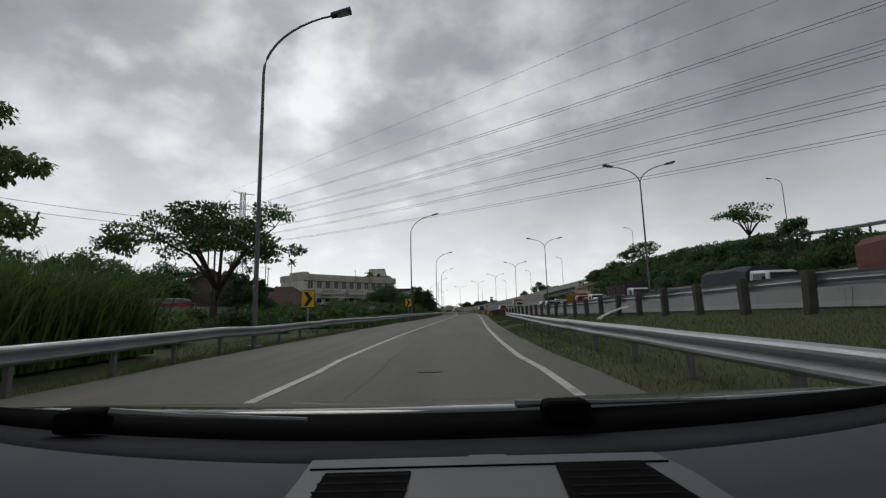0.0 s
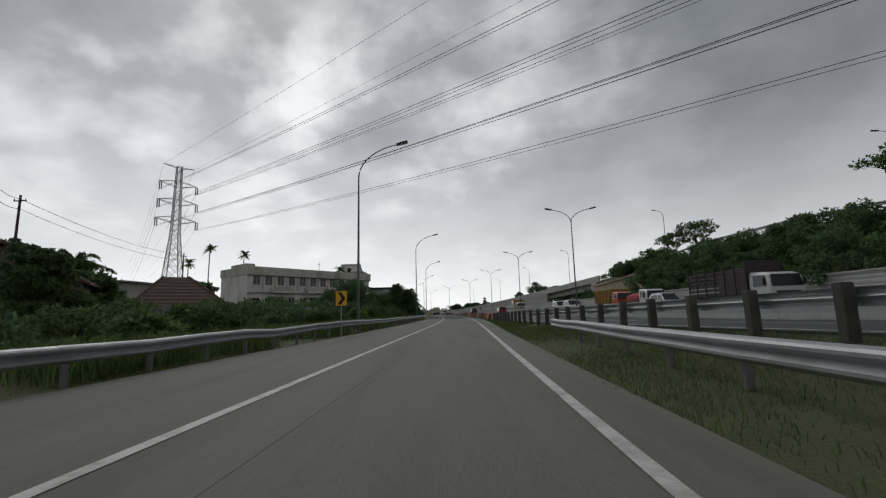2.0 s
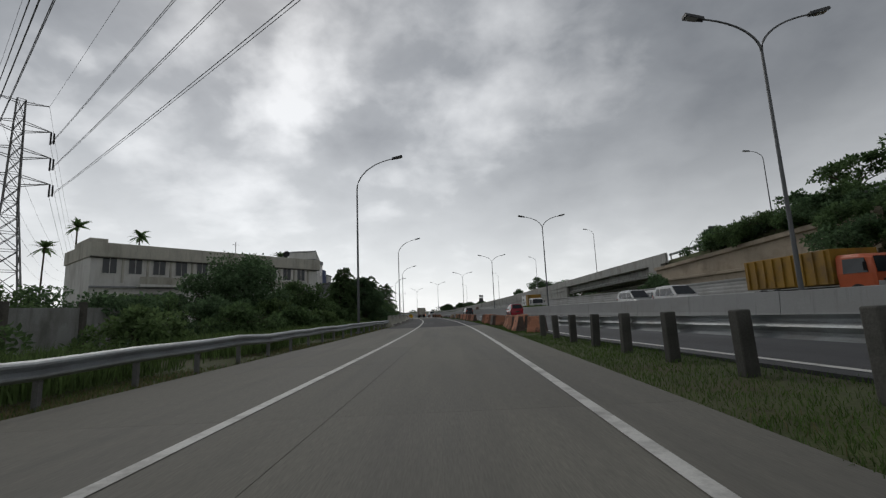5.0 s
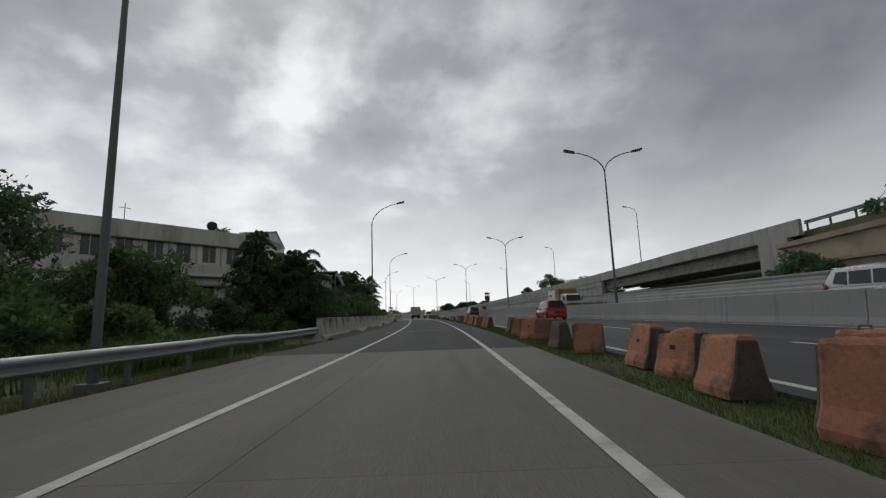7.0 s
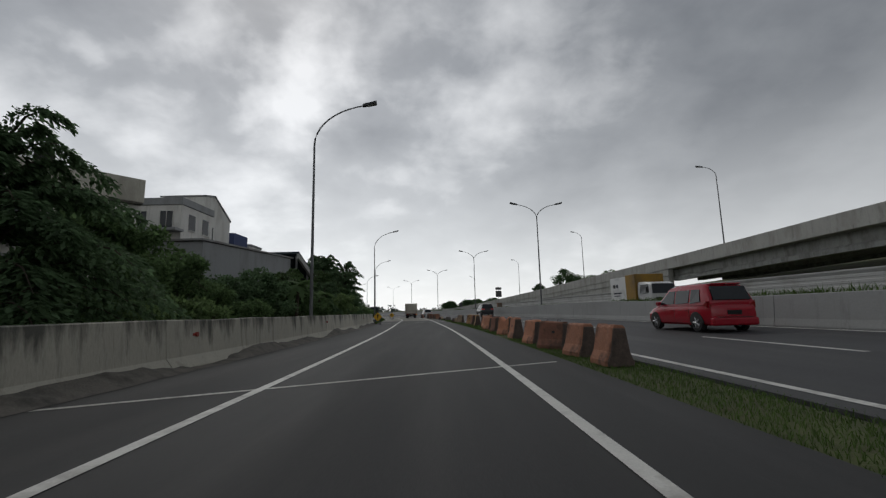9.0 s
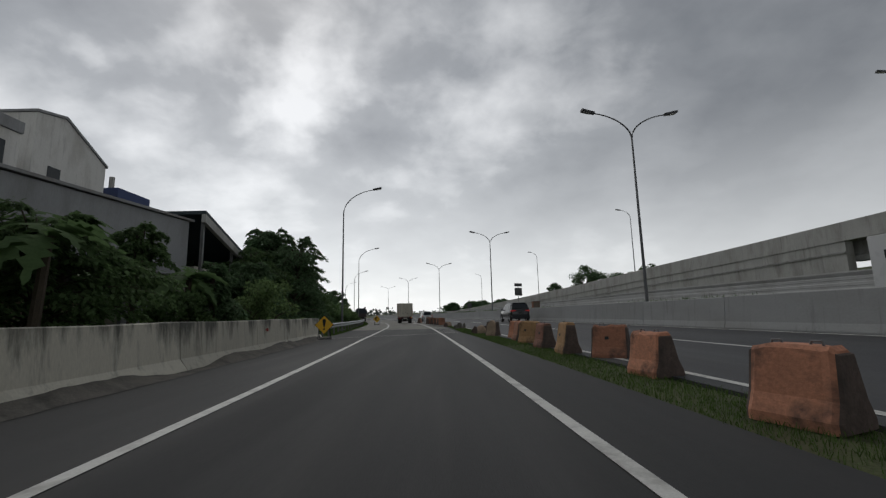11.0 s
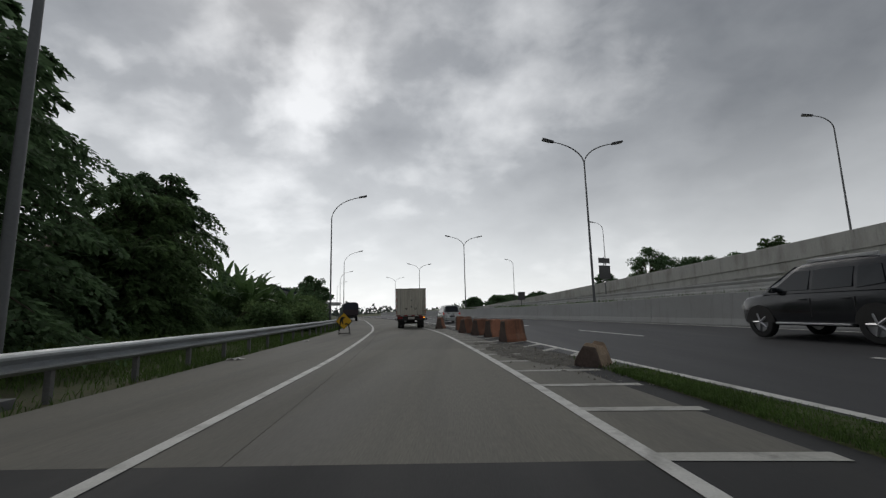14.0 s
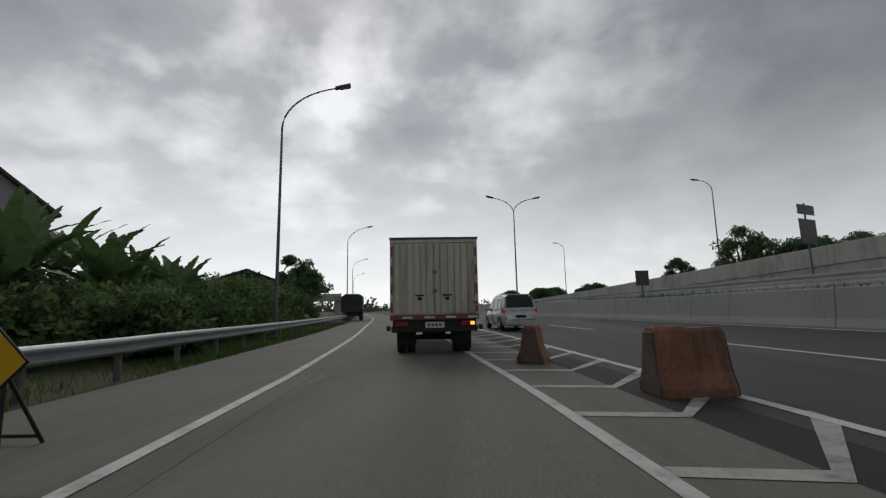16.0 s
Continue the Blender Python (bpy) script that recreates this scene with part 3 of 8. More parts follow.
tagged(road, "single-lane slip road of grey concrete slabs and dark asphalt", "road", kind="structure")
# main carriageway
highway = sweep("highway_road", span(-40, 330, 1.0), lambda y: [(line_off(y) - 0.45, bank_z(y) - 0.25), (line_off(y) - 0.45, bank_z(y)), (line_off(y), bank_z(y)), (wall_off(y) - 0.05, high_z(y, wall_off(y) - 0.05)), (wall_off(y) - 0.05, bank_z(y) - 0.4)], M_ASPHALT_OLD)
tagged(highway, "worn dark asphalt of the two-lane main carriageway", "road", kind="structure")
opposite = sweep("opposite_road", span(-40, 330, 4.0), lambda y: [(wall_off(y) + 0.55, high_z(y, wall_off(y)) - 0.1), (wall_off(y) + 0.55, high_z(y, wall_off(y)) + 0.25), (21.7, 0.75), (21.7, 0.2)], M_ASPHALT_OLD)
tagged(opposite, "asphalt carriageway for oncoming traffic behind the median wall", "road", kind="structure")

# painted lines

def line(name, ys, off0, off1, zf, material, label):
    ob = sweep(name, ys, lambda y: [(off0(y), zf(y, off0(y)) + 0.008), (off1(y), zf(y, off1(y)) + 0.008)], material)
    tagged(ob, label, "road marking", kind="structure")
    return ob


flat_z = lambda y, o: 0.0


def shoulder_off(y):
    return lerp(y, (0, 60, 85, 110, 142, 152, 163, 180, 190, 200), (-2.72, -2.66, -2.62, -2.62, -2.65, -2.42, -2.05, -1.98, -2.20, -2.46))


line("edge_line", span(-40, 330, 2.0), lambda y: shoulder_off(y) - 0.075, lambda y: shoulder_off(y) + 0.075, flat_z, M_PAINT, "long worn white line along the slip road's shoulder")
def inner_off(y):
    return lerp(y, (20, 50, 90, 138, 148, 158, 163, 174, 179, 183, 196), (1.42, 1.36, 1.42, 1.43, 1.52, 1.71, 1.78, 1.88, 1.80, 1.62, 1.30))


line("edge_line", span(-40, 196, 2.0), lambda y: inner_off(y) - 0.075, lambda y: inner_off(y) + 0.075, flat_z, M_PAINT, "long worn white line along the slip road's inner side")
line("highway_edge_line", span(-40, 330, 1.0), lambda y: line_off(y) - 0.08, lambda y: line_off(y) + 0.08, high_z, M_PAINT, "white edge line of the main carriageway")
line("highway_far_line", span(-40, 330, 1.0), lambda y: wall_off(y) - 0.62, lambda y: wall_off(y) - 0.47, high_z, M_PAINT, "white line at the foot of the median wall")
for k in range(30):
    y0 = -28 + 12.0 * k + 3.0
    line("lane_dash", span(y0, y0 + 5.0, 1.0), lambda y: line_off(y) + 3.53, lambda y: line_off(y) + 3.67, high_z, M_PAINT, "white lane dash on the main carriageway")
# opposing lanes' lines
line("opposite_edge_line", span(-20, 250, 4.0), lambda y: wall_off(y) + 1.3, lambda y: wall_off(y) + 1.45, lambda y, o: high_z(y, wall_off(y)) + 0.27, M_PAINT, "white edge line of the oncoming carriageway")
# hatching of the gore
for k in range(31):
    y0 = 147.7 + 1.57 * k
    i0 = inner_off(y0) + 0.06
    bend = lerp(y0, (148, 157, 160, 163, 185, 196), (2.65, 3.05, 3.35, 2.95, 2.95, 2.4))
    out = line_off(y0 + 1.6) - 0.12
    X = cx(y0)
    straight = [(X + i0, y0 + 0.02, 0.006), (X + i0, y0 + 0.20, 0.006), (X + bend, y0 + 0.16, 0.006), (X + bend, y0 - 0.04, 0.006)]
    if y0 < 164:
        tagged(raw("gore_stripe", straight, [(0, 3, 2, 1)], M_PAINT_OLD), "white stripe of the gore hatching", "road marking", kind="structure")
        if y0 > 160:
            arm = [(X + bend + 0.35, y0 + 0.42, 0.006), (X + bend + 0.37, y0 + 0.80, 0.006), (X + out, y0 + 1.92, 0.006), (X + out, y0 + 1.45, 0.006)]
            tagged(raw("gore_stripe", arm, [(0, 3, 2, 1)], M_PAINT_OLD), "short slanting white bar of the gore hatching", "road marking", kind="structure")
    else:
        v = straight + [(X + out, y0 + 1.85, 0.006), (X + out, y0 + 1.45, 0.006)]
        tagged(raw("gore_stripe", v, [(0, 3, 2, 1), (2, 3, 5, 4)], M_PAINT_OLD), "bent white stripe of the gore hatching on the asphalt", "road marking", kind="structure")


def gore_left(y):
    return lerp(y, (146, 151, 157, 161, 167), (2.75, 2.95, 3.25, 3.4, 3.95))


def gore_end(y):
    return lerp(y, (160, 162.5), (0.0, 0.07))


tagged(sweep("gore_verge", span(146.5, 162.5, 1.0), lambda y: [(gore_left(y), -0.03), (gore_left(y) + 0.1, 0.012 - gore_end(y)), (0.5 * (gore_left(y) + line_off(y)), 0.05 + 0.015 * math.sin(y * 1.7) - gore_end(y)), (line_off(y) - 0.2, 0.015 - gore_end(y)), (line_off(y) - 0.12, -0.03)], M_SOIL), "low strip of dark soil and grass ending in a point", "ground", kind="structure")
# apron of the gore, at the level of both roads
gore = sweep("gore_pavement", span(147, 200, 2.0), lambda y: [(edge_r(y) - 0.02, -0.2), (edge_r(y) - 0.02, -0.002), (line_off(y) - 0.44, -0.002), (line_off(y) - 0.44, -0.2)], M_ASPHALT)
tagged(gore, "dark worn asphalt between slip road and main carriageway", "road", kind="structure")
# full-width expansion joints on the asphalt
for ya, yb in ((104.2, 107.9), (143.4, 147.4)):
    v, n = [], 10
    for k in range(n + 1):
        o = -5.0 + 7.6 * k / n
        y = ya + (yb - ya) * (k / n)
        v += [(cx(y) + o, y - 0.07, 0.007), (cx(y) + o, y + 0.07, 0.007)]
    tagged(raw("transverse_line", v, [(2 * k, 2 * k + 2, 2 * k + 3, 2 * k + 1) for k in range(n)], M_PAINT_OLD), "thin worn pale line slanting across the lane", "road marking", kind="structure")


# walls along the roads
def jersey(name, y0, y1, off, z0, top, w0, w1, material, parent):
    """A barrier segment: wide foot, battered sides."""
    return sweep(name, span(y0, y1, (y1 - y0) / 2), lambda y: [(off(y) - w0, z0(y)), (off(y) - w0, z0(y) + 0.09), (off(y) - w1 - 0.06, z0(y) + 0.32), (off(y) - w1, top(y) - 0.02), (off(y) - w1 + 0.02, top(y)),
                                                              (off(y) + w1 - 0.02, top(y)), (off(y) + w1, top(y) - 0.02), (off(y) + w1 + 0.06, z0(y) + 0.32), (off(y) + w0, z0(y) + 0.09), (off(y) + w0, z0(y))], material, parent, closed=True)


wall_median = tagged(new("wall_median"), "long pale grey concrete median barrier wall beside the carriageway", "barrier wall", kind="structure")
for k in range(58):
    y0 = -24 + 6.0 * k
    jersey("wall_panel", y0, y0 + 5.97, wall_off, lambda y: high_z(y, wall_off(y)) - 0.05, lambda y: high_z(y, wall_off(y)) + lerp(y, (120, 130, 170, 185), (1.08, 1.24, 1.24, 1.12)) + (0.01 if k % 3 else -0.015), 0.26, 0.14, M_MEDIAN, wall_median)

wall_left = tagged(new("wall_left"), "rain-stained concrete barrier wall along the shoulder", "barrier wall", kind="structure")
lw = lambda y: lerp(y, (98.5, 120, 144), (-5.75, -5.55, -5.35))
seg = span(98.6, 144.0, 4.5)
for y0, y1 in zip(seg, seg[1:]):
    jersey("wall_panel", y0, y1 - 0.025, lw, lambda y: -0.05, lambda y: 1.06 + 0.015 * math.sin(y * 1.7), 0.36, 0.12, M_CONC_STAIN, wall_left)
# kerb strip of broken mortar at the wall's foot
tagged(sweep("kerb_strip", span(99, 143.6, 0.3), lambda y: [(lw(y) + 0.20, -0.02), (lw(y) + 0.30, max(0.16 + 0.26 * noise.noise((y * 0.28, 0, 0)) + 0.05 * noise.noise((y * 2.3, 0, 5)), 0.02)), (lw(y) + 0.46 + 0.05 * noise.noise((y * 1.9, 3, 1)), max(0.09 + 0.16 * noise.noise((y * 0.28, 0, 0)) + 0.04 * noise.noise((y * 3.1, 2, 5)), 0.012)), (lw(y) + 0.66 + 0.16 * noise.noise((y * 0.8, 3, 0)) + 0.04 * noise.noise((y * 4.0, 3, 4)), 0.006)], M_CONC_DARK),
       "crumbling mortar fillet at the barrier wall's foot", "kerb", kind="structure")

wall_sheet = tagged(new("wall_sheeting"), "long white ribbed retaining wall behind the oncoming lanes", "retaining wall", kind="structure")
sheet_top = lambda y: lerp(y, (-20, 100, 160, 260), (2.9, 2.75, 2.9, 1.9))
seg = span(-20, 260, 8.0)
for y0, y1 in zip(seg, seg[1:]):
    def ribbed(y):
        t = sheet_top(y)
        row, n = [(22.0, 0.3)], 7
        for r in range(n):
            a = 0.6 + (t - 0.75) * r / n
            b = 0.6 + (t - 0.75) * (r + 0.55) / n
            row += [(22.0, a), (21.98, a + 0.02), (21.98, b), (22.0, b + 0.02)]
        return row + [(21.9, t - 0.08), (21.9, t), (22.25, t), (22.25, 0.3)]
    sweep("wall_panel", [y0, (y0 + y1) / 2, y1 - 0.02], ribbed, M_CORR, wall_sheet)

# ramp on the far side: embankment, bridge and retaining wall
wall_beige = sweep("wall_beige", span(84, 113.5, 2.5), lambda y: [(29.2, 0.4), (29.2, 3.9), (28.95, 3.95), (28.95, 4.2), (29.25, 4.25), (29.4, ramp_top(y) - 2.3), (29.1, ramp_top(y) - 2.25), (29.1, ramp_top(y) - 1.85), (29.8, ramp_top(y) - 1.85), (29.8, 0.4)], M_BEIGE, closed=True)
tagged(wall_beige, "weathered beige retaining wall under the ramp", "retaining wall", kind="structure")
bridge = tagged(new("ramp_bridge"), "grey concrete ramp bridge with plain parapet and girders", "bridge", kind="structure")
o = ramp_off
sweep("parapet", span(112, 262, 3.0), lambda y: [(o(y), ramp_top(y) - 1.05), (o(y), ramp_top(y) - 0.05), (o(y) + 0.03, ramp_top(y)), (o(y) + 0.27, ramp_top(y)), (o(y) + 0.3, ramp_top(y) - 0.05), (o(y) + 0.3, ramp_top(y) - 1.05)], M_CONC_LIGHT, bridge, closed=True)
sweep("deck", span(112, 262, 3.0), lambda y: [(o(y) - 0.06, ramp_top(y) - 1.35), (o(y) - 0.06, ramp_top(y) - 1.06), (o(y) + 9, ramp_top(y) - 1.06), (o(y) + 9, ramp_top(y) - 1.35)], M_CONC_LIGHT, bridge, closed=True)
for g in range(3):
    sweep("girder", span(116.0, 150.5, 3.5), lambda y: [(o(y) + 0.8 + 3 * g, ramp_top(y) - 2.75), (o(y) + 0.8 + 3 * g, ramp_top(y) - 2.4), (o(y) + 1.05 + 3 * g, ramp_top(y) - 2.2), (o(y) + 1.05 + 3 * g, ramp_top(y) - 1.36), (o(y) + 1.35 + 3 * g, ramp_top(y) - 1.36), (o(y) + 1.35 + 3 * g, ramp_top(y) - 2.2), (o(y) + 1.6 + 3 * g, ramp_top(y) - 2.4), (o(y) + 1.6 + 3 * g, ramp_top(y) - 2.75)], M_CONC, bridge, closed=True)
sweep("abutment", span(113.2, 116.4, 1.6), lambda y: [(o(y) - 0.1, 0.3), (o(y) - 0.1, ramp_top(y) - 1.36), (o(y) + 9, ramp_top(y) - 1.36), (o(y) + 9, 0.3)], M_CONC_LIGHT, bridge, closed=True)
seg = span(150.0, 262.0, 7.0)
for y0, y1 in zip(seg, seg[1:]):
    sweep("wall_panel", [y0, (y0 + y1) / 2, y1 - 0.02], lambda y: [(o(y) + 0.02, 0.3), (o(y) + 0.02, ramp_top(y) - 1.37), (o(y) + 0.6, ramp_top(y) - 1.37), (o(y) + 0.6, 0.3)], M_CONC_LIGHT, bridge, closed=True)
sweep("ledge", span(150, 262, 4.0), lambda y: [(o(y) - 0.08, ramp_top(y) - 2.2), (o(y) - 0.08, ramp_top(y) - 2.08), (o(y) + 0.02, ramp_top(y) - 2.08), (o(y) + 0.02, ramp_top(y) - 2.2)], M_CONC, bridge, closed=True)


# guard rails
def w_beam(y0, y1, off, z, parent, side=1, name="beam"):
    """One W-profile beam with real thickness; its face looks to the road's side."""
    prof = [(0.0, 0.155), (0.05, 0.13), (0.08, 0.10), (0.08, 0.065), (0.03, 0.03), (0.0, 0.0), (0.03, -0.03), (0.08, -0.065), (0.08, -0.10), (0.05, -0.13), (0.0, -0.155)]
    def sec(y):
        f = [(off(y) + side * a, z(y) + b) for a, b in prof]
        return f + [(u - side * 0.006, w) for u, w in f[::-1]]
    return sweep(name, [y0, (y0 + y1) / 2, y1], sec, M_STEEL, parent, closed=True, smooth=False)


def rail(name, y0, y1, off, top, side, label, pitch=4.0, spacing=2.0, dent=0.0):
    g = tagged(new(name), label, "guard rail")
    n = int((y1 - y0) / pitch)
    bent = lambda y: dent * noise.noise((y * 0.35, 1.7, 0)) 
    zc = lambda y: top(y) - 0.155 + bent(y)
    for k in range(n):
        a = y0 + k * pitch
        w_beam(a, a + pitch + 0.25, lambda y: off(y) + side * 0.003 * (k % 2), zc, g, side)
    me = None
    for k in range(int((y1 - y0) / spacing) + 1):
        y = y0 + 0.3 + k * spacing
        if y > y1:
            break
        if me is None:
            bm = bmesh.new()
            box(bm, -0.05, 0.05, -0.04, 0.04, -0.75, 0.05, 0.008)
            box(bm, -0.03, 0.10, -0.07, 0.07, -0.14, 0.12, 0.01)
            ob = part("post", bm, M_STEEL_DARK, g)
            me = ob.data
        else:
            ob = shared("post", me, g)
        ob.matrix_basis = pose(cx(y) + off(y) - side * 0.115, y, zc(y), 0, 0, (0 if side > 0 else 180) + heading(y))
    return g


def rail_l(y):
    return lerp(y, (0, 40, 85, 100), (-6.95, -6.6, -6.1, -5.75))


rail("guard_rail", -21.8, 98.4, rail_l, lambda y: lerp(y, (0, 40, 80), (0.76, 0.72, 0.66)), 1, "galvanised steel W-beam guard rail with a few dents", dent=0.09)
rail("guard_rail", 144.3, 312, lambda y: lerp(y, (100, 165), (-5.7, -5.3)), lambda y: 0.70, 1, "galvanised steel W-beam guard rail curving along the shoulder", dent=0.02)
rail("guard_rail", -24, 40.5, lambda y: lerp(y, (0, 20, 40), (2.95, 3.3, 3.6)), lambda y: 0.74, -1, "galvanised W-beam guard rail beside the grassy median", dent=0.03)
bank_rail = tagged(new("guard_rail"), "guard rail on thick dark concrete posts on a grassy bank", "guard rail")
post_off = lambda y: line_off(y) - 1.05
post_me = None
for k in range(49):
    y = -22.0 + 2.0 * k
    if post_me is None:
        bm = bmesh.new()
        box(bm, -0.105, 0.105, -0.105, 0.105, -0.3, 0.86, 0.025)
        ob = part("concrete_post", bm, M_POST, bank_rail)
        post_me = ob.data
    else:
        ob = shared("concrete_post", post_me, bank_rail)
    ob.matrix_basis = pose(cx(y) + post_off(y), y, bank_z(y) - 0.02, 1.5 * math.sin(k * 2.1), 1.8 * math.sin(k * 1.3), heading(y))
for k in range(24):
    y0 = -24 + 4.0 * k
    w_beam(y0, y0 + 4.2, lambda y: post_off(y) + 0.135 + 0.003 * (k % 2), lambda y: bank_z(y) + 0.60, bank_rail, 1)
# rail along the top of the ramp's embankment
top_rail = tagged(new("guard_rail"), "dark steel guard rail on the crest of the embankment", "guard rail")
for k in range(23):
    y0 = 20 + 4.0 * k
    w_beam(y0, y0 + 4.05, lambda y: ramp_off(y) + 0.6, lambda y: ramp_top(y) - 0.3, top_rail, -1)
for k in range(47):
    y = 20 + 2.0 * k
    bm = bmesh.new()
    box(bm, -0.06, 0.06, -0.05, 0.05, -1.0, 0.1)
    part("post", bm, M_STEEL_DARK, top_rail).matrix_basis = pose(cx(y) + ramp_off(y) + 0.75, y, ramp_top(y) - 0.2)


# street lamps
def lantern(bm_h, bm_l, tip, d):
    """A flat lantern beyond tip along the horizontal direction d."""
    d = Vector(d).normalized()
    side = Vector((-d.y, d.x, 0))
    up = Vector((0, 0, 1)) + 0.0 * d
    def put(bm, a0, a1, w0, w1, z0, z1):
        vs = []
        for a, w in ((a0, w0), (a1, w1)):
            for s, zz in ((-1, z0), (1, z0), (1, z1), (-1, z1)):
                vs.append(bm.verts.new(tip + d * a + side * (s * w * (0.8 if zz == z1 else 1.0)) + up * (zz + 0.22 * a)))
        for q in ((0, 1, 2, 3), (7, 6, 5, 4), (0, 4, 5, 1), (1, 5, 6, 2), (2, 6, 7, 3), (3, 7, 4, 0)):
            bm.faces.new([vs[i] for i in q])
        bmesh.ops.recalc_face_normals(bm, faces=bm.faces)
    put(bm_h, -0.15, 0.62, 0.10, 0.17, -0.04, 0.10)
    put(bm_l, 0.12, 0.56, 0.13, 0.14, -0.06, -0.042)


def street_lamp(x, y, z, height, arms, turn, label, material=None, group="street lamps"):
    """Arms: list of (reach, rise, sign) to each side of the post."""
    material = material or M_POLE
    t = thing("street_lamp", x, y, z, turn, label, "street lamp", group)
    bm = bmesh.new()
    tube(bm, [(0, 0, 0), (0, 0, 0.02), (0, 0, height * 0.5), (0, 0, height)], [0.092, 0.092, 0.072, 0.052], 10)
    box(bm, -0.2, 0.2, -0.2, 0.2, -0.25, 0.03, 0.01)
    part("post", bm, material, t, smooth=True)
    for reach, rise, sg in arms:
        pts, rad = [], []
        for k in range(11):
            u = k / 10
            a = u * math.pi * 0.42
            pts.append((sg * reach * (0.35 * (1 - math.cos(a)) / (1 - math.cos(math.pi * 0.42)) + 0.65 * u ** 1.9), 0, height - 0.02 + rise * (math.sin(a) / math.sin(math.pi * 0.42))))
            rad.append(0.050 - 0.016 * u)
        bm = bmesh.new()
        tube(bm, pts, rad, 8)
        arm = part("arm", bm, material, t, smooth=True)
        h, l = bmesh.new(), bmesh.new()
        lantern(h, l, Vector(pts[-1]), (sg, 0, 0))
        head = part("lantern", h, M_HEAD, arm)
        part("lens", l, M_LENS, head)
    return t


LEFT_LAMPS = ((-21.5, -7.6), (15.0, -7.0), (50.9, -6.65), (86.0, -6.45), (120.8, -5.95), (158.2, -5.95), (192.6, -6.2), (229.3, -6.0), (266, -6.0), (303, -6.0))
for y, off in LEFT_LAMPS:
    off = min(off, (rail_l(y) if y < 99 else -5.3) - 0.36) if not 99 < y < 144 else off - 0.12
    street_lamp(cx(y) + off, y, 0.0, 10.3, [(2.75, 2.25, 1)], heading(y), "tall curved single-arm steel street lamp behind the guard rail")
RIGHT_LAMPS = (-1.5, 35.2, 71.5, 108.0, 144.4, 180.9, 217.5, 254.0, 290.5)
for y in RIGHT_LAMPS:
    street_lamp(cx(y) + wall_off(y) + 0.32, y, high_z(y, wall_off(y)) + 0.2, 10.5, [(2.3, 1.55, -1), (2.3, 1.55, 1)], heading(y), "tall Y-shaped double-arm steel street lamp at the median wall")
for y, x, z in ((75.7, 58.8, 10.0), (110.0, 46.0, 8.0), (149.8, 37.2, 5.4), (187.5, 32.5, 4.2), (225.0, 25.7, 2.9), (263.0, 15.4, 1.3)):
    street_lamp(x - 0.7, y, z, 11.6, [(1.5, 1.4, -1)], heading(y) - 25, "slim curved street lamp along the far ramp")


# cracks in the concrete slabs
def crack(y, o0, y1, o1, seed):
    r = random.Random(seed)
    n = 22
    v, f = [], []
    for k in range(n + 1):
        u = k / n
        px, py = cx(y) + o0 + (o1 - o0) * u + r.uniform(-0.02, 0.02), y + (y1 - y) * u + 0.10 * noise.noise((u * 4.0, seed, 0)) + r.uniform(-0.015, 0.015)
        w = 0.012 * (0.4 + r.random())
        v += [(px - w * 0.4, py - w, 0.0035), (px + w * 0.4, py + w, 0.0035)]
        if k:
            b = 2 * k
            f.append((b - 2, b, b + 1, b - 1))
    tagged(raw("road_crack", v, f, M_TAR), "thin dark ragged crack across the concrete slabs", "road crack", kind="structure")


crack(24.1, -5.55, 23.8, -2.6, 1)
crack(83.6, -3.25, 86.6, -3.45, 2)
crack(43.0, -2.2, 43.4, 1.1, 3)
crack(66.2, -5.0, 65.8, -1.8, 4)
crack(171.5, -4.6, 172.0, -2.7, 5)
crack(12.0, 0.2, 12.3, 2.0, 6)
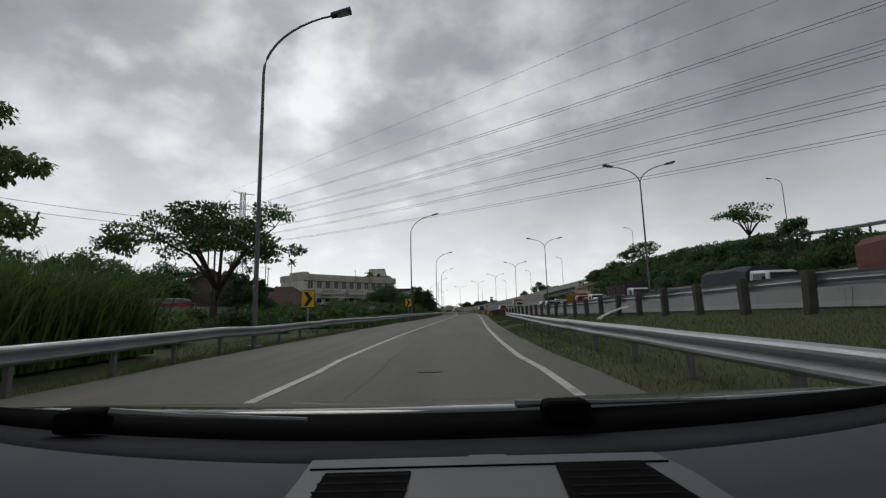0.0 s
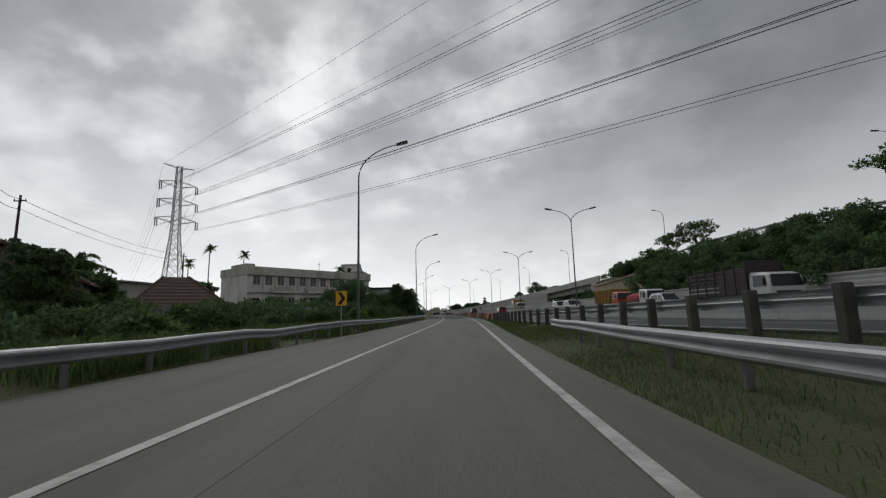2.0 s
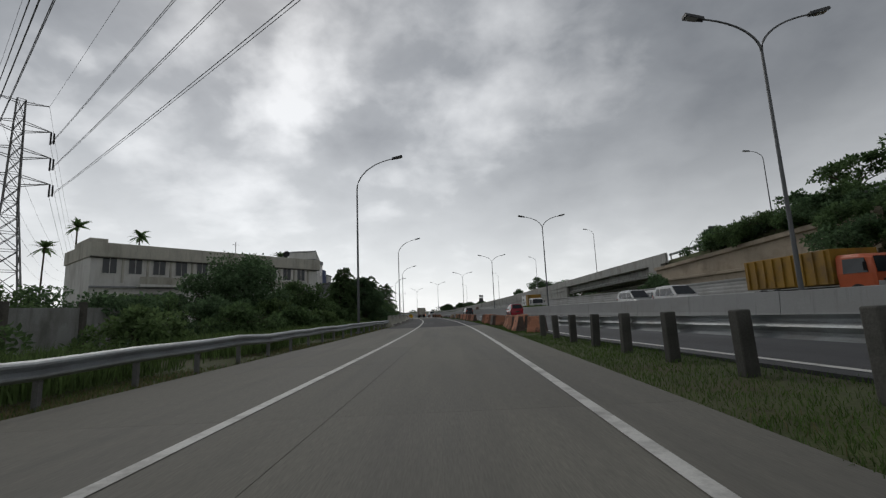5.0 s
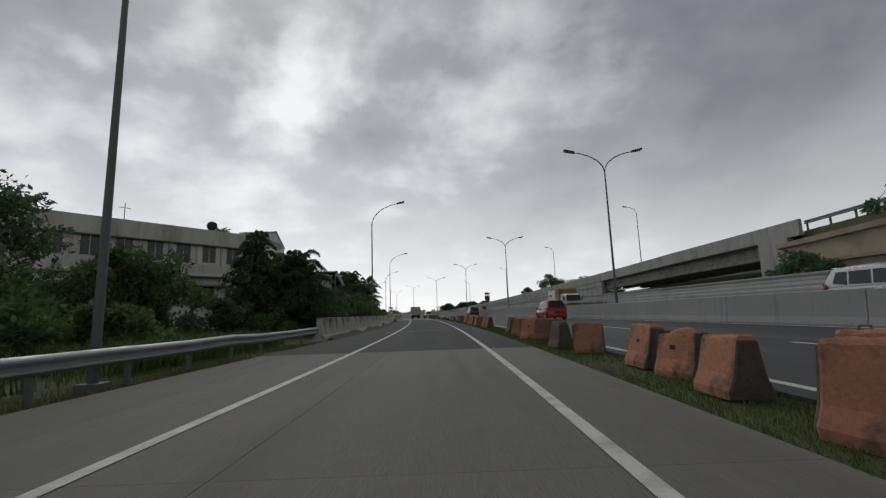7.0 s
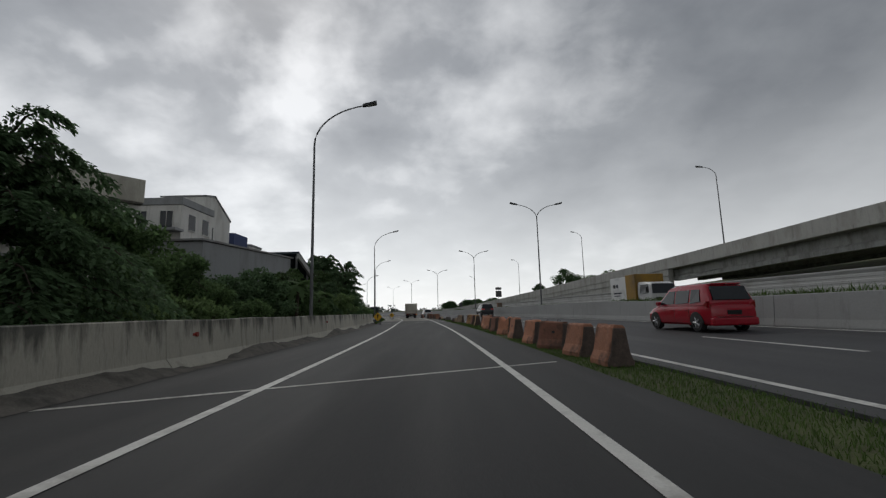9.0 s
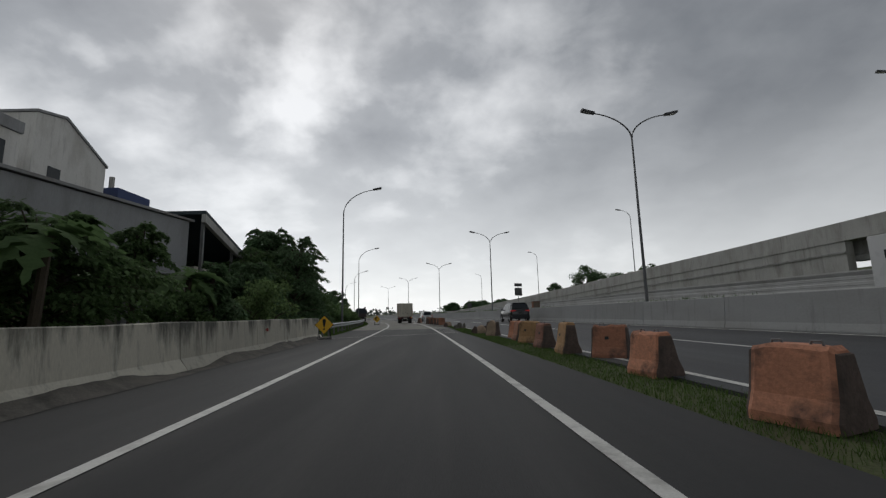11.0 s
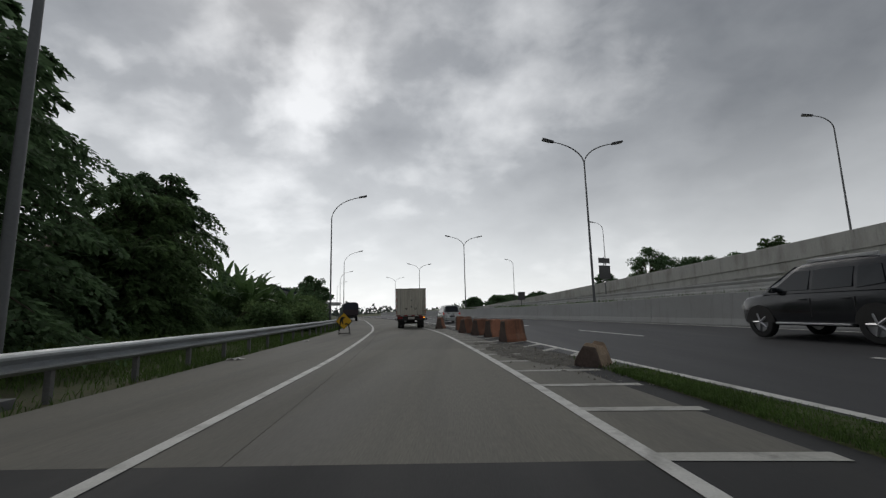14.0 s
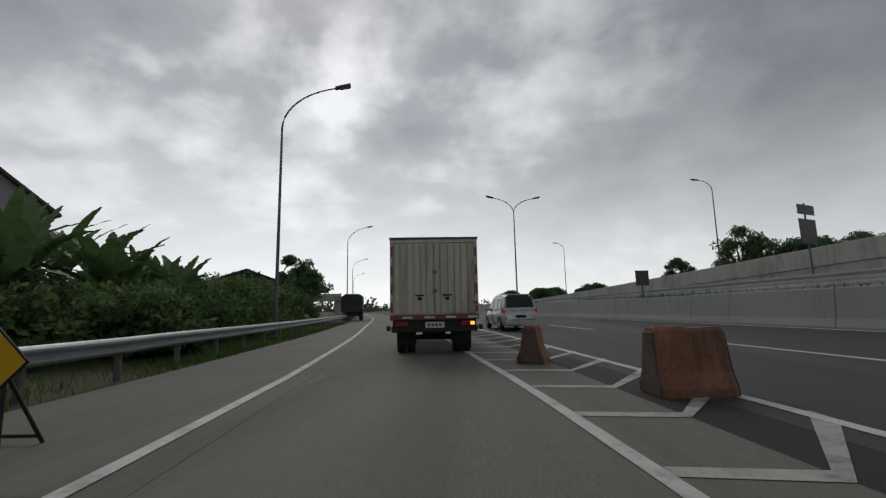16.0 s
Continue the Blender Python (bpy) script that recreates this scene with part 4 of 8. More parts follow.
# orange barriers of the median
def barrier(x, y, turn, w=1.25, h=0.92, tilt=0.0, label="", broken=False, z=0.0, paint=M_ORANGE):
    t = thing("road_barrier", x, y, z, turn, label or "faded orange concrete barrier block with dark ends", "barrier", "barrier blocks along the median")
    t.matrix_basis = pose(x, y, z, tilt, 0, turn)
    rng = random.Random(int(x * 97 + y * 131))
    bm = bmesh.new()
    hw, d0, d1 = w / 2, 0.29, 0.13
    secs = [(-hw, 1.0), (-hw + 0.05, 1.0), (-hw * 0.6, 1.0), (-hw * 0.25, 1.0), (hw * 0.1, 1.0), (hw * 0.4, 1.0), (hw * 0.7, 1.0), (hw - 0.05, 1.0), (hw, 1.0)]
    rings = []
    jag0 = rng.random()
    for i, (sx, k) in enumerate(secs):
        jag = -0.22 * (0.5 + 0.5 * math.sin(i * 1.1 + 6.3 * jag0)) * (0.6 + 0.4 * rng.random()) if broken else -0.05 * rng.random() ** 2
        end = 0.05 if i in (0, 8) else 0.0
        taper = (0.92 if i in (0, 8) else 1.0) * (1 + 0.05 * (rng.random() - 0.5))
        prof = [(-d0, 0), (-d0, 0.1), (-d0 * 0.72, 0.28), (-d1, h + jag - 0.04), (-d1 * 0.7, h + jag), (d1 * 0.7, h + jag), (d1, h + jag - 0.04), (d0 * 0.72, 0.28), (d0, 0.1), (d0, 0)]
        rings.append([bm.verts.new((sx * (1.0 - 0.06 * (zz / h)), yy * taper, zz * (1 - end * 0.5))) for yy, zz in prof])
    for u, v in zip(rings, rings[1:]):
        for k in range(len(u)):
            bm.faces.new((u[k], u[(k + 1) % len(u)], v[(k + 1) % len(u)], v[k]))
    bm.faces.new(rings[0][::-1])
    bm.faces.new(rings[-1])
    bmesh.ops.recalc_face_normals(bm, faces=bm.faces)
    part("body", bm, paint, t)
    # end caps, each in a darker material than the body
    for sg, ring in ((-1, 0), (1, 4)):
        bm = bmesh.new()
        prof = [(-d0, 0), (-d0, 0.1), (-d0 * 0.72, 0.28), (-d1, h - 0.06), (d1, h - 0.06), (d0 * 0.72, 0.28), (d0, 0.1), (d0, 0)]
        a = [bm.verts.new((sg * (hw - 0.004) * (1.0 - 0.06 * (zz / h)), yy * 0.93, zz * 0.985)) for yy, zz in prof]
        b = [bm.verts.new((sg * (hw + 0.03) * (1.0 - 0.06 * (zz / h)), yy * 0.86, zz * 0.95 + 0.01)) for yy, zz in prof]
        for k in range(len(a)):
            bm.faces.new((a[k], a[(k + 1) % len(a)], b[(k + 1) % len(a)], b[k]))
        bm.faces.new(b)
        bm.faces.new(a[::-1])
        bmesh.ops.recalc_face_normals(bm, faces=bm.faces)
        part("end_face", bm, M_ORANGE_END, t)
    if rng.random() < 0.4:
        sx = rng.uniform(-0.12, 0.12)
        for sg in (-1, 1):
            # a dark block on the face; its colour stands for shade inside a hole
            ob = boxed("anchor_hole", (sx - 0.045, sx + 0.045, -0.012, 0.012, -0.035, 0.035), M_TAR, t)
            ob.matrix_basis = pose(0, sg * (d0 * 0.72 + (d1 - d0 * 0.72) * 0.42), 0.28 + (h - 0.32) * 0.42, sg * 14, 0, 0)
    if not broken and rng.random() < 0.4:
        for sx in (-hw * 0.45, hw * 0.45)[:rng.choice((1, 2))]:
            bm = bmesh.new()
            tube(bm, [(sx - 0.07, 0, h - 0.05), (sx - 0.04, 0, h + 0.03), (sx + 0.04, 0, h + 0.03), (sx + 0.07, 0, h - 0.05)], 0.012, 6)
            part("lifting_loop", bm, M_STEEL_DARK, t)
    return t


rb = random.Random(5)
# along the road, across it, turn from the road's line
ROW = [(77.2, 4.1, -36), (79.2, 3.45, -87), (81.2, 3.4, -81), (81.8, 4.1, -66), (83.3, 3.45, -87), (84.8, 3.7, -73), (86.1, 3.7, -88), (89.1, 3.6, -20), (90.6, 3.3, -86), (93.7, 3.65, -52), (95.2, 3.4, -47), (96.5, 3.45, -82), (98.3, 3.6, -35), (100.5, 3.55, -86),
       (107.5, 3.6, -86), (109.3, 3.6, -81), (111.3, 3.55, -58), (113.5, 3.5, -77), (116.4, 3.5, -82), (119.4, 3.65, -60), (122.4, 3.7, -85), (125.2, 3.75, -70), (128.6, 4.1, -84), (131.4, 4.6, -34), (133.0, 4.1, -90), (135.1, 4.1, -86), (137.3, 4.25, -58), (139.0, 4.25, -86), (140.8, 4.6, -60)]
for i, (y, off, tw) in enumerate(ROW):
    ruin = i in (5, 8, 13, 19)
    barrier(cx(y) + off + lerp(y, (78, 84, 102, 107), (0.0, 0.28, 0.28, 0.0)), y, heading(y) + tw + rb.uniform(-4, 4), w=rb.choice((0.74, 0.80, 0.88)), h=rb.uniform(0.76, 0.86), z=-0.03, tilt=rb.uniform(-4, 3), broken=ruin, paint=M_OCHRE if y in (133.0, 137.3) else M_STUMP if i in (8, 11, 13) else (M_ORANGE_OLD if i in (9, 16, 20, 25) else M_ORANGE),
            label="broken grimy grey-brown barrier block in the grass" if i in (8, 11, 13) else "")
barrier(cx(143.0) + 3.9, 143.0, -38, w=0.56, h=0.80, z=-0.03, paint=M_SAND, broken=True, label="sandy beige chipped barrier block in the grass")
barrier(cx(146.3) + 3.75, 146.3, 35, w=0.8, h=0.5, tilt=24, broken=True, z=-0.02, label="toppled broken barrier block lying in the grass", paint=M_SAND)
RUSTY = "rusty brown worn barrier block on the gore"
barrier(cx(168.1) + 3.72, 168.1, heading(167) + 18, w=0.82, h=0.80, label=RUSTY, paint=M_RUST)
barrier(cx(171.1) + 3.72, 171.1, heading(167) + 30, w=0.72, h=0.76, label="ochre brown barrier block with a dark end face", paint=M_ORANGE)
barrier(cx(173.0) + 3.5, 173.0, heading(167) + 40, w=0.8, h=0.76, label=RUSTY, paint=M_RUST)
barrier(cx(175.1) + 3.2, 175.1, heading(175) + 42, w=0.7, h=0.78, label=RUSTY, paint=M_RUST)
barrier(cx(178.7) + 3.65, 178.7, heading(177) - 2, w=0.92, h=0.84, label="rusty brown barrier block with a chipped top", paint=M_RUST)
barrier(cx(182.0) + 2.65, 182.0, heading(179) + 66, w=0.7, h=0.76, label=RUSTY, paint=M_RUST)


def broken_barrier(x, y, turn, w, h, seed, paint):
    """Jagged upright shards left of a barrier, grown into the grass."""
    r = random.Random(seed)
    t = thing("broken_barrier", x, y, -0.02, turn, "jagged grey stump of a broken barrier in the grass", "barrier", "barrier blocks along the median")
    n = 5
    for k in range(n):
        bm = bmesh.new()
        hh = h * r.uniform(0.55, 1.0)
        rr = w / n * 0.62
        rings = []
        for zz, sc in ((-0.05, 1.25), (hh * 0.25, 1.0), (hh * 0.7, 0.8), (hh, 0.4)):
            rings.append([bm.verts.new((rr * sc * math.cos(a) * r.uniform(0.75, 1.2) + 0.12 * zz * (k - 2) * 0.4, 1.6 * rr * sc * math.sin(a) * r.uniform(0.75, 1.2), zz + 0.04 * r.uniform(-1, 1) * (zz > 0))) for a in [2 * math.pi * q / 6 for q in range(6)]])
        for u, v in zip(rings, rings[1:]):
            for q in range(6):
                bm.faces.new((u[q], u[(q + 1) % 6], v[(q + 1) % 6], v[q]))
        bm.faces.new(rings[-1])
        bm.faces.new(rings[0][::-1])
        part("shard", bm, paint, t).matrix_basis = pose(-w / 2 + w * (k + 0.5) / n, r.uniform(-0.05, 0.05), 0, r.uniform(-8, 8), r.uniform(-10, 10), r.uniform(0, 60))
    return t


broken_barrier(cx(153.9) + 3.6, 153.9, 10, 0.8, 0.52, 3, M_STUMP)
broken_barrier(cx(155.4) + 3.72, 155.4, 30, 0.5, 0.46, 4, M_STUMP)
barrier(cx(161.0) + 3.5, 161.0, 50, w=0.55, h=0.48, tilt=8, z=-0.03, broken=True, paint=M_SAND, label="crumbled sandy barrier stump at the gore's tip")


# ---- vehicles ----
def wheel(parent, x, y, r, w, rim=True, dual=False):
    bm = bmesh.new()
    prof = [(-w / 2, r * 0.62), (-w / 2, r * 0.93), (-w / 2 + 0.03, r), (w / 2 - 0.03, r), (w / 2, r * 0.93), (w / 2, r * 0.62)]
    n = 20
    rings = [[bm.verts.new((px, pr * math.cos(2 * math.pi * k / n), pr * math.sin(2 * math.pi * k / n))) for k in range(n)] for px, pr in prof]
    for a, b in zip(rings, rings[1:] + rings[:1]):
        for k in range(n):
            bm.faces.new((a[k], a[(k + 1) % n], b[(k + 1) % n], b[k]))
    bmesh.ops.recalc_face_normals(bm, faces=bm.faces)
    t = part("wheel", bm, M_RUBBER, parent, smooth=False)
    t.matrix_basis = pose(x, y, r)
    if rim:
        bm = bmesh.new()
        sg = 1 if x > 0 else -1
        tube(bm, [(-w * 0.35, 0, 0), (w * 0.35, 0, 0)], r * 0.63, 18)
        for k in range(5):
            a = 2 * math.pi * k / 5
            c = Vector((sg * w * 0.40, 0, 0))
            tube(bm, [c, c + Vector((sg * 0.01, math.cos(a) * r * 0.58, math.sin(a) * r * 0.58))], [0.045, 0.03], 6)
        part("rim", bm, M_RIM, t)
    return t


def loft(stations, n_side=1):
    """Body from stations of (y, [(half_width, z), ...]) joined lengthwise, mirrored in x, closed at the ends."""
    bm = bmesh.new()
    rings = []
    for y, prof in stations:
        right = [bm.verts.new((w, y, z)) for w, z in prof]
        left = [bm.verts.new((-w, y, z)) for w, z in reversed(prof)]
        rings.append(right + left)
    n = len(rings[0])
    for a, b in zip(rings, rings[1:]):
        for k in range(n):
            bm.faces.new((a[k], a[(k + 1) % n], b[(k + 1) % n], b[k]))
    bm.faces.new(rings[0][::-1])
    bm.faces.new(rings[-1])
    bmesh.ops.recalc_face_normals(bm, faces=bm.faces)
    return bm


def slab_on(parent, name, quad, material, thick=0.012, label=""):
    """A thin pane proud of a surface: four corners, pushed out along their normal."""
    q = [Vector(p) for p in quad]
    nrm = (q[1] - q[0]).cross(q[3] - q[0]).normalized()
    bm = bmesh.new()
    lo = [bm.verts.new(p - nrm * 0.02) for p in q]
    hi = [bm.verts.new(p + nrm * thick) for p in q]
    for k in range(4):
        bm.faces.new((lo[k], lo[(k + 1) % 4], hi[(k + 1) % 4], hi[k]))
    bm.faces.new(hi)
    bm.faces.new(lo[::-1])
    bmesh.ops.recalc_face_normals(bm, faces=bm.faces)
    return part(name, bm, material, parent, label)


def smooth_part(name, bm, material, parent, label=""):
    ob = part(name, bm, material, parent, label, smooth=True)
    ob.data.set_sharp_from_angle(angle=radians(32))
    return ob


def car(x, y, z, turn, paint, label, L=4.2, W=1.66, H=1.68, suv=False, lit=False):
    """A people carrier; its rear is at -y."""
    t = thing("car", x, y, z, turn, label, "car", "cars on the carriageways")
    h = L / 2
    g = 0.22 if not suv else 0.33
    belt = 0.92 if not suv else 1.14
    hw = W / 2
    wr = 0.315 if not suv else 0.40
    fall = 0.5 if suv else 1.0
    def low(w, zt):
        return [(w * 0.84, g), (w * 0.95, g + 0.07), (w * 0.99, g + 0.2), (w, g + 0.38), (w * 0.985, zt - 0.16), (w * 0.955, zt - 0.05), (w * 0.88, zt), (w * 0.5, zt + 0.012)]
    st = [(-h, low(hw * 0.80, belt - 0.14)), (-h + 0.05, low(hw * 0.91, belt - 0.04)), (-h + 0.2, low(hw * 0.975, belt)), (-h + 0.8, low(hw, belt)), (0.0, low(hw, belt)), (h - 1.2, low(hw, belt)), (h - 0.85, low(hw * 0.985, belt - 0.02)), (h - 0.5, low(hw * 0.96, belt - 0.10 * fall)), (h - 0.22, low(hw * 0.91, belt - 0.20 * fall)), (h - 0.06, low(hw * 0.82, belt - 0.32 * fall)), (h, low(hw * 0.70, belt - 0.42 * fall))]
    smooth_part("body", loft(st), paint, t)
    b0 = belt - 0.03
    def cab(wb, wt, zt):
        d = zt - b0
        return [(wb, b0), (wb + (wt * 1.02 - wb) * 0.5 + 0.008, b0 + d * 0.42), (wt * 1.02, b0 + d * 0.80), (wt * 0.97, b0 + d * 0.91), (wt * 0.85, b0 + d * 0.97), (wt * 0.5, zt)]
    wt = 0.80
    cs = [(-h + 0.07, cab(hw * 0.90, hw * 0.88, b0 + 0.10)), (-h + 0.20, cab(hw * 0.93, hw * 0.84, b0 + 0.42)), (-h + 0.36, cab(hw * 0.945, hw * wt * 0.99, H - 0.10)), (-h + 0.50, cab(hw * 0.95, hw * wt, H - 0.04)), (-h + 1.2, cab(hw * 0.95, hw * wt, H)), (-0.1, cab(hw * 0.95, hw * wt, H)), (0.25, cab(hw * 0.95, hw * wt, H - 0.035)), (0.48, cab(hw * 0.95, hw * wt, H - 0.12)), (0.85, cab(hw * 0.945, hw * 0.83, b0 + 0.36)), (h - 0.86, cab(hw * 0.94, hw * 0.88, b0 + 0.06))]
    smooth_part("roof", loft(cs), paint, t)
    for sg in (-1, 1):
        def side(y0, y1, yt0, yt1, lift=0.0):
            lo_x, hi_x = sg * (hw * 0.95), sg * (hw * 0.838)
            q = [(lo_x, y0, b0 + 0.07 + lift), (lo_x, y1, b0 + 0.06), (hi_x, yt1, H - 0.23), (hi_x, yt0, H - 0.23)]
            slab_on(t, "side_window", q if sg > 0 else q[::-1], M_WIN)
        side(-h + 0.52, -h + 1.08, -h + 0.62, -h + 1.06, 0.06)
        side(-h + 1.18, -0.10, -h + 1.16, -0.13, 0.02)
        side(0.0, 0.98, -0.04, 0.36)
        bm = bmesh.new()
        box(bm, min(sg * (hw - 0.03), sg * (hw + 0.15)), max(sg * (hw - 0.03), sg * (hw + 0.15)), 0.80, 0.92, belt + 0.0, belt + 0.14, 0.035)
        part("mirror", bm, paint, t)
        for yy in (-h + 0.75, h - 0.78):
            wheel(t, sg * (hw - 0.10), yy, wr, 0.2)
            bm = bmesh.new()
            n = 16
            rr = wr + 0.045
            vs = [(math.cos(math.pi * k / n) * rr, max(math.sin(math.pi * k / n) * rr + wr, g + 0.02)) for k in range(n + 1)]
            prism(bm, [(yy + u, w) for u, w in vs], 0, sg * (hw - 0.16), sg * (hw + 0.003))
            part("wheel_arch", bm, M_CHASSIS, t)
        # door seams
        for yy in (-h + 1.13, -0.06):
            boxed("door_seam", (min(sg * (hw - 0.02), sg * (hw + 0.001)), max(sg * (hw - 0.02), sg * (hw + 0.001)), yy - 0.006, yy + 0.006, g + 0.22, belt - 0.16), M_CHASSIS, t)
        for yy in (-h + 1.32, 0.12):
            boxed("door_handle", (min(sg * (hw - 0.02), sg * (hw + 0.012)), max(sg * (hw - 0.02), sg * (hw + 0.012)), yy - 0.09, yy + 0.09, belt - 0.2, belt - 0.165), paint, t, bevel=0.008)
        # lamps
        q = [(sg * hw * 0.60, -h + 0.065, belt - 0.09), (sg * hw * 0.91, -h + 0.07, belt - 0.14), (sg * hw * 0.93, -h + 0.10, belt + 0.12), (sg * hw * 0.80, -h + 0.09, belt + 0.03)]
        if suv:
            q = [(sg * hw * 0.50, -h + 0.03, belt - 0.10), (sg * hw * 0.89, -h + 0.05, belt - 0.13), (sg * hw * 0.91, -h + 0.07, belt + 0.02), (sg * hw * 0.50, -h + 0.05, belt - 0.04)]
        slab_on(t, "tail_lamp", q if sg > 0 else q[::-1], M_TAIL if lit else M_TAIL_OFF, 0.03, "glowing red tail lamp" if lit else "")
        q = [(sg * hw * 0.965, -h + 0.12, belt - 0.12), (sg * hw * 0.985, -h + 0.30, belt - 0.06), (sg * hw * 0.965, -h + 0.22, belt + 0.06), (sg * hw * 0.945, -h + 0.13, belt + 0.10)]
        if suv:
            q = [(sg * hw * 0.965, -h + 0.10, belt - 0.13), (sg * hw * 0.985, -h + 0.38, belt - 0.10), (sg * hw * 0.975, -h + 0.36, belt - 0.05), (sg * hw * 0.95, -h + 0.11, belt - 0.02)]
        slab_on(t, "tail_lamp", q if sg > 0 else q[::-1], M_TAIL if lit else M_TAIL_OFF, 0.02)
        bm = bmesh.new()
        box(bm, min(sg * hw * 0.52, sg * hw * 0.86), max(sg * hw * 0.52, sg * hw * 0.86), h - 0.30, h - 0.03, belt - 0.42, belt - 0.27, 0.04)
        part("headlamp", bm, M_LENS, t)
    slab_on(t, "rear_window", [(-hw * 0.76, -h + 0.08, b0 + 0.16), (hw * 0.76, -h + 0.08, b0 + 0.16), (hw * 0.70, -h + 0.285, H - 0.16), (-hw * 0.70, -h + 0.285, H - 0.16)], M_WIN, 0.05)
    slab_on(t, "windscreen", [(hw * 0.80, h - 0.92, b0 + 0.09), (-hw * 0.80, h - 0.92, b0 + 0.09), (-hw * 0.68, 0.46, H - 0.13), (hw * 0.68, 0.46, H - 0.13)], M_WIN, 0.05)
    bm = bmesh.new()
    box(bm, -hw * 0.92, hw * 0.92, -h - 0.06, -h + 0.15, g + 0.0, g + 0.27, 0.06)
    part("rear_bumper", bm, paint, t)
    boxed("tailgate_seam", (-hw * 0.72, hw * 0.72, -h - 0.064, -h - 0.02, g + 0.275, g + 0.29), M_CHASSIS, t)
    bm = bmesh.new()
    box(bm, -hw * 0.6, hw * 0.6, h - 0.12, h + 0.015, g + 0.06, g + 0.24, 0.03)
    part("grille", bm, M_BLACK, t)
    bm = bmesh.new()
    box(bm, -0.24, 0.24, -h - 0.02, -h + 0.03, belt - 0.34, belt - 0.20, 0.008)
    part("number_plate", bm, M_BLACK, t)
    bm = bmesh.new()
    box(bm, -hw * 0.62, hw * 0.62, -h + 0.26, -h + 0.56, H - 0.085, H - 0.035, 0.02)
    part("spoiler", bm, paint, t)
    if suv:
        boxed("chrome_strip", (-hw * 0.5, hw * 0.5, -h + 0.0, -h + 0.05, belt - 0.16, belt - 0.13), M_RIM, t, bevel=0.008)
        boxed("skid_plate", (-hw * 0.8, hw * 0.8, -h - 0.075, -h + 0.1, g + 0.02, g + 0.10), M_CHASSIS, t, bevel=0.02)
        for sg in (-1, 1):
            boxed("running_board", (sg * (hw - 0.06) - 0.09, sg * (hw - 0.06) + 0.09, -h + 1.25, h - 1.28, 0.36, 0.41), M_RIM, t, bevel=0.015)
            boxed("roof_rail", (sg * hw * 0.68 - 0.02, sg * hw * 0.68 + 0.02, -h + 0.75, 0.15, H - 0.03, H + 0.045), M_RIM, t, bevel=0.008)
    return t


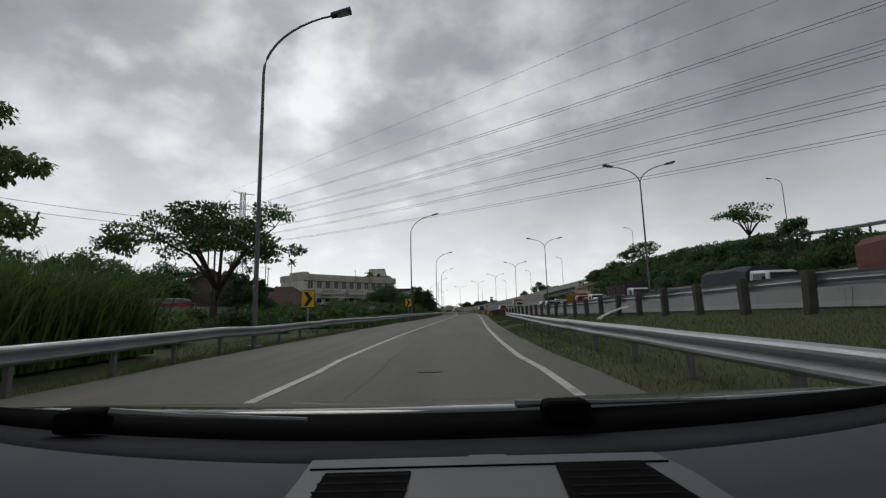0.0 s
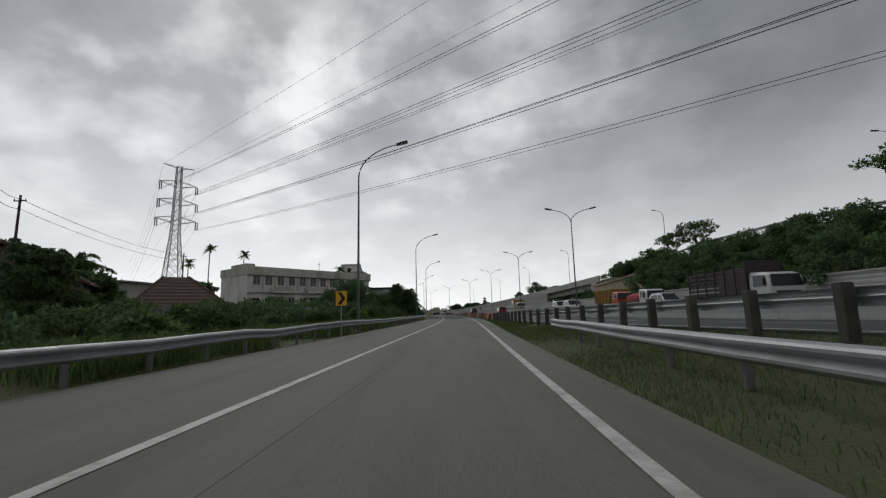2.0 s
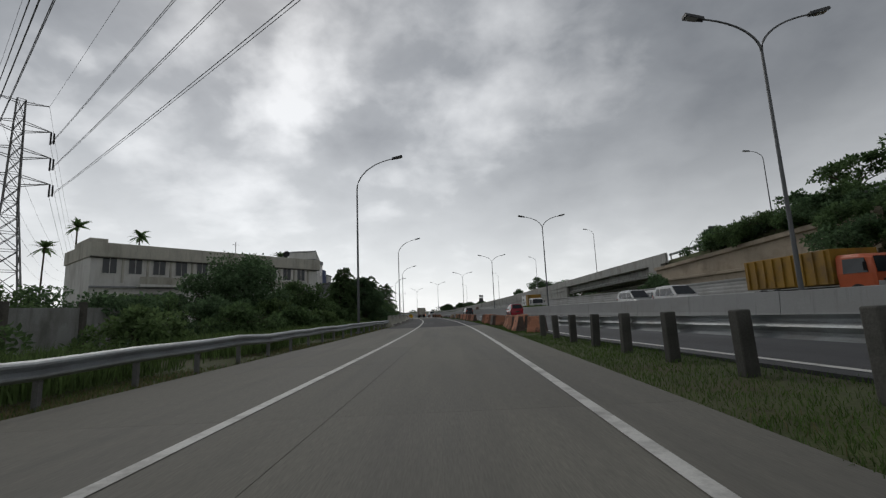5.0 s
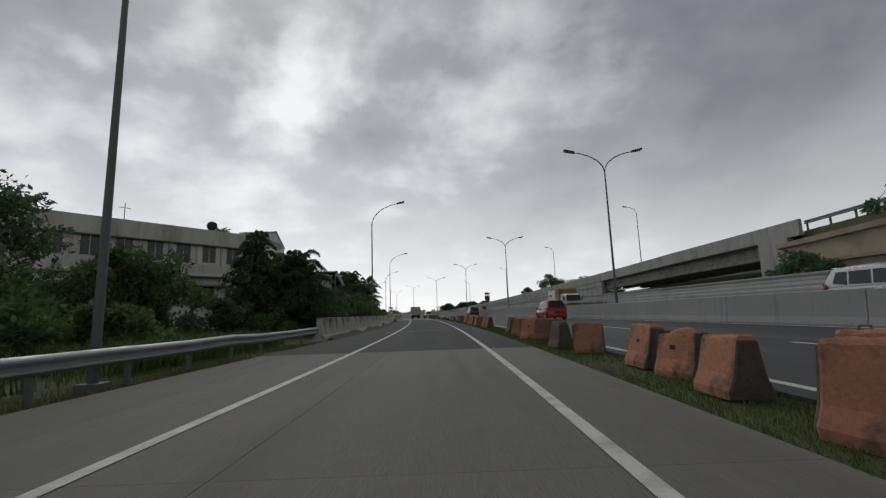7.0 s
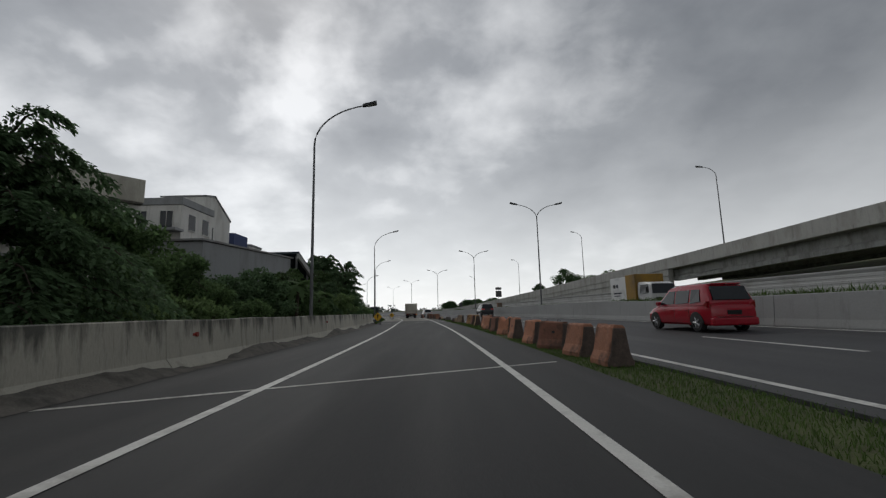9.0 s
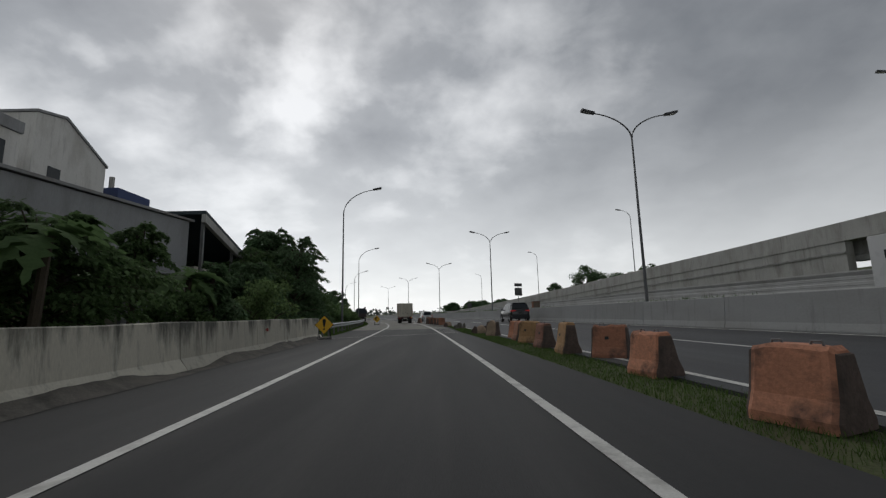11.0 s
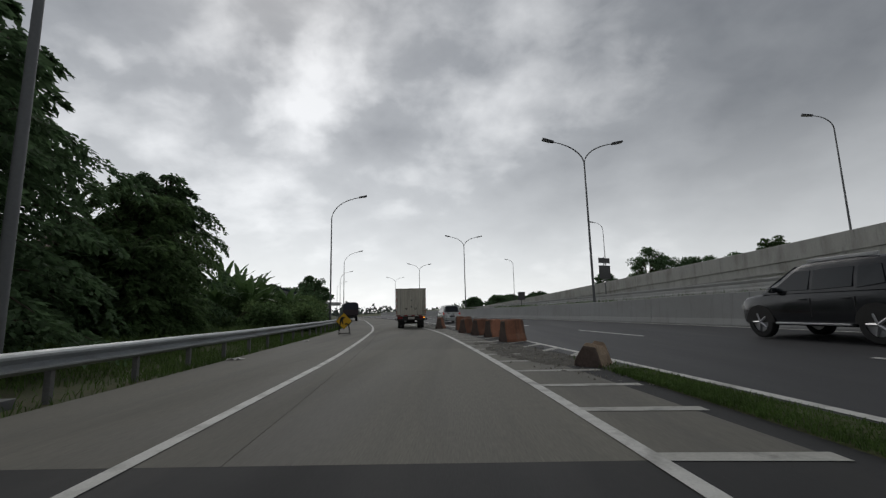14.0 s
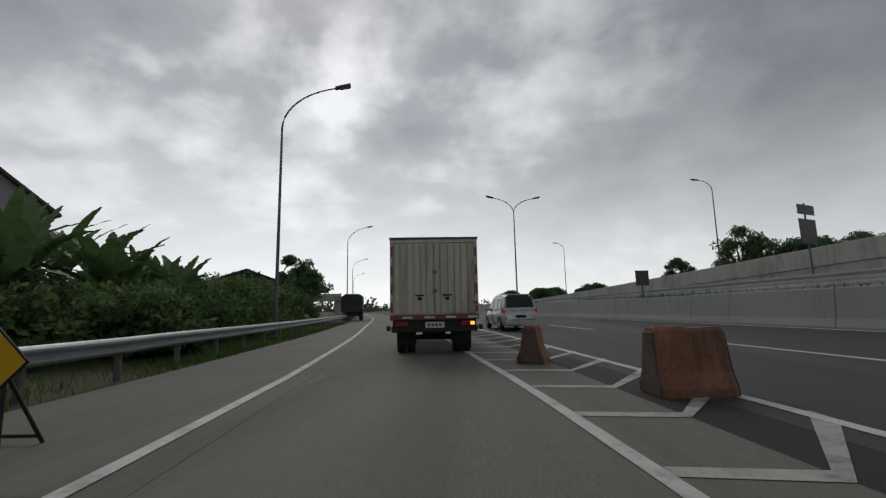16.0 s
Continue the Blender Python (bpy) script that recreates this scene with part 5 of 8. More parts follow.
def box_truck(x, y, z, turn):
    """Small lorry with a ribbed cargo box; origin under its tail, rear at -y."""
    t = thing("box_truck", x, y, z, turn, "white ribbed box truck with dirty double rear doors", "truck")
    W, Z0, Z1, Lb = 1.06, 0.92, 2.86, 4.4
    bm = bmesh.new()
    box(bm, -W, W, 0.03, Lb, Z0, Z1 - 0.06, 0.015)
    part("cargo_box", bm, M_PANEL, t)
    # side ribs
    for sg in (-1, 1):
        bm = bmesh.new()
        for k in range(20):
            yy = 0.15 + k * 0.21
            box(bm, min(sg * W, sg * (W + 0.018)), max(sg * W, sg * (W + 0.018)), yy, yy + 0.1, Z0 + 0.12, Z1 - 0.16)
        part("side_ribs", bm, M_PANEL, t)
    # frame at the rear
    for nm, d, m in (("corner_post", (-W - 0.012, -W + 0.075, -0.02, 0.06, Z0, Z1 - 0.04), M_PANEL), ("corner_post", (W - 0.075, W + 0.012, -0.02, 0.06, Z0, Z1 - 0.04), M_PANEL),
                     ("header", (-W - 0.012, W + 0.012, -0.03, 0.06, Z1 - 0.14, Z1 - 0.05), M_PANEL), ("roof_cap", (-W - 0.03, W + 0.03, -0.05, Lb + 0.02, Z1 - 0.05, Z1), M_TRIM_BROWN), ("sill", (-W - 0.012, W + 0.012, -0.03, 0.06, Z0 - 0.07, Z0 + 0.05), M_TRIM_BROWN)):
        boxed(nm, d, m, t, bevel=0.008)
    for sg in (-1, 1):
        bm = bmesh.new()
        x0, x1 = (0.006, W - 0.08) if sg > 0 else (-W + 0.08, -0.006)
        box(bm, x0, x1, -0.012, 0.028, Z0 + 0.055, Z1 - 0.145, 0.006)
        d = part("door", bm, M_PANEL, t)
        n = 6
        pitch = (x1 - x0) / n
        for k in range(n):
            bm = bmesh.new()
            xa = x0 + pitch * (k + 0.22)
            prism(bm, [(xa - 0.026, -0.010), (xa - 0.018, -0.050), (xa + pitch * 0.52, -0.050), (xa + pitch * 0.52 + 0.008, -0.010)], 2, Z0 + 0.10, Z1 - 0.19)
            part("rib", bm, M_PANEL, d)
        # lock bar and handle
        bm = bmesh.new()
        xr = sg * 0.17
        tube(bm, [(xr, -0.066, Z0 + 0.03), (xr, -0.066, Z1 - 0.13)], 0.015, 8)
        part("lock_bar", bm, M_PANEL, d)
        bm = bmesh.new()
        xh0, xh1 = (0.20, 0.42) if sg > 0 else (-0.46, -0.24)
        box(bm, xh0, xh1, -0.09, -0.055, Z0 + 0.50, Z0 + 0.535, 0.008)
        box(bm, (xh0 + xh1) / 2 - 0.05, (xh0 + xh1) / 2 + 0.05, -0.06, -0.03, Z0 + 0.40, Z0 + 0.47, 0.006)
        part("handle", bm, M_CHASSIS, d)
        for zz in (0.25, 0.8, 1.35):
            bm = bmesh.new()
            xs = sg * (W - 0.10)
            box(bm, xs - 0.05, xs + 0.05, -0.05, -0.02, Z0 + zz, Z0 + zz + 0.05, 0.006)
            part("hinge", bm, M_PANEL, d)
    for zz in (0.62, 1.08):
        bm = bmesh.new()
        tube(bm, [(0.02, -0.05, Z0 + zz), (0.02, -0.075, Z0 + zz)], 0.055, 12)
        part("lock", bm, M_STEEL_DARK, t)
    # reflective tape
    tape = []
    for k in range(8):
        tape.append((-W + 0.02 + k * 0.262, -W + 0.02 + k * 0.262 + 0.25, Z0 - 0.035, Z0 + 0.015, k % 2))
    for sg in (-1, 1):
        for k, zz in enumerate((0.12, 0.55, 1.0, 1.45)):
            tape.append((sg * (W - 0.03) - 0.022, sg * (W - 0.03) + 0.022, Z0 + zz, Z0 + zz + 0.24, 0))
    tape += [(W - 0.24, W - 0.06, Z0 + 0.30, Z0 + 0.345, 0), (W - 0.24, W - 0.06, Z0 + 0.40, Z0 + 0.445, 1), (-W + 0.02, -W + 0.06, Z1 - 0.32, Z1 - 0.22, 0)]
    for x0, x1, z0, z1, wh in tape:
        boxed("reflective_tape", (x0, x1, -0.037, -0.020, z0, z1), M_REFL_WHITE if wh else M_REFL_RED, t)
    # chassis
    bm = bmesh.new()
    for sg in (-1, 1):
        box(bm, sg * 0.42 - 0.05, sg * 0.42 + 0.05, 0.1, 6.2, 0.62, 0.85, 0.01)
    box(bm, -W + 0.05, W - 0.05, 0.05, 0.2, 0.68, 0.86, 0.01)
    box(bm, -0.30, 0.30, 0.9, 1.4, 0.42, 0.7, 0.05)
    tube(bm, [(-0.72, 1.05, 0.38), (0.72, 1.05, 0.38)], 0.07, 10)
    part("chassis", bm, M_CHASSIS, t)
    boxed("rear_bumper", (-W + 0.02, W - 0.02, 0.0, 0.10, 0.56, 0.70), M_CHASSIS, t, bevel=0.015)
    boxed("number_plate", (-0.23, 0.23, -0.035, -0.01, 0.66, 0.80), M_REFL_WHITE, t, bevel=0.004)
    for k in range(4):
        boxed("plate_bar", (-0.17 + 0.09 * k, -0.11 + 0.09 * k, -0.040, -0.034, 0.70, 0.76), M_SIGN_BACK, t)
    for sg in (-1, 1):
        boxed("tail_lamp", (sg * 0.80 - 0.17, sg * 0.80 + 0.17, -0.03, 0.05, 0.70, 0.82), M_TAIL_OFF, t, bevel=0.012)
        boxed("mud_flap", (sg * 0.70 - 0.24, sg * 0.70 + 0.24, 0.62, 0.64, 0.22, 0.66), M_RUBBER, t)
        boxed("side_bracket", (sg * (W + 0.05) - 0.05, sg * (W + 0.05) + 0.05, 0.0, 0.06, 0.60, 0.72), M_CHASSIS, t, bevel=0.01)
        wheel(t, sg * 0.84, 1.05, 0.39, 0.22, rim=False)
        wheel(t, sg * 0.60, 1.05, 0.39, 0.22, rim=False)
        wheel(t, sg * 0.80, 4.6, 0.39, 0.22)
    boxed("indicator", (0.86, 0.96, -0.036, -0.028, 0.72, 0.80), M_AMBER, t, "glowing amber turn indicator")
    bm = loft([(4.5, [(0.84, 0.5), (0.86, 1.3), (0.80, 2.1), (0.70, 2.2)]), (5.3, [(0.84, 0.5), (0.86, 1.3), (0.80, 2.1), (0.68, 2.18)]), (5.9, [(0.82, 0.5), (0.84, 1.25), (0.74, 1.95), (0.60, 2.0)]), (6.05, [(0.78, 0.5), (0.80, 1.2), (0.76, 1.3), (0.6, 1.32)])])
    part("cab", bm, M_WHITECAR, t)
    return t


def lorry(x, y, z, turn, label, kind, cab_mat, body_mat, L=6.0, hb=1.9, top_mat=None):
    """A lorry: its front is at +y before turning."""
    t = thing("lorry", x, y, z, turn, label, "lorry", "lorries on the oncoming lanes")
    boxed("chassis", (-0.75, 0.75, -L / 2, L / 2 + 1.7, 0.55, 0.85), M_CHASSIS, t)
    bm = loft([(L / 2 + 0.1, [(1.0, 0.6), (1.05, 1.4), (1.0, 2.15), (0.9, 2.3)]), (L / 2 + 1.2, [(1.0, 0.6), (1.05, 1.4), (0.98, 2.1), (0.85, 2.25)]), (L / 2 + 1.75, [(0.98, 0.5), (1.02, 1.35), (0.92, 2.0), (0.8, 2.1)]), (L / 2 + 1.9, [(0.95, 0.5), (0.98, 1.3), (0.96, 1.4), (0.9, 1.42)])])
    cab = part("cab", bm, cab_mat, t)
    slab_on(cab, "windscreen", [(0.92, L / 2 + 1.90, 1.36), (-0.92, L / 2 + 1.90, 1.36), (-0.84, L / 2 + 1.70, 2.06), (0.84, L / 2 + 1.70, 2.06)], M_WIN, 0.06)
    boxed("grille", (-0.7, 0.7, L / 2 + 1.86, L / 2 + 1.93, 0.72, 1.08), M_CHASSIS, cab, bevel=0.02)
    boxed("bumper", (-1.0, 1.0, L / 2 + 1.80, L / 2 + 1.98, 0.42, 0.68), M_SIGN_BACK, t, bevel=0.03)
    for sg in (-1, 1):
        q = [(sg * 1.05, L / 2 + 0.45, 1.38), (sg * 1.035, L / 2 + 1.62, 1.38), (sg * 0.96, L / 2 + 1.46, 2.04), (sg * 1.0, L / 2 + 0.45, 2.06)]
        slab_on(cab, "side_window", q if sg > 0 else q[::-1], M_WIN, 0.03)
        boxed("mirror", (sg * 1.18 - 0.08, sg * 1.18 + 0.08, L / 2 + 1.62, L / 2 + 1.68, 1.45, 1.85), M_BLACK, cab, bevel=0.02)
        boxed("headlamp", (sg * 0.80 - 0.14, sg * 0.80 + 0.14, L / 2 + 1.87, L / 2 + 1.95, 0.78, 0.98), M_LENS, cab, bevel=0.02)
        for yy in (-L / 2 + 1.0, -L / 2 + 2.1, L / 2 + 1.0):
            wheel(t, sg * 0.9, yy, 0.45, 0.28, rim=False)
    if kind == "stake":
        for sg in (-1, 1):
            for k in range(6):
                boxed("board", (sg * 1.12 - 0.025, sg * 1.12 + 0.025, -L / 2, L / 2, 0.95 + 0.3 * k, 1.17 + 0.3 * k), body_mat, t)
            for k in range(7):
                yy = -L / 2 + L * k / 6
                boxed("stake", (sg * 1.17 - 0.03, sg * 1.17 + 0.03, yy - 0.05, yy + 0.05, 0.85, 2.95), body_mat, t)
        boxed("floor", (-1.1, 1.1, -L / 2, L / 2, 0.85, 0.95), body_mat, t)
        boxed("headboard", (-1.15, 1.15, L / 2 - 0.06, L / 2, 0.9, 3.1), body_mat, t)
    elif kind == "box":
        bm = bmesh.new()
        box(bm, -1.15, 1.15, -L / 2, L / 2 - 1.5, 0.95, 0.95 + hb, 0.02)
        b = part("box_body", bm, body_mat, t)
        for sg in (-1, 1):
            for k, (y0, y1, z0, z1) in enumerate(((-1.6, -1.2, 2.0, 2.3), (-1.05, -0.7, 2.0, 2.3), (-1.5, -0.2, 1.5, 1.62), (-1.5, -0.5, 1.3, 1.38))):
                boxed("lettering_bar", (sg * 1.155 - 0.006, sg * 1.155 + 0.006, y0, y1, z0, z1), M_TARP_BLUE if k else M_CHASSIS, b)
        boxed("bulkhead", (-1.17, 1.17, L / 2 - 1.5, L / 2, 0.95, 1.05 + hb), top_mat, t, bevel=0.03)
    elif kind == "dump":
        bm = bmesh.new()
        box(bm, -1.15, 1.15, -L / 2, L / 2, 0.95, 0.95 + hb, 0.02)
        part("tipper_body", bm, body_mat, t)
        for sg in (-1, 1):
            for k in range(9):
                yy = -L / 2 + 0.3 + (L - 0.6) * k / 8
                boxed("rib", (sg * 1.19 - 0.04, sg * 1.19 + 0.04, yy - 0.06, yy + 0.06, 1.0, 0.9 + hb), body_mat, t)
    else:
        bm = bmesh.new()
        box(bm, -1.15, 1.15, -L / 2, L / 2, 0.95, 0.95 + hb * 0.45, 0.02)
        part("side_body", bm, body_mat, t)
        bm = loft([(-L / 2, [(1.17, 0.95 + hb * 0.4), (1.15, 0.9 + hb * 0.85), (0.7, 0.95 + hb)]), (-L / 4, [(1.17, 0.95 + hb * 0.4), (1.16, 0.95 + hb * 0.9), (0.75, 1.0 + hb)]), (0, [(1.17, 0.95 + hb * 0.4), (1.15, 0.85 + hb * 0.9), (0.72, 0.92 + hb)]), (L / 4, [(1.17, 0.95 + hb * 0.4), (1.16, 0.95 + hb * 0.88), (0.75, 1.02 + hb)]), (L / 2, [(1.17, 0.95 + hb * 0.4), (1.15, 0.9 + hb * 0.8), (0.7, 0.93 + hb)])])
        part("tarpaulin", bm, top_mat, t)
    return t


def dash_car(x, y, z, turn):
    """The car whose dashboard opens the drive: origin on the road under the eye, open windscreen, front at +y."""
    t = thing("car", x, y, z, turn, "dark car with a grey dashboard behind an open windscreen frame", "car")
    E = 1.10
    def low(w, zt):
        return [(w * 0.84, 0.22), (w * 0.95, 0.28), (w * 0.99, 0.42), (w, 0.60), (w * 0.985, zt - 0.14), (w * 0.955, zt - 0.04), (w * 0.88, zt), (w * 0.5, zt + 0.004)]
    st = [(-2.55, low(0.70, 0.80)), (-2.45, low(0.80, 0.86)), (-2.2, low(0.86, 0.90)), (0.30, low(0.87, 0.90)), (0.55, low(0.87, 0.90)), (0.74, low(0.86, 0.905)), (1.0, low(0.85, 0.875)), (1.3, low(0.82, 0.82)), (1.52, low(0.75, 0.72)), (1.62, low(0.62, 0.62))]
    smooth_part("body", loft(st), M_BLACKCAR, t)

    def sheet(name, rows, material, label="", thick=0.012, n=28, smooth=True, parent=None):
        """rows: (forward, bow, height over the eye, half width); each runs across the car, bowed towards the front at its ends."""
        bm = bmesh.new()
        grid = []
        for f0, bow, h0, hw in rows:
            grid.append([bm.verts.new((hw * (2 * k / n - 1), f0 + bow * (hw * (2 * k / n - 1)) ** 2, E + h0)) for k in range(n + 1)])
        faces = []
        for a, b in zip(grid, grid[1:]):
            for k in range(n):
                faces.append(bm.faces.new((a[k], a[k + 1], b[k + 1], b[k])))
        bmesh.ops.recalc_face_normals(bm, faces=faces)
        bmesh.ops.solidify(bm, geom=faces, thickness=thick)
        return part(name, bm, material, parent or t, label, smooth=smooth)

    dash = sheet("dashboard", [(0.10, 0.35, -0.200, 0.80), (0.26, 0.35, -0.164, 0.80), (0.36, 0.35, -0.155, 0.80), (0.447, 0.35, -0.150, 0.80), (0.455, 0.35, -0.158, 0.80)], M_DASH, "grey grained plastic dashboard top", thick=0.02)
    sheet("defroster_panel", [(0.456, 0.35, -0.1565, 0.80), (0.50, 0.33, -0.161, 0.80), (0.60, 0.26, -0.172, 0.80)], M_DASH_DARK, "dark grey defroster strip")
    sheet("windscreen_band", [(0.596, 0.26, -0.178, 0.82), (0.62, 0.23, -0.163, 0.83), (0.655, 0.20, -0.150, 0.84)], M_MATT_BLACK, "black lower edge of the windscreen")
    sheet("bonnet", [(0.665, 0.20, -0.156, 0.82), (0.80, 0.12, -0.171, 0.81), (1.0, 0.05, -0.200, 0.80), (1.3, 0.0, -0.262, 0.76), (1.5, -0.05, -0.35, 0.70), (1.6, -0.10, -0.46, 0.62)], M_BONNET, "glossy grey bonnet")
    # wipers on the cowl
    for xa, xb, ya, yb in ((-0.50, -0.20, 0.66, 0.635), (0.10, 0.44, 0.645, 0.70)):
        bm = bmesh.new()
        tube(bm, [(xa, ya, E - 0.138), (xa * 0.6 + xb * 0.4, (ya + yb) / 2, E - 0.144), (xb, yb, E - 0.150)], [0.006, 0.004, 0.003], 6)
        arm = part("wiper", bm, M_STEEL_DARK, t)
    for xa, ya in ((-0.535, 0.655), (0.170, 0.640)):
        boxed("wiper_pivot", (xa - 0.034, xa + 0.034, ya - 0.02, ya + 0.02, E - 0.165, E - 0.132), M_MATT_BLACK, t, bevel=0.009)
    # centre console with two vents
    zc = E - 0.146
    bm = bmesh.new()
    prism(bm, [(-0.128, 0.20), (0.215, 0.20), (0.215, 0.40), (0.205, 0.452), (-0.136, 0.452), (-0.133, 0.40)], 2, zc - 0.03, zc)
    con = part("console", bm, M_CONSOLE, t, "lighter grey centre console panel")
    boxed("console_seam", (-0.130, 0.206, 0.4235, 0.4255, zc - 0.004, zc + 0.0012), M_MATT_BLACK, con)
    for x0, x1, slant in ((-0.112, -0.034, -0.004), (0.100, 0.180, 0.012)):
        bm = bmesh.new()
        prism(bm, [(x0 - slant, 0.31), (x1 + slant, 0.31), (x1, 0.425 if x0 > 0 else 0.412), (x0, 0.425 if x0 > 0 else 0.412)], 2, zc - 0.01, zc + 0.0018)
        vent = part("vent", bm, M_MATT_BLACK, con, "black slotted air vent")
        for k in range(6):
            yy = 0.320 + 0.0165 * k
            bm = bmesh.new()
            tube(bm, [(x0, yy, zc + 0.002), (x1, yy, zc + 0.002)], 0.0009, 5)
            part("slat", bm, M_CHASSIS, vent)
    boxed("light_sensor", (0.020, 0.062, 0.458, 0.478, E - 0.160, E - 0.152), M_CONSOLE, t, bevel=0.003)
    # pillars, roof, wheels
    for sg in (-1, 1):
        for pts in ([(sg * 0.84, 0.42, 0.90), (sg * 0.74, -0.25, 1.50)], [(sg * 0.85, -0.75, 0.90), (sg * 0.74, -0.80, 1.52)], [(sg * 0.83, -2.25, 0.90), (sg * 0.70, -1.95, 1.48)]):
            bm = bmesh.new()
            tube(bm, pts, 0.045, 8)
            part("pillar", bm, M_BLACKCAR, t)
        for yy in (-1.85, 0.92):
            wheel(t, sg * 0.77, yy, 0.31, 0.2)
        bm = bmesh.new()
        box(bm, sg * 0.94 - 0.09, sg * 0.94 + 0.09, 0.10, 0.20, 0.93, 1.06, 0.03)
        part("mirror", bm, M_BLACKCAR, t)
        bm = bmesh.new()
        box(bm, sg * 0.38 - 0.23, sg * 0.38 + 0.23, -0.85, -0.70, 0.88, 1.40, 0.06)
        part("seat_back", bm, M_DASH_DARK, t)
    bm = bmesh.new()
    box(bm, -0.76, 0.76, -2.05, -0.22, 1.49, 1.55, 0.028)
    part("roof", bm, M_BLACKCAR, t)
    return t


dash_car(0.0, 0.0, 0.0, 1.9)
# the truck ahead, at rest where the drive ends
TY = 183.3
box_truck(cx(TY) + 0.72, TY, 0.0, heading(183.5) - 1.5)
car(cx(114.6) + 9.9, 114.8, high_z(114.6, 9.9), heading(115), M_REDCAR, "bright red people carrier driving on the main carriageway", L=4.15, W=1.68, H=1.66)
car(cx(194.8) + 5.3, 194.8, high_z(194.8, 5.3), heading(195), M_SILVERCAR, "silver people carrier with lit tail lamps", L=4.2, W=1.68, H=1.70, lit=True)
car(cx(162.7) + 10.2, 162.7, high_z(162.7, 10.2), heading(163), M_BLACKCAR, "black sport utility car with roof rails and lit tail lamps", L=4.4, W=1.84, H=1.86, suv=True, lit=True)
opp = lambda y, o: 0.78
for y, o, paint, lab in ((63.5, 19.0, M_WHITECAR, "white estate car on the oncoming carriageway"), (95.0, 19.4, M_WHITECAR, "white people carrier on the oncoming carriageway"), (86.2, 16.2, M_WHITECAR, "white car in the oncoming traffic"), (92.8, 16.2, M_SILVERCAR, "pale car in the oncoming traffic")):
    car(cx(y) + o, y, 0.70, 180 + heading(y), paint, lab)
lorry(cx(33) + 19.4, 31.0, 0.78, 180 + heading(33), "lorry with green sides under a dark blue tarpaulin", "tarp", M_WHITECAR, M_GREEN_BODY, 5.6, 1.7, M_TARP_BLUE)
lorry(cx(52) + 19.4, 54.0, 0.78, 180 + heading(52), "white-cabbed lorry with an open dark timber stake body", "stake", M_WHITECAR, M_TIMBER, 7.0)
lorry(cx(79) + 19.4, 79.0, 0.72, 180 + heading(72), "orange-cabbed tipper lorry with a ribbed ochre body", "dump", M_ORANGE_CAB, M_YELLOW_BODY, 6.0, 1.7)
lorry(cx(70) + 19.6, 70.0, 0.65, 180 + heading(63), "small lorry under a red tarpaulin", "tarp", M_WHITECAR, M_TARP_RED, 3.0, 0.9, M_RED_SHEET)
lorry(cx(18) + 20.0, 17.0, 0.8, 180, "lorry loaded under a faded red-brown tarpaulin", "tarp", M_WHITECAR, M_TARP_RED, 7.5, 2.2, M_TARP_RED)
lorry(cx(135) + 17.5, 134.0, 0.72, 180 + heading(135), "small lorry with a white box body and yellow bulkhead", "box", M_WHITECAR, M_WHITECAR, 4.2, 1.9, M_YELLOW_BODY)
lorry(cx(224) - 4.3, 222.0, 0.0, heading(224), "dark loaded lorry halted on the shoulder", "tarp", M_BLACKCAR, M_TIMBER, 5.5, 2.0, M_TARP_BLUE)


# ---- signs ----
def chevron_sign(x, y, z0, turn, w=0.62, h=0.80):
    t = thing("chevron_sign", x, y, 0, turn, "yellow road sign with a black chevron arrow", "road sign", "chevron signs")
    bm = bmesh.new()
    tube(bm, [(0, 0.035, -0.2), (0, 0.035, z0 + h)], 0.03, 8)
    part("post", bm, M_POLE_LIGHT, t)
    p = boxed("plate", (-w / 2, w / 2, -0.012, 0.0, z0, z0 + h), M_BLACK, t, bevel=0.004)
    boxed("yellow_field", (-w / 2 + 0.02, w / 2 - 0.02, -0.018, -0.010, z0 + 0.02, z0 + h - 0.02), M_YELLOW, p)
    bm = bmesh.new()
    c, m = z0 + h / 2, h * 0.40
    prism(bm, [(-w * 0.32, c + m), (-w * 0.02, c + m), (w * 0.36, c), (-w * 0.02, c - m), (-w * 0.32, c - m), (w * 0.04, c)], 1, -0.024, -0.014)
    part("arrow", bm, M_BLACK, p)
    return t


chevron_sign(cx(19.4) - 7.0, 19.6, 1.35, 4)
chevron_sign(cx(45.5) - 6.4, 45.6, 1.55, 4)


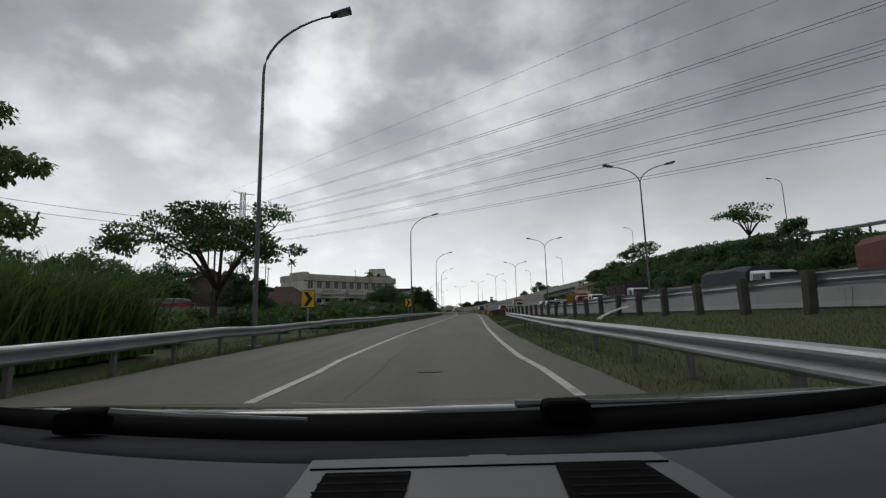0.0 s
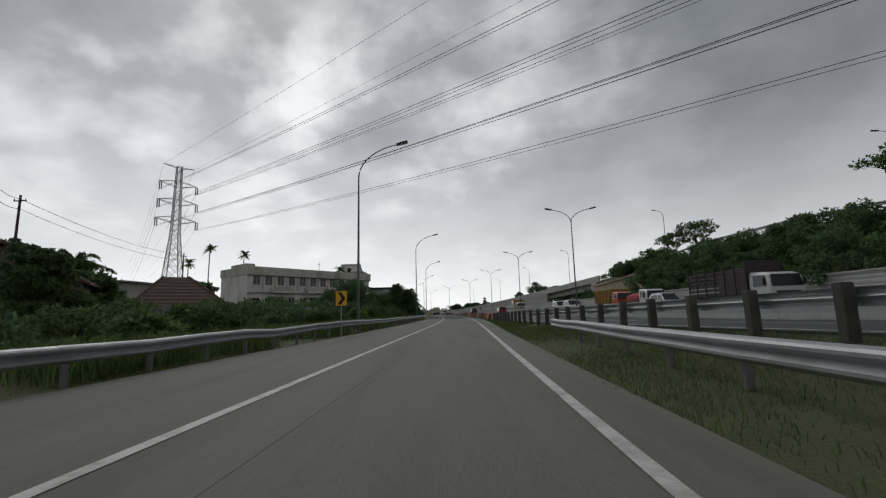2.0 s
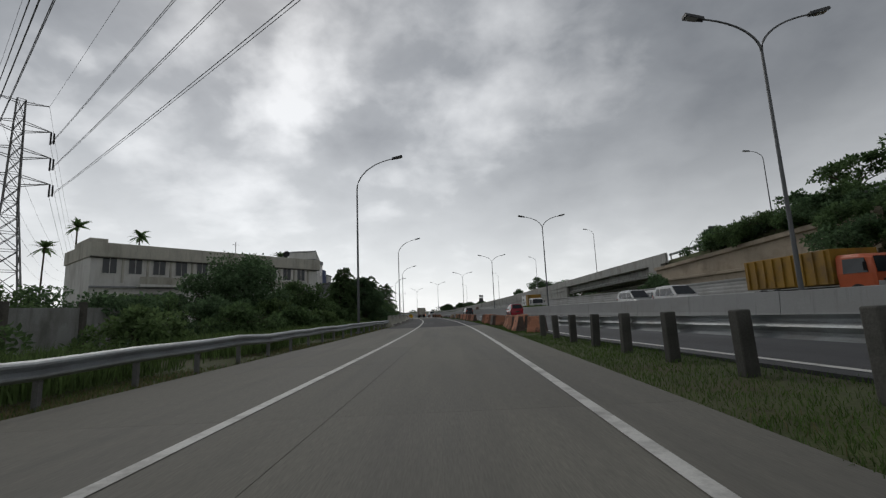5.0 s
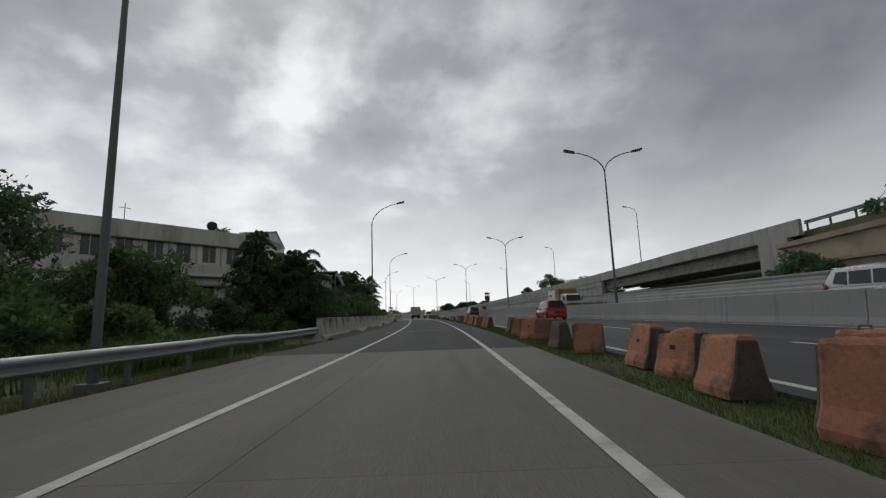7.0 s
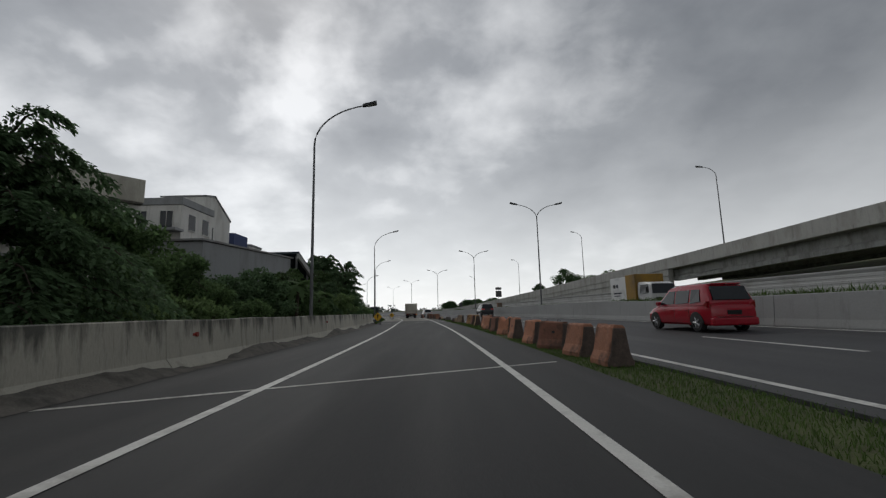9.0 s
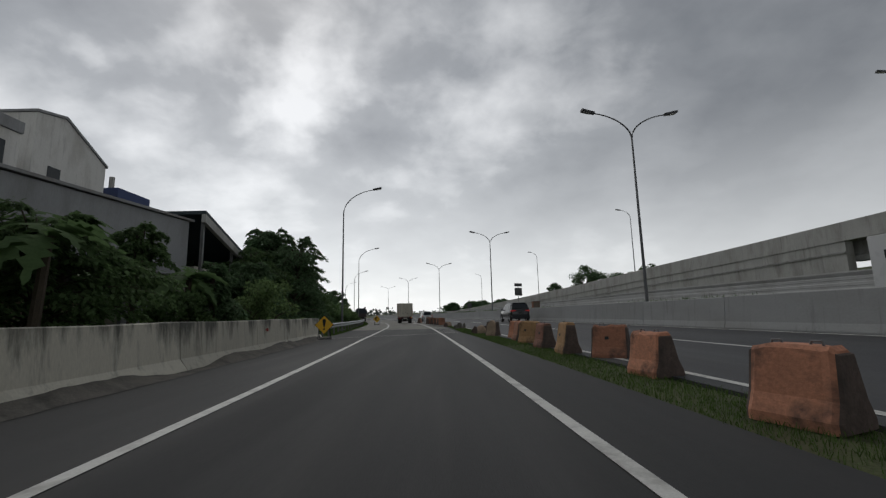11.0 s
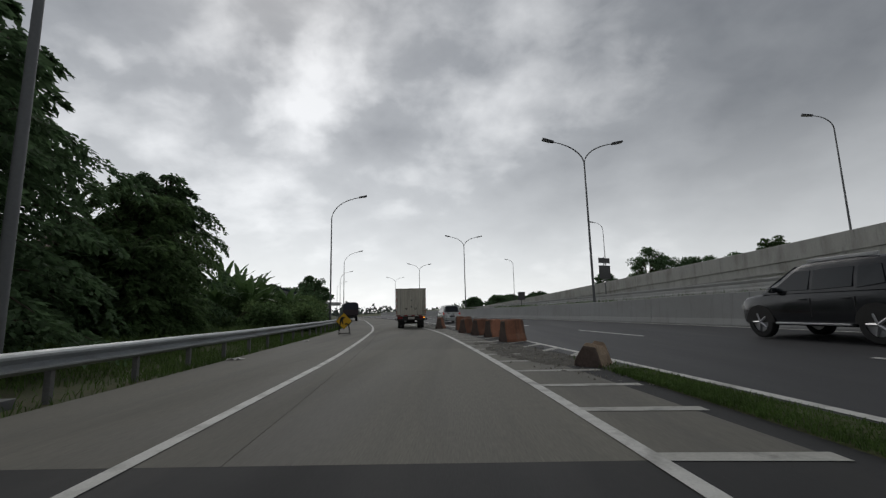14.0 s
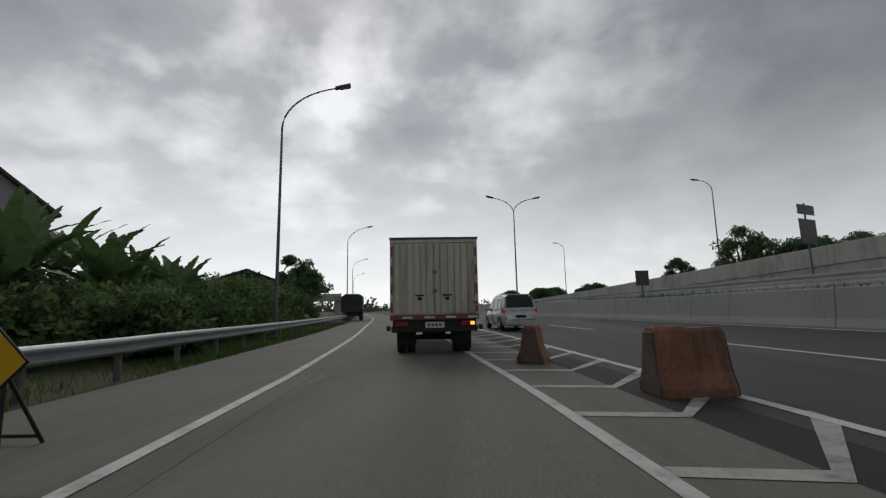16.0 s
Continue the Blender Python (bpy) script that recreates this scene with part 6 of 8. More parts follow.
def warning_stand(x, y, turn, kind):
    t = thing("warning_sign", x, y, 0, turn, "yellow diamond warning sign with exclamation mark on a stand" if kind == "mark" else "yellow diamond roadworks sign on a black folding stand", "road sign", "diamond warning signs")
    s, c = 0.46, 0.74
    bm = bmesh.new()
    prism(bm, [(-s, c), (0, c - s), (s, c), (0, c + s)], 1, -0.008, 0.008)
    p = part("plate", bm, M_BLACK, t)
    k = s - 0.022
    bm = bmesh.new()
    prism(bm, [(-k, c), (0, c - k), (k, c), (0, c + k)], 1, -0.014, -0.006)
    part("yellow_field", bm, M_YELLOW, p)
    if kind == "mark":
        bm = bmesh.new()
        prism(bm, [(-0.035, c - 0.10), (0.035, c - 0.10), (0.085, c + 0.20), (0.06, c + 0.27), (0, c + 0.29), (-0.06, c + 0.27), (-0.085, c + 0.20)], 1, -0.02, -0.012)
        part("mark_stroke", bm, M_BLACK, p)
        bm = bmesh.new()
        tube(bm, [(0, -0.02, c - 0.20), (0, -0.012, c - 0.20)], 0.045, 14)
        part("mark_dot", bm, M_BLACK, p)
    else:
        bm = bmesh.new()
        prism(bm, [(0.0, c - 0.20), (0.27, c - 0.20), (0.21, c - 0.14), (0.14, c - 0.10), (0.07, c - 0.15)], 1, -0.02, -0.012)
        part("mound_symbol", bm, M_BLACK, p)
        bm = bmesh.new()
        prism(bm, [(-0.24, c - 0.20), (-0.17, c - 0.20), (-0.13, c + 0.02), (-0.08, c - 0.18), (-0.02, c - 0.18), (-0.06, c + 0.06), (0.02, c + 0.16), (0.10, c + 0.15), (0.04, c + 0.22), (-0.14, c + 0.22), (-0.22, c + 0.10)], 1, -0.02, -0.012)
        part("bar_symbol", bm, M_BLACK, p)
    for sg in (-1, 1):
        bm = bmesh.new()
        tube(bm, [(sg * 0.30, -0.02, 0), (sg * 0.25, 0.02, 0.66)], 0.016, 6)
        part("leg", bm, M_BLACK, t)
        bm = bmesh.new()
        tube(bm, [(sg * 0.29, 0.38, 0), (sg * 0.25, 0.03, 0.64)], 0.016, 6)
        part("leg", bm, M_BLACK, t)
    bm = bmesh.new()
    tube(bm, [(-0.30, -0.012, 0.05), (0.30, -0.012, 0.05)], 0.016, 6)
    part("crossbar", bm, M_BLACK, t)
    bm = bmesh.new()
    tube(bm, [(-0.29, 0.33, 0.07), (0.29, 0.33, 0.07)], 0.016, 6)
    part("crossbar", bm, M_BLACK, t)
    return t


warning_stand(-4.45, 142.0, 4, "mark")
warning_stand(-7.05, 176.2, heading(176) - 4, "works")


def board_sign(x, y, z, turn, panels, height, label):
    t = thing("road_sign", x, y, z, turn, label, "road sign")
    bm = bmesh.new()
    tube(bm, [(0, 0, -0.5), (0, 0, height)], 0.05, 8)
    part("post", bm, M_POLE, t)
    for z0, z1, w in panels:
        boxed("panel", (-w / 2, w / 2, -0.07, -0.05, z0, z1), M_SIGN_BACK, t, bevel=0.006)
        for zz in (z0 + 0.12, z1 - 0.12):
            boxed("bracket", (-w / 2 + 0.05, w / 2 - 0.05, -0.045, 0.0, zz - 0.02, zz + 0.02), M_STEEL_DARK, t)
    return t


board_sign(15.1, 197.7, 1.2, 30, [(3.0, 4.4, 1.7), (4.65, 5.2, 1.7)], 5.3, "dark road sign of two stacked panels seen from behind")
board_sign(6.3, 198.2, 1.0, heading(195), [(1.2, 2.05, 0.8)], 2.05, "small square road sign above the median wall")
board_sign(33.1, 103.9, ramp_top(104) - 1.0, 0, [(1.5, 2.6, 0.8)], 2.6, "small road sign on the embankment's crest")


# ---- power line ----
def pylon(x, y, z, turn):
    t = thing("pylon", x, y, z, turn, "grey steel lattice high-voltage pylon with three crossarms", "pylon", "pylons")
    H = 34.0
    def half(zz):
        return lerp(zz, (0, 18, 34), (2.3, 0.82, 0.48))
    levels = [0, 4.2, 7.8, 10.8, 13.4, 15.8, 18, 20.2, 22.4, 24.6, 26.8, 29, 31.2, 34]
    for sx in (-1, 1):
        for sy in (-1, 1):
            bm = bmesh.new()
            tube(bm, [(sx * half(zz), sy * half(zz), zz) for zz in (0, 18, 34)], [0.13, 0.1, 0.08], 4)
            part("leg", bm, M_STEEL_DARK, t)
    bm = bmesh.new()
    for a, b in zip(levels, levels[1:]):
        ha, hb = half(a), half(b)
        for k in range(4):
            c = [(-1, -1), (1, -1), (1, 1), (-1, 1)]
            p, q = c[k], c[(k + 1) % 4]
            tube(bm, [(p[0] * ha, p[1] * ha, a), (q[0] * hb, q[1] * hb, b)], 0.055, 3, False)
            tube(bm, [(q[0] * ha, q[1] * ha, a), (p[0] * hb, p[1] * hb, b)], 0.055, 3, False)
            tube(bm, [(p[0] * hb, p[1] * hb, b), (q[0] * hb, q[1] * hb, b)], 0.05, 3, False)
    part("bracing", bm, M_STEEL_DARK, t)
    for zz, reach in ((20.6, 4.1), (24.8, 3.9), (29.0, 3.7), (33.6, 3.2)):
        for sx in (-1, 1):
            bm = bmesh.new()
            h = half(zz)
            tip = Vector((sx * reach, 0, zz + (0.9 if zz < 33 else 0.4)))
            for sy in (-1, 1):
                for dz in (0, 1.5 if zz < 33 else 0.0):
                    tube(bm, [(sx * h, sy * h, zz + dz), tip], 0.06, 4)
            for u in (0.33, 0.66):
                m = Vector((sx * h, 0, zz)).lerp(tip, u)
                tube(bm, [m + Vector((0, -h * (1 - u), 0)), m + Vector((0, h * (1 - u), 0.7 * (1 - u)))], 0.04, 3)
            part("crossarm", bm, M_STEEL_DARK, t)
        if zz < 33:
            for sx in (-1, 1):
                bm = bmesh.new()
                tube(bm, [(sx * reach, 0, zz + 0.9), (sx * reach, 0.15, zz - 1.1)], 0.12, 8)
                tube(bm, [(sx * reach + 0.35, 0, zz + 0.8), (sx * reach + 0.35, -0.15, zz - 1.0)], 0.12, 8)
                part("insulator", bm, M_BLACK, t)
    return t


PX, PY, PZ, PT = -61.0, 117.0, 1.9, 50.0
pylon(PX, PY, PZ, PT)
QX, QY = PX + 0.77 * 330, PY - 0.64 * 330
pylon(QX, QY, 1.0, PT)


def cable(p, q, sag, r, label, name="power_cable"):
    pts = []
    for k in range(41):
        u = k / 40
        v = Vector(p).lerp(Vector(q), u)
        v.z -= sag * 4 * u * (1 - u)
        pts.append(v)
    bm = bmesh.new()
    tube(bm, pts, r, 5, False)
    ob = part(name, bm, M_WIRE)
    return tagged(ob, label, "cable", "power cables")


c50, s50 = math.cos(radians(PT)), math.sin(radians(PT))
for zz, reach in ((19.6, 4.1), (23.8, 3.9), (28.0, 3.7), (34.0, 3.2)):
    for sg in (-1, 1):
        a = (PX + sg * reach * c50, PY + sg * reach * s50, PZ + zz)
        b = (QX + sg * reach * c50, QY + sg * reach * s50, 1.0 + zz)
        if zz < 33:
            cable(a, b, 5.0, 0.027, "dark high-voltage conductor hung from the pylon")
            cable((a[0], a[1], a[2] - 0.18), (b[0], b[1], b[2] - 0.18), 5.2, 0.022, "dark high-voltage conductor hung from the pylon")
        else:
            cable(a, b, 3.5, 0.018, "thin earth wire at the pylon's top")
        cable(a, (a[0] - 0.62 * 220, a[1] + 0.78 * 220, zz + 3), 5.0, 0.022, "dark high-voltage conductor running on behind the pylon")


def utility_pole(x, y, z, h):
    t = thing("utility_pole", x, y, z, 0, "thin dark wooden utility pole with wires", "utility pole", "utility poles")
    bm = bmesh.new()
    tube(bm, [(0, 0, -0.3), (0, 0, h)], [0.12, 0.08], 8)
    part("shaft", bm, M_TIMBER, t)
    bm = bmesh.new()
    box(bm, -0.5, 0.5, -0.04, 0.04, h - 0.5, h - 0.42)
    part("crossbar", bm, M_TIMBER, t)
    for sx in (-0.45, 0, 0.45):
        bm = bmesh.new()
        tube(bm, [(sx, 0, h - 0.42), (sx, 0, h - 0.28)], 0.035, 6)
        part("insulator", bm, M_CONC_LIGHT, t)
    return t


UP = ((-26.3, 45.0, 0.9, 10.5), (-33.0, 55.0, 1.2, 9.8), (-38.0, 84.0, 1.5, 9.0), (-44, 20, 1.5, 10.5))
for p in UP:
    utility_pole(*p)
for (a, b) in ((3, 0), (0, 1), (1, 2)):
    for dz in (-0.3, -1.1):
        cable((UP[a][0], UP[a][1], UP[a][2] + UP[a][3] + dz), (UP[b][0], UP[b][1], UP[b][2] + UP[b][3] + dz), 0.7, 0.02, "sagging black overhead wire between utility poles", "overhead_wire")


# ---- buildings ----
def window(parent, x, z, w, h, y=-0.02, frame_mat=None):
    """A window in a wall whose face is at y=0 and looks to -y."""
    fm = frame_mat or M_WHITE
    f = boxed("window", (x - w / 2, x + w / 2, y - 0.03, y + 0.03, z, z + h), M_WIN, parent)
    for d in ((x - w / 2 - 0.05, x - w / 2, z - 0.05, z + h + 0.05), (x + w / 2, x + w / 2 + 0.05, z - 0.05, z + h + 0.05), (x - w / 2, x + w / 2, z + h, z + h + 0.05), (x - w / 2 - 0.05, x + w / 2 + 0.05, z - 0.09, z), (x - 0.025, x + 0.025, z, z + h)):
        boxed("window_frame", (d[0], d[1], y - 0.07, y + 0.02, d[2], d[3]), fm, f)
    return f


def long_building():
    ax, ay, bx, by = -38.0, 104.0, -19.2, 128.0
    L = math.hypot(bx - ax, by - ay)
    t = thing("apartment_building", ax, ay, 1.0, math.degrees(math.atan2(by - ay, bx - ax)), "long cream two-storey building with flat parapet roof", "building")
    Hh = 9.55
    bm = bmesh.new()
    box(bm, 0, L, 0, 11, -1.5, Hh)
    part("wall", bm, M_WHITE, t)
    # soffit painted dark to give the shade line under the parapet
    boxed("soffit", (-0.1, L + 0.1, -0.5, 0.0, Hh - 1.52, Hh - 1.404), M_CONC_DARK, t)
    boxed("parapet", (-0.15, L + 0.15, -0.55, 11.2, Hh - 1.4, Hh + 0.25), M_CREAM, t, bevel=0.03)
    boxed("roof_room", (-0.15, 1.6, 0.3, 6.5, Hh + 0.25, Hh + 0.8), M_CREAM, t, bevel=0.03)
    boxed("antenna", (L - 13.03, L - 12.97, 2.0, 2.06, Hh + 0.25, Hh + 2.4), M_STEEL_DARK, t)
    boxed("antenna_bar", (L - 13.5, L - 12.5, 2.01, 2.05, Hh + 1.9, Hh + 1.95), M_STEEL_DARK, t)
    for k in range(14):
        x = 1.8 + k * 2.55
        if x > L - 1:
            break
        window(t, x, 6.3, 1.35, 2.0)
        window(t, x, 1.9, 1.35, 1.8)
        boxed("pier", (x + 1.18, x + 1.38, -0.22, 0.0, 5.25, Hh - 1.53), M_CREAM, t)
        if k % 3 == 1:
            boxed("aircon_unit", (x + 0.45, x + 1.15, -0.45, -0.05, 5.3, 5.85), M_WHITE, t, bevel=0.02)
    for x0, x1 in ((4.5, 9.0), (12.5, 17), (22, 26.5)):
        b = boxed("balcony", (x0, x1, -1.5, 0.0, 4.7, 5.0), M_WHITE, t, bevel=0.02)
        boxed("balcony_front", (x0, x1, -1.5, -1.4, 5.0, 5.9), M_CREAM, b, bevel=0.01)
        boxed("canopy", (x0 - 0.2, x1 + 0.2, -1.8, 0.0, 3.7, 3.86), M_ROOF_GREY, t)
    boxed("ledge", (0, L, -0.35, 0.0, 4.6, 4.8), M_GREYWALL, t, bevel=0.01)
    # dish on the roof room
    bm = bmesh.new()
    n = 18
    rings = []
    for r, d in ((0.05, 0.0), (0.4, 0.06), (0.7, 0.18), (0.9, 0.30)):
        rings.append([bm.verts.new((r * math.cos(2 * math.pi * k / n), d - 0.4, r * math.sin(2 * math.pi * k / n))) for k in range(n)])
    for a, b in zip(rings, rings[1:]):
        for k in range(n):
            bm.faces.new((a[k], a[(k + 1) % n], b[(k + 1) % n], b[k]))
    bmesh.ops.solidify(bm, geom=bm.faces[:], thickness=0.03)
    tube(bm, [(0, -0.35, 0), (0, 0.2, -1.3)], 0.05, 6)
    d = part("satellite_dish", bm, M_HEAD, t, "dark mesh satellite dish")
    d.matrix_basis = pose(L - 4.9, 1.5, Hh + 1.15, 25, 0, -20) @ Matrix.Scale(0.6, 4)
    return t


long_building()


def gable_house(x, y, z, turn, w, d, h, rh, wall_m, roof_m, label, windows=2):
    t = thing("house", x, y, z, turn, label, "house", "houses beside the road")
    bm = bmesh.new()
    prism(bm, [(-w / 2, -1.5), (w / 2, -1.5), (w / 2, h), (0, h + rh - 0.08), (-w / 2, h)], 1, 0, d)
    part("wall", bm, wall_m, t)
    for sg in (-1, 1):
        bm = bmesh.new()
        e = 0.55
        sl = rh / (w / 2)
        prism(bm, [(0, h + rh), (sg * (w / 2 + e), h - sl * e), (sg * (w / 2 + e), h - sl * e + 0.16), (0, h + rh + 0.17)], 1, -0.5, d + 0.5)
        r = part("roof", bm, roof_m, t)
        for k in range(int((d + 1) / 0.9)):
            bm = bmesh.new()
            yy = -0.45 + 0.9 * k
            prism(bm, [(0, h + rh + 0.15), (sg * (w / 2 + e), h - sl * e + 0.14), (sg * (w / 2 + e), h - sl * e + 0.19), (0, h + rh + 0.2)], 1, yy, yy + 0.07)
            part("tile_row", bm, roof_m, r)
    for k in range(windows):
        window(t, -w / 2 + w * (k + 0.5) / windows, 1.0, 1.0, 1.2)
    return t


def hip_house(x, y, z, turn, w, d, h, rh, ridge, wall_m, roof_m, label):
    """House under a hipped roof; its ridge runs along local y."""
    t = thing("house", x, y, z, turn, label, "house", "houses beside the road")
    boxed("wall", (-w / 2 + 0.7, w / 2 - 0.7, -d / 2 + 0.7, d / 2 - 0.7, -1.5, h), wall_m, t)
    e = [(-w / 2, -d / 2, h - 0.1), (w / 2, -d / 2, h - 0.1), (w / 2, d / 2, h - 0.1), (-w / 2, d / 2, h - 0.1)]
    r = [(0, -ridge / 2, h + rh), (0, ridge / 2, h + rh)]
    for k, quad in enumerate(((e[0], e[1], r[0], r[0]), (e[1], e[2], r[1], r[0]), (e[2], e[3], r[1], r[1]), (e[3], e[0], r[0], r[1]))):
        bm = bmesh.new()
        q = [Vector(p) for p in (quad if quad[2] != quad[3] else quad[:3])]
        lo = [bm.verts.new(p) for p in q]
        hi = [bm.verts.new(p + Vector((0, 0, 0.16))) for p in q]
        n = len(q)
        for i in range(n):
            bm.faces.new((lo[i], lo[(i + 1) % n], hi[(i + 1) % n], hi[i]))
        bm.faces.new(hi)
        bm.faces.new(lo[::-1])
        bmesh.ops.recalc_face_normals(bm, faces=bm.faces)
        roof = part("roof", bm, roof_m, t)
        for j in range(1, 9):
            u = j / 9
            top = (q[2], q[-1])
            p0, p1 = q[0].lerp(top[1], u), q[1].lerp(top[0], u)
            bm = bmesh.new()
            tube(bm, [p0 + Vector((0, 0, 0.17)), p1 + Vector((0, 0, 0.17))], 0.035, 4)
            part("tile_row", bm, roof_m, roof)
    for q in e:
        bm = bmesh.new()
        tube(bm, [Vector(q) + Vector((0, 0, 0.17)), Vector(r[0] if q[1] < 0 else r[1]) + Vector((0, 0, 0.2))], 0.09, 6)
        part("hip_tile", bm, roof_m, t)
    return t


gable_house(-30.6, 52, 0.4, 28, 9.0, 7, 3.6, 2.6, M_BROWNWALL, M_ROOF, "dim house with a broad brown tiled gable roof")
hip_house(-27.0, 65.5, 0.2, -52, 11.0, 8.0, 1.9, 3.0, 2.2, M_BEIGE, M_ROOF, "low house with a broad hipped clay-tile roof")
gable_house(-21.6, 71, 0.2, 32, 4.4, 5, 1.9, 0.6, M_WHITE, M_ROOF_GREY, "small white house under a shallow grey sheet roof")
gable_house(-37.2, 81.5, 0.5, 30, 9.5, 7, 4.8, 0.9, M_GREYWALL, M_ROOF_GREY, "grey hall with a low sheet-metal roof", 4)
gable_house(-36.0, 70, 0.4, 35, 9, 6, 4.5, 0.4, M_CREAM, M_ROOF_GREY, "plain grey block house behind the trees", 3)
gable_house(-31.0, 222, 0.2, 35, 12, 9, 3.8, 2.2, M_GREYWALL, M_ROOF_DARK, "house with a dark roof behind bushes", 2)
gable_house(-32.1, 192.5, 0.2, 65, 10, 12, 7.6, 3.8, M_GREYWALL, M_ROOF, "tall grey house with a red-brown tiled gable")
# shelter with a red sheet roof
sh = thing("shelter", -30.2, 42.2, -0.1, 20, "open roadside shelter with a red sheet awning", "shelter")
boxed("awning", (-4.0, 2.6, -1.5, 2.0, 1.9, 2.35), M_RED_SHEET, sh, bevel=0.05)
boxed("roof", (-4.2, 2.4, -1.0, 2.4, 2.35, 3.0), M_ROOF_GREY, sh, bevel=0.2)
for sx in (-3.8, 2.3):
    for sy in (-1.2, 1.8):
        boxed("post", (sx - 0.06, sx + 0.06, sy - 0.06, sy + 0.06, -0.6, 1.95), M_TIMBER, sh)
# boundary wall of concrete panels
bw = tagged(new("boundary_wall"), "low grey concrete panel wall with dark posts", "garden wall")
for k in range(16):
    x0, y0 = -28.0 + 0.9 * k, 36.0 + 2.6 * k
    bm = bmesh.new()
    box(bm, 0, 2.6, -0.05, 0.05, -0.6, 1.5)
    part("wall_panel", bm, M_CONC, bw).matrix_basis = pose(x0, y0, 0.5, 0, 0, math.degrees(math.atan2(2.6, 0.9)))
    bm = bmesh.new()
    box(bm, -0.12, 0.12, -0.12, 0.12, -0.6, 1.75, 0.02)
    part("post", bm, M_CONC_DARK, bw).matrix_basis = pose(x0, y0, 0.5)


def tall_houses():
    """White cubic houses that rise behind the workshop."""
    t = thing("house", -22.7, 138.6, 0.0, 0, "tall white cubic house with a flat parapet", "house", "houses beside the road")
    boxed("wall", (-8.0, 0.0, 0.0, 5.5, -1.0, 11.9), M_WHITE, t, bevel=0.02)
    boxed("parapet", (-8.15, 0.15, -0.15, 5.55, 11.9, 12.6), M_GREYWALL, t, bevel=0.03)
    for wx in (-6.4, -3.9, -1.4):
        for wz in (3.4, 6.6, 9.6):
            window(t, wx, wz, 1.2, 1.7)
    boxed("canopy", (-8.3, 0.3, -1.3, 0.0, 9.2, 9.45), M_GREYWALL, t, bevel=0.02)
    for yy in (1.2, 3.6):
        for wz in (6.6, 9.6):
            f = boxed("side_window", (-0.02, 0.03, yy, yy + 1.1, wz, wz + 1.6), M_WIN, t)
            boxed("sill", (0.0, 0.10, yy - 0.06, yy + 1.16, wz - 0.09, wz), M_WHITE, f)
    t = thing("house", -26.0, 148.2, 0.0, 0, "white tower house with a slanting roofline", "house", "houses beside the road")
    bm = bmesh.new()
    prism(bm, [(0.0, -1.0), (6.2, -1.0), (6.2, 13.6), (2.2, 15.9), (0.0, 15.4)], 0, -5.2, 0.0)
    part("wall", bm, M_WHITE, t)
    bm = bmesh.new()
    prism(bm, [(-0.1, 15.42), (2.2, 15.92), (6.3, 13.56), (6.3, 13.74), (2.2, 16.1), (-0.1, 15.6)], 0, -5.3, 0.12)
    part("coping", bm, M_GREYWALL, t)
    boxed("side_window", (-0.02, 0.03, 1.2, 2.2, 10.4, 12.0), M_WIN, t)
    t = thing("house", -26.2, 156.2, 0.0, 0, "cubic house with a dark blue wall and a white wing", "house", "houses beside the road")
    boxed("wall", (-4.5, 0.0, 0.0, 4.0, -1.0, 12.5), M_BLUEWALL, t, bevel=0.02)
    boxed("wing", (-3.6, 0.3, 4.03, 8.0, -1.0, 11.3), M_WHITE, t, bevel=0.02)
    boxed("parapet", (-3.7, 0.4, 4.1, 8.1, 11.3, 11.6), M_GREYWALL, t, bevel=0.02)
    boxed("chimney", (-1.6, -1.3, 0.9, 1.2, 12.5, 13.8), M_CONC_LIGHT, t)
    boxed("side_window", (0.28, 0.33, 5.2, 6.6, 8.4, 10.0), M_WIN, t)


tall_houses()
t = thing("workshop", -22.0, 131.0, 0.0, 0, "grey-walled workshop hall with an open dark ground floor", "building")
bm = bmesh.new()
prism(bm, [(0, 3.9), (19.0, 4.1), (19.0, 7.9), (0, 6.9)], 0, 4.6, 5.8)
part("side_wall", bm, M_GREYWALL, t)
bm = bmesh.new()
box(bm, 0, 4.6, 0, 0.3, -1, 6.9)
part("end_wall", bm, M_GREYWALL, t)
# back wall coloured dark to give the shade inside the open floor
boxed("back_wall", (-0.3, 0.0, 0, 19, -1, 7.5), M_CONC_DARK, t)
bm = bmesh.new()
prism(bm, [(-0.3, 6.95), (19.3, 7.95), (19.3, 8.1), (-0.3, 7.1)], 0, -0.5, 6.0)
part("roof", bm, M_ROOF_GREY, t)
for yy in (1.0, 6.5, 12.5, 18.3):
    boxed("column", (5.0, 5.4, yy - 0.2, yy + 0.2, -1, 4.0), M_CONC, t)
boxed("floor_slab", (0, 6.4, 0, 19, 2.2, 2.42), M_CONC, t)
for k in range(3):
    bm = bmesh.new()
    prism(bm, [(1 + 6 * k, 2.5), (6.4 + 6 * k, 2.35), (6.4 + 6 * k, 2.43), (1 + 6 * k, 2.58)], 0, 5.4, 7.6)
    part("lean_to_roof", bm, M_ROOF_GREY, t)
    boxed("store_wall", (5.9, 6.1, 1 + 6 * k, 4.2 + 6 * k, -0.8, 2.3), (M_CREAM, M_BEIGE, M_GREYWALL)[k], t)
t = thing("shed", -24.0, 150.6, 0.0, 0, "shed with a steep dark sheet roof on posts", "building")
bm = bmesh.new()
prism(bm, [(0, 8.6), (9.5, 5.3), (9.5, 5.5), (0, 8.85)], 0, 0.0, 8.6)
part("roof", bm, M_ROOF_DARK, t)
bm = bmesh.new()
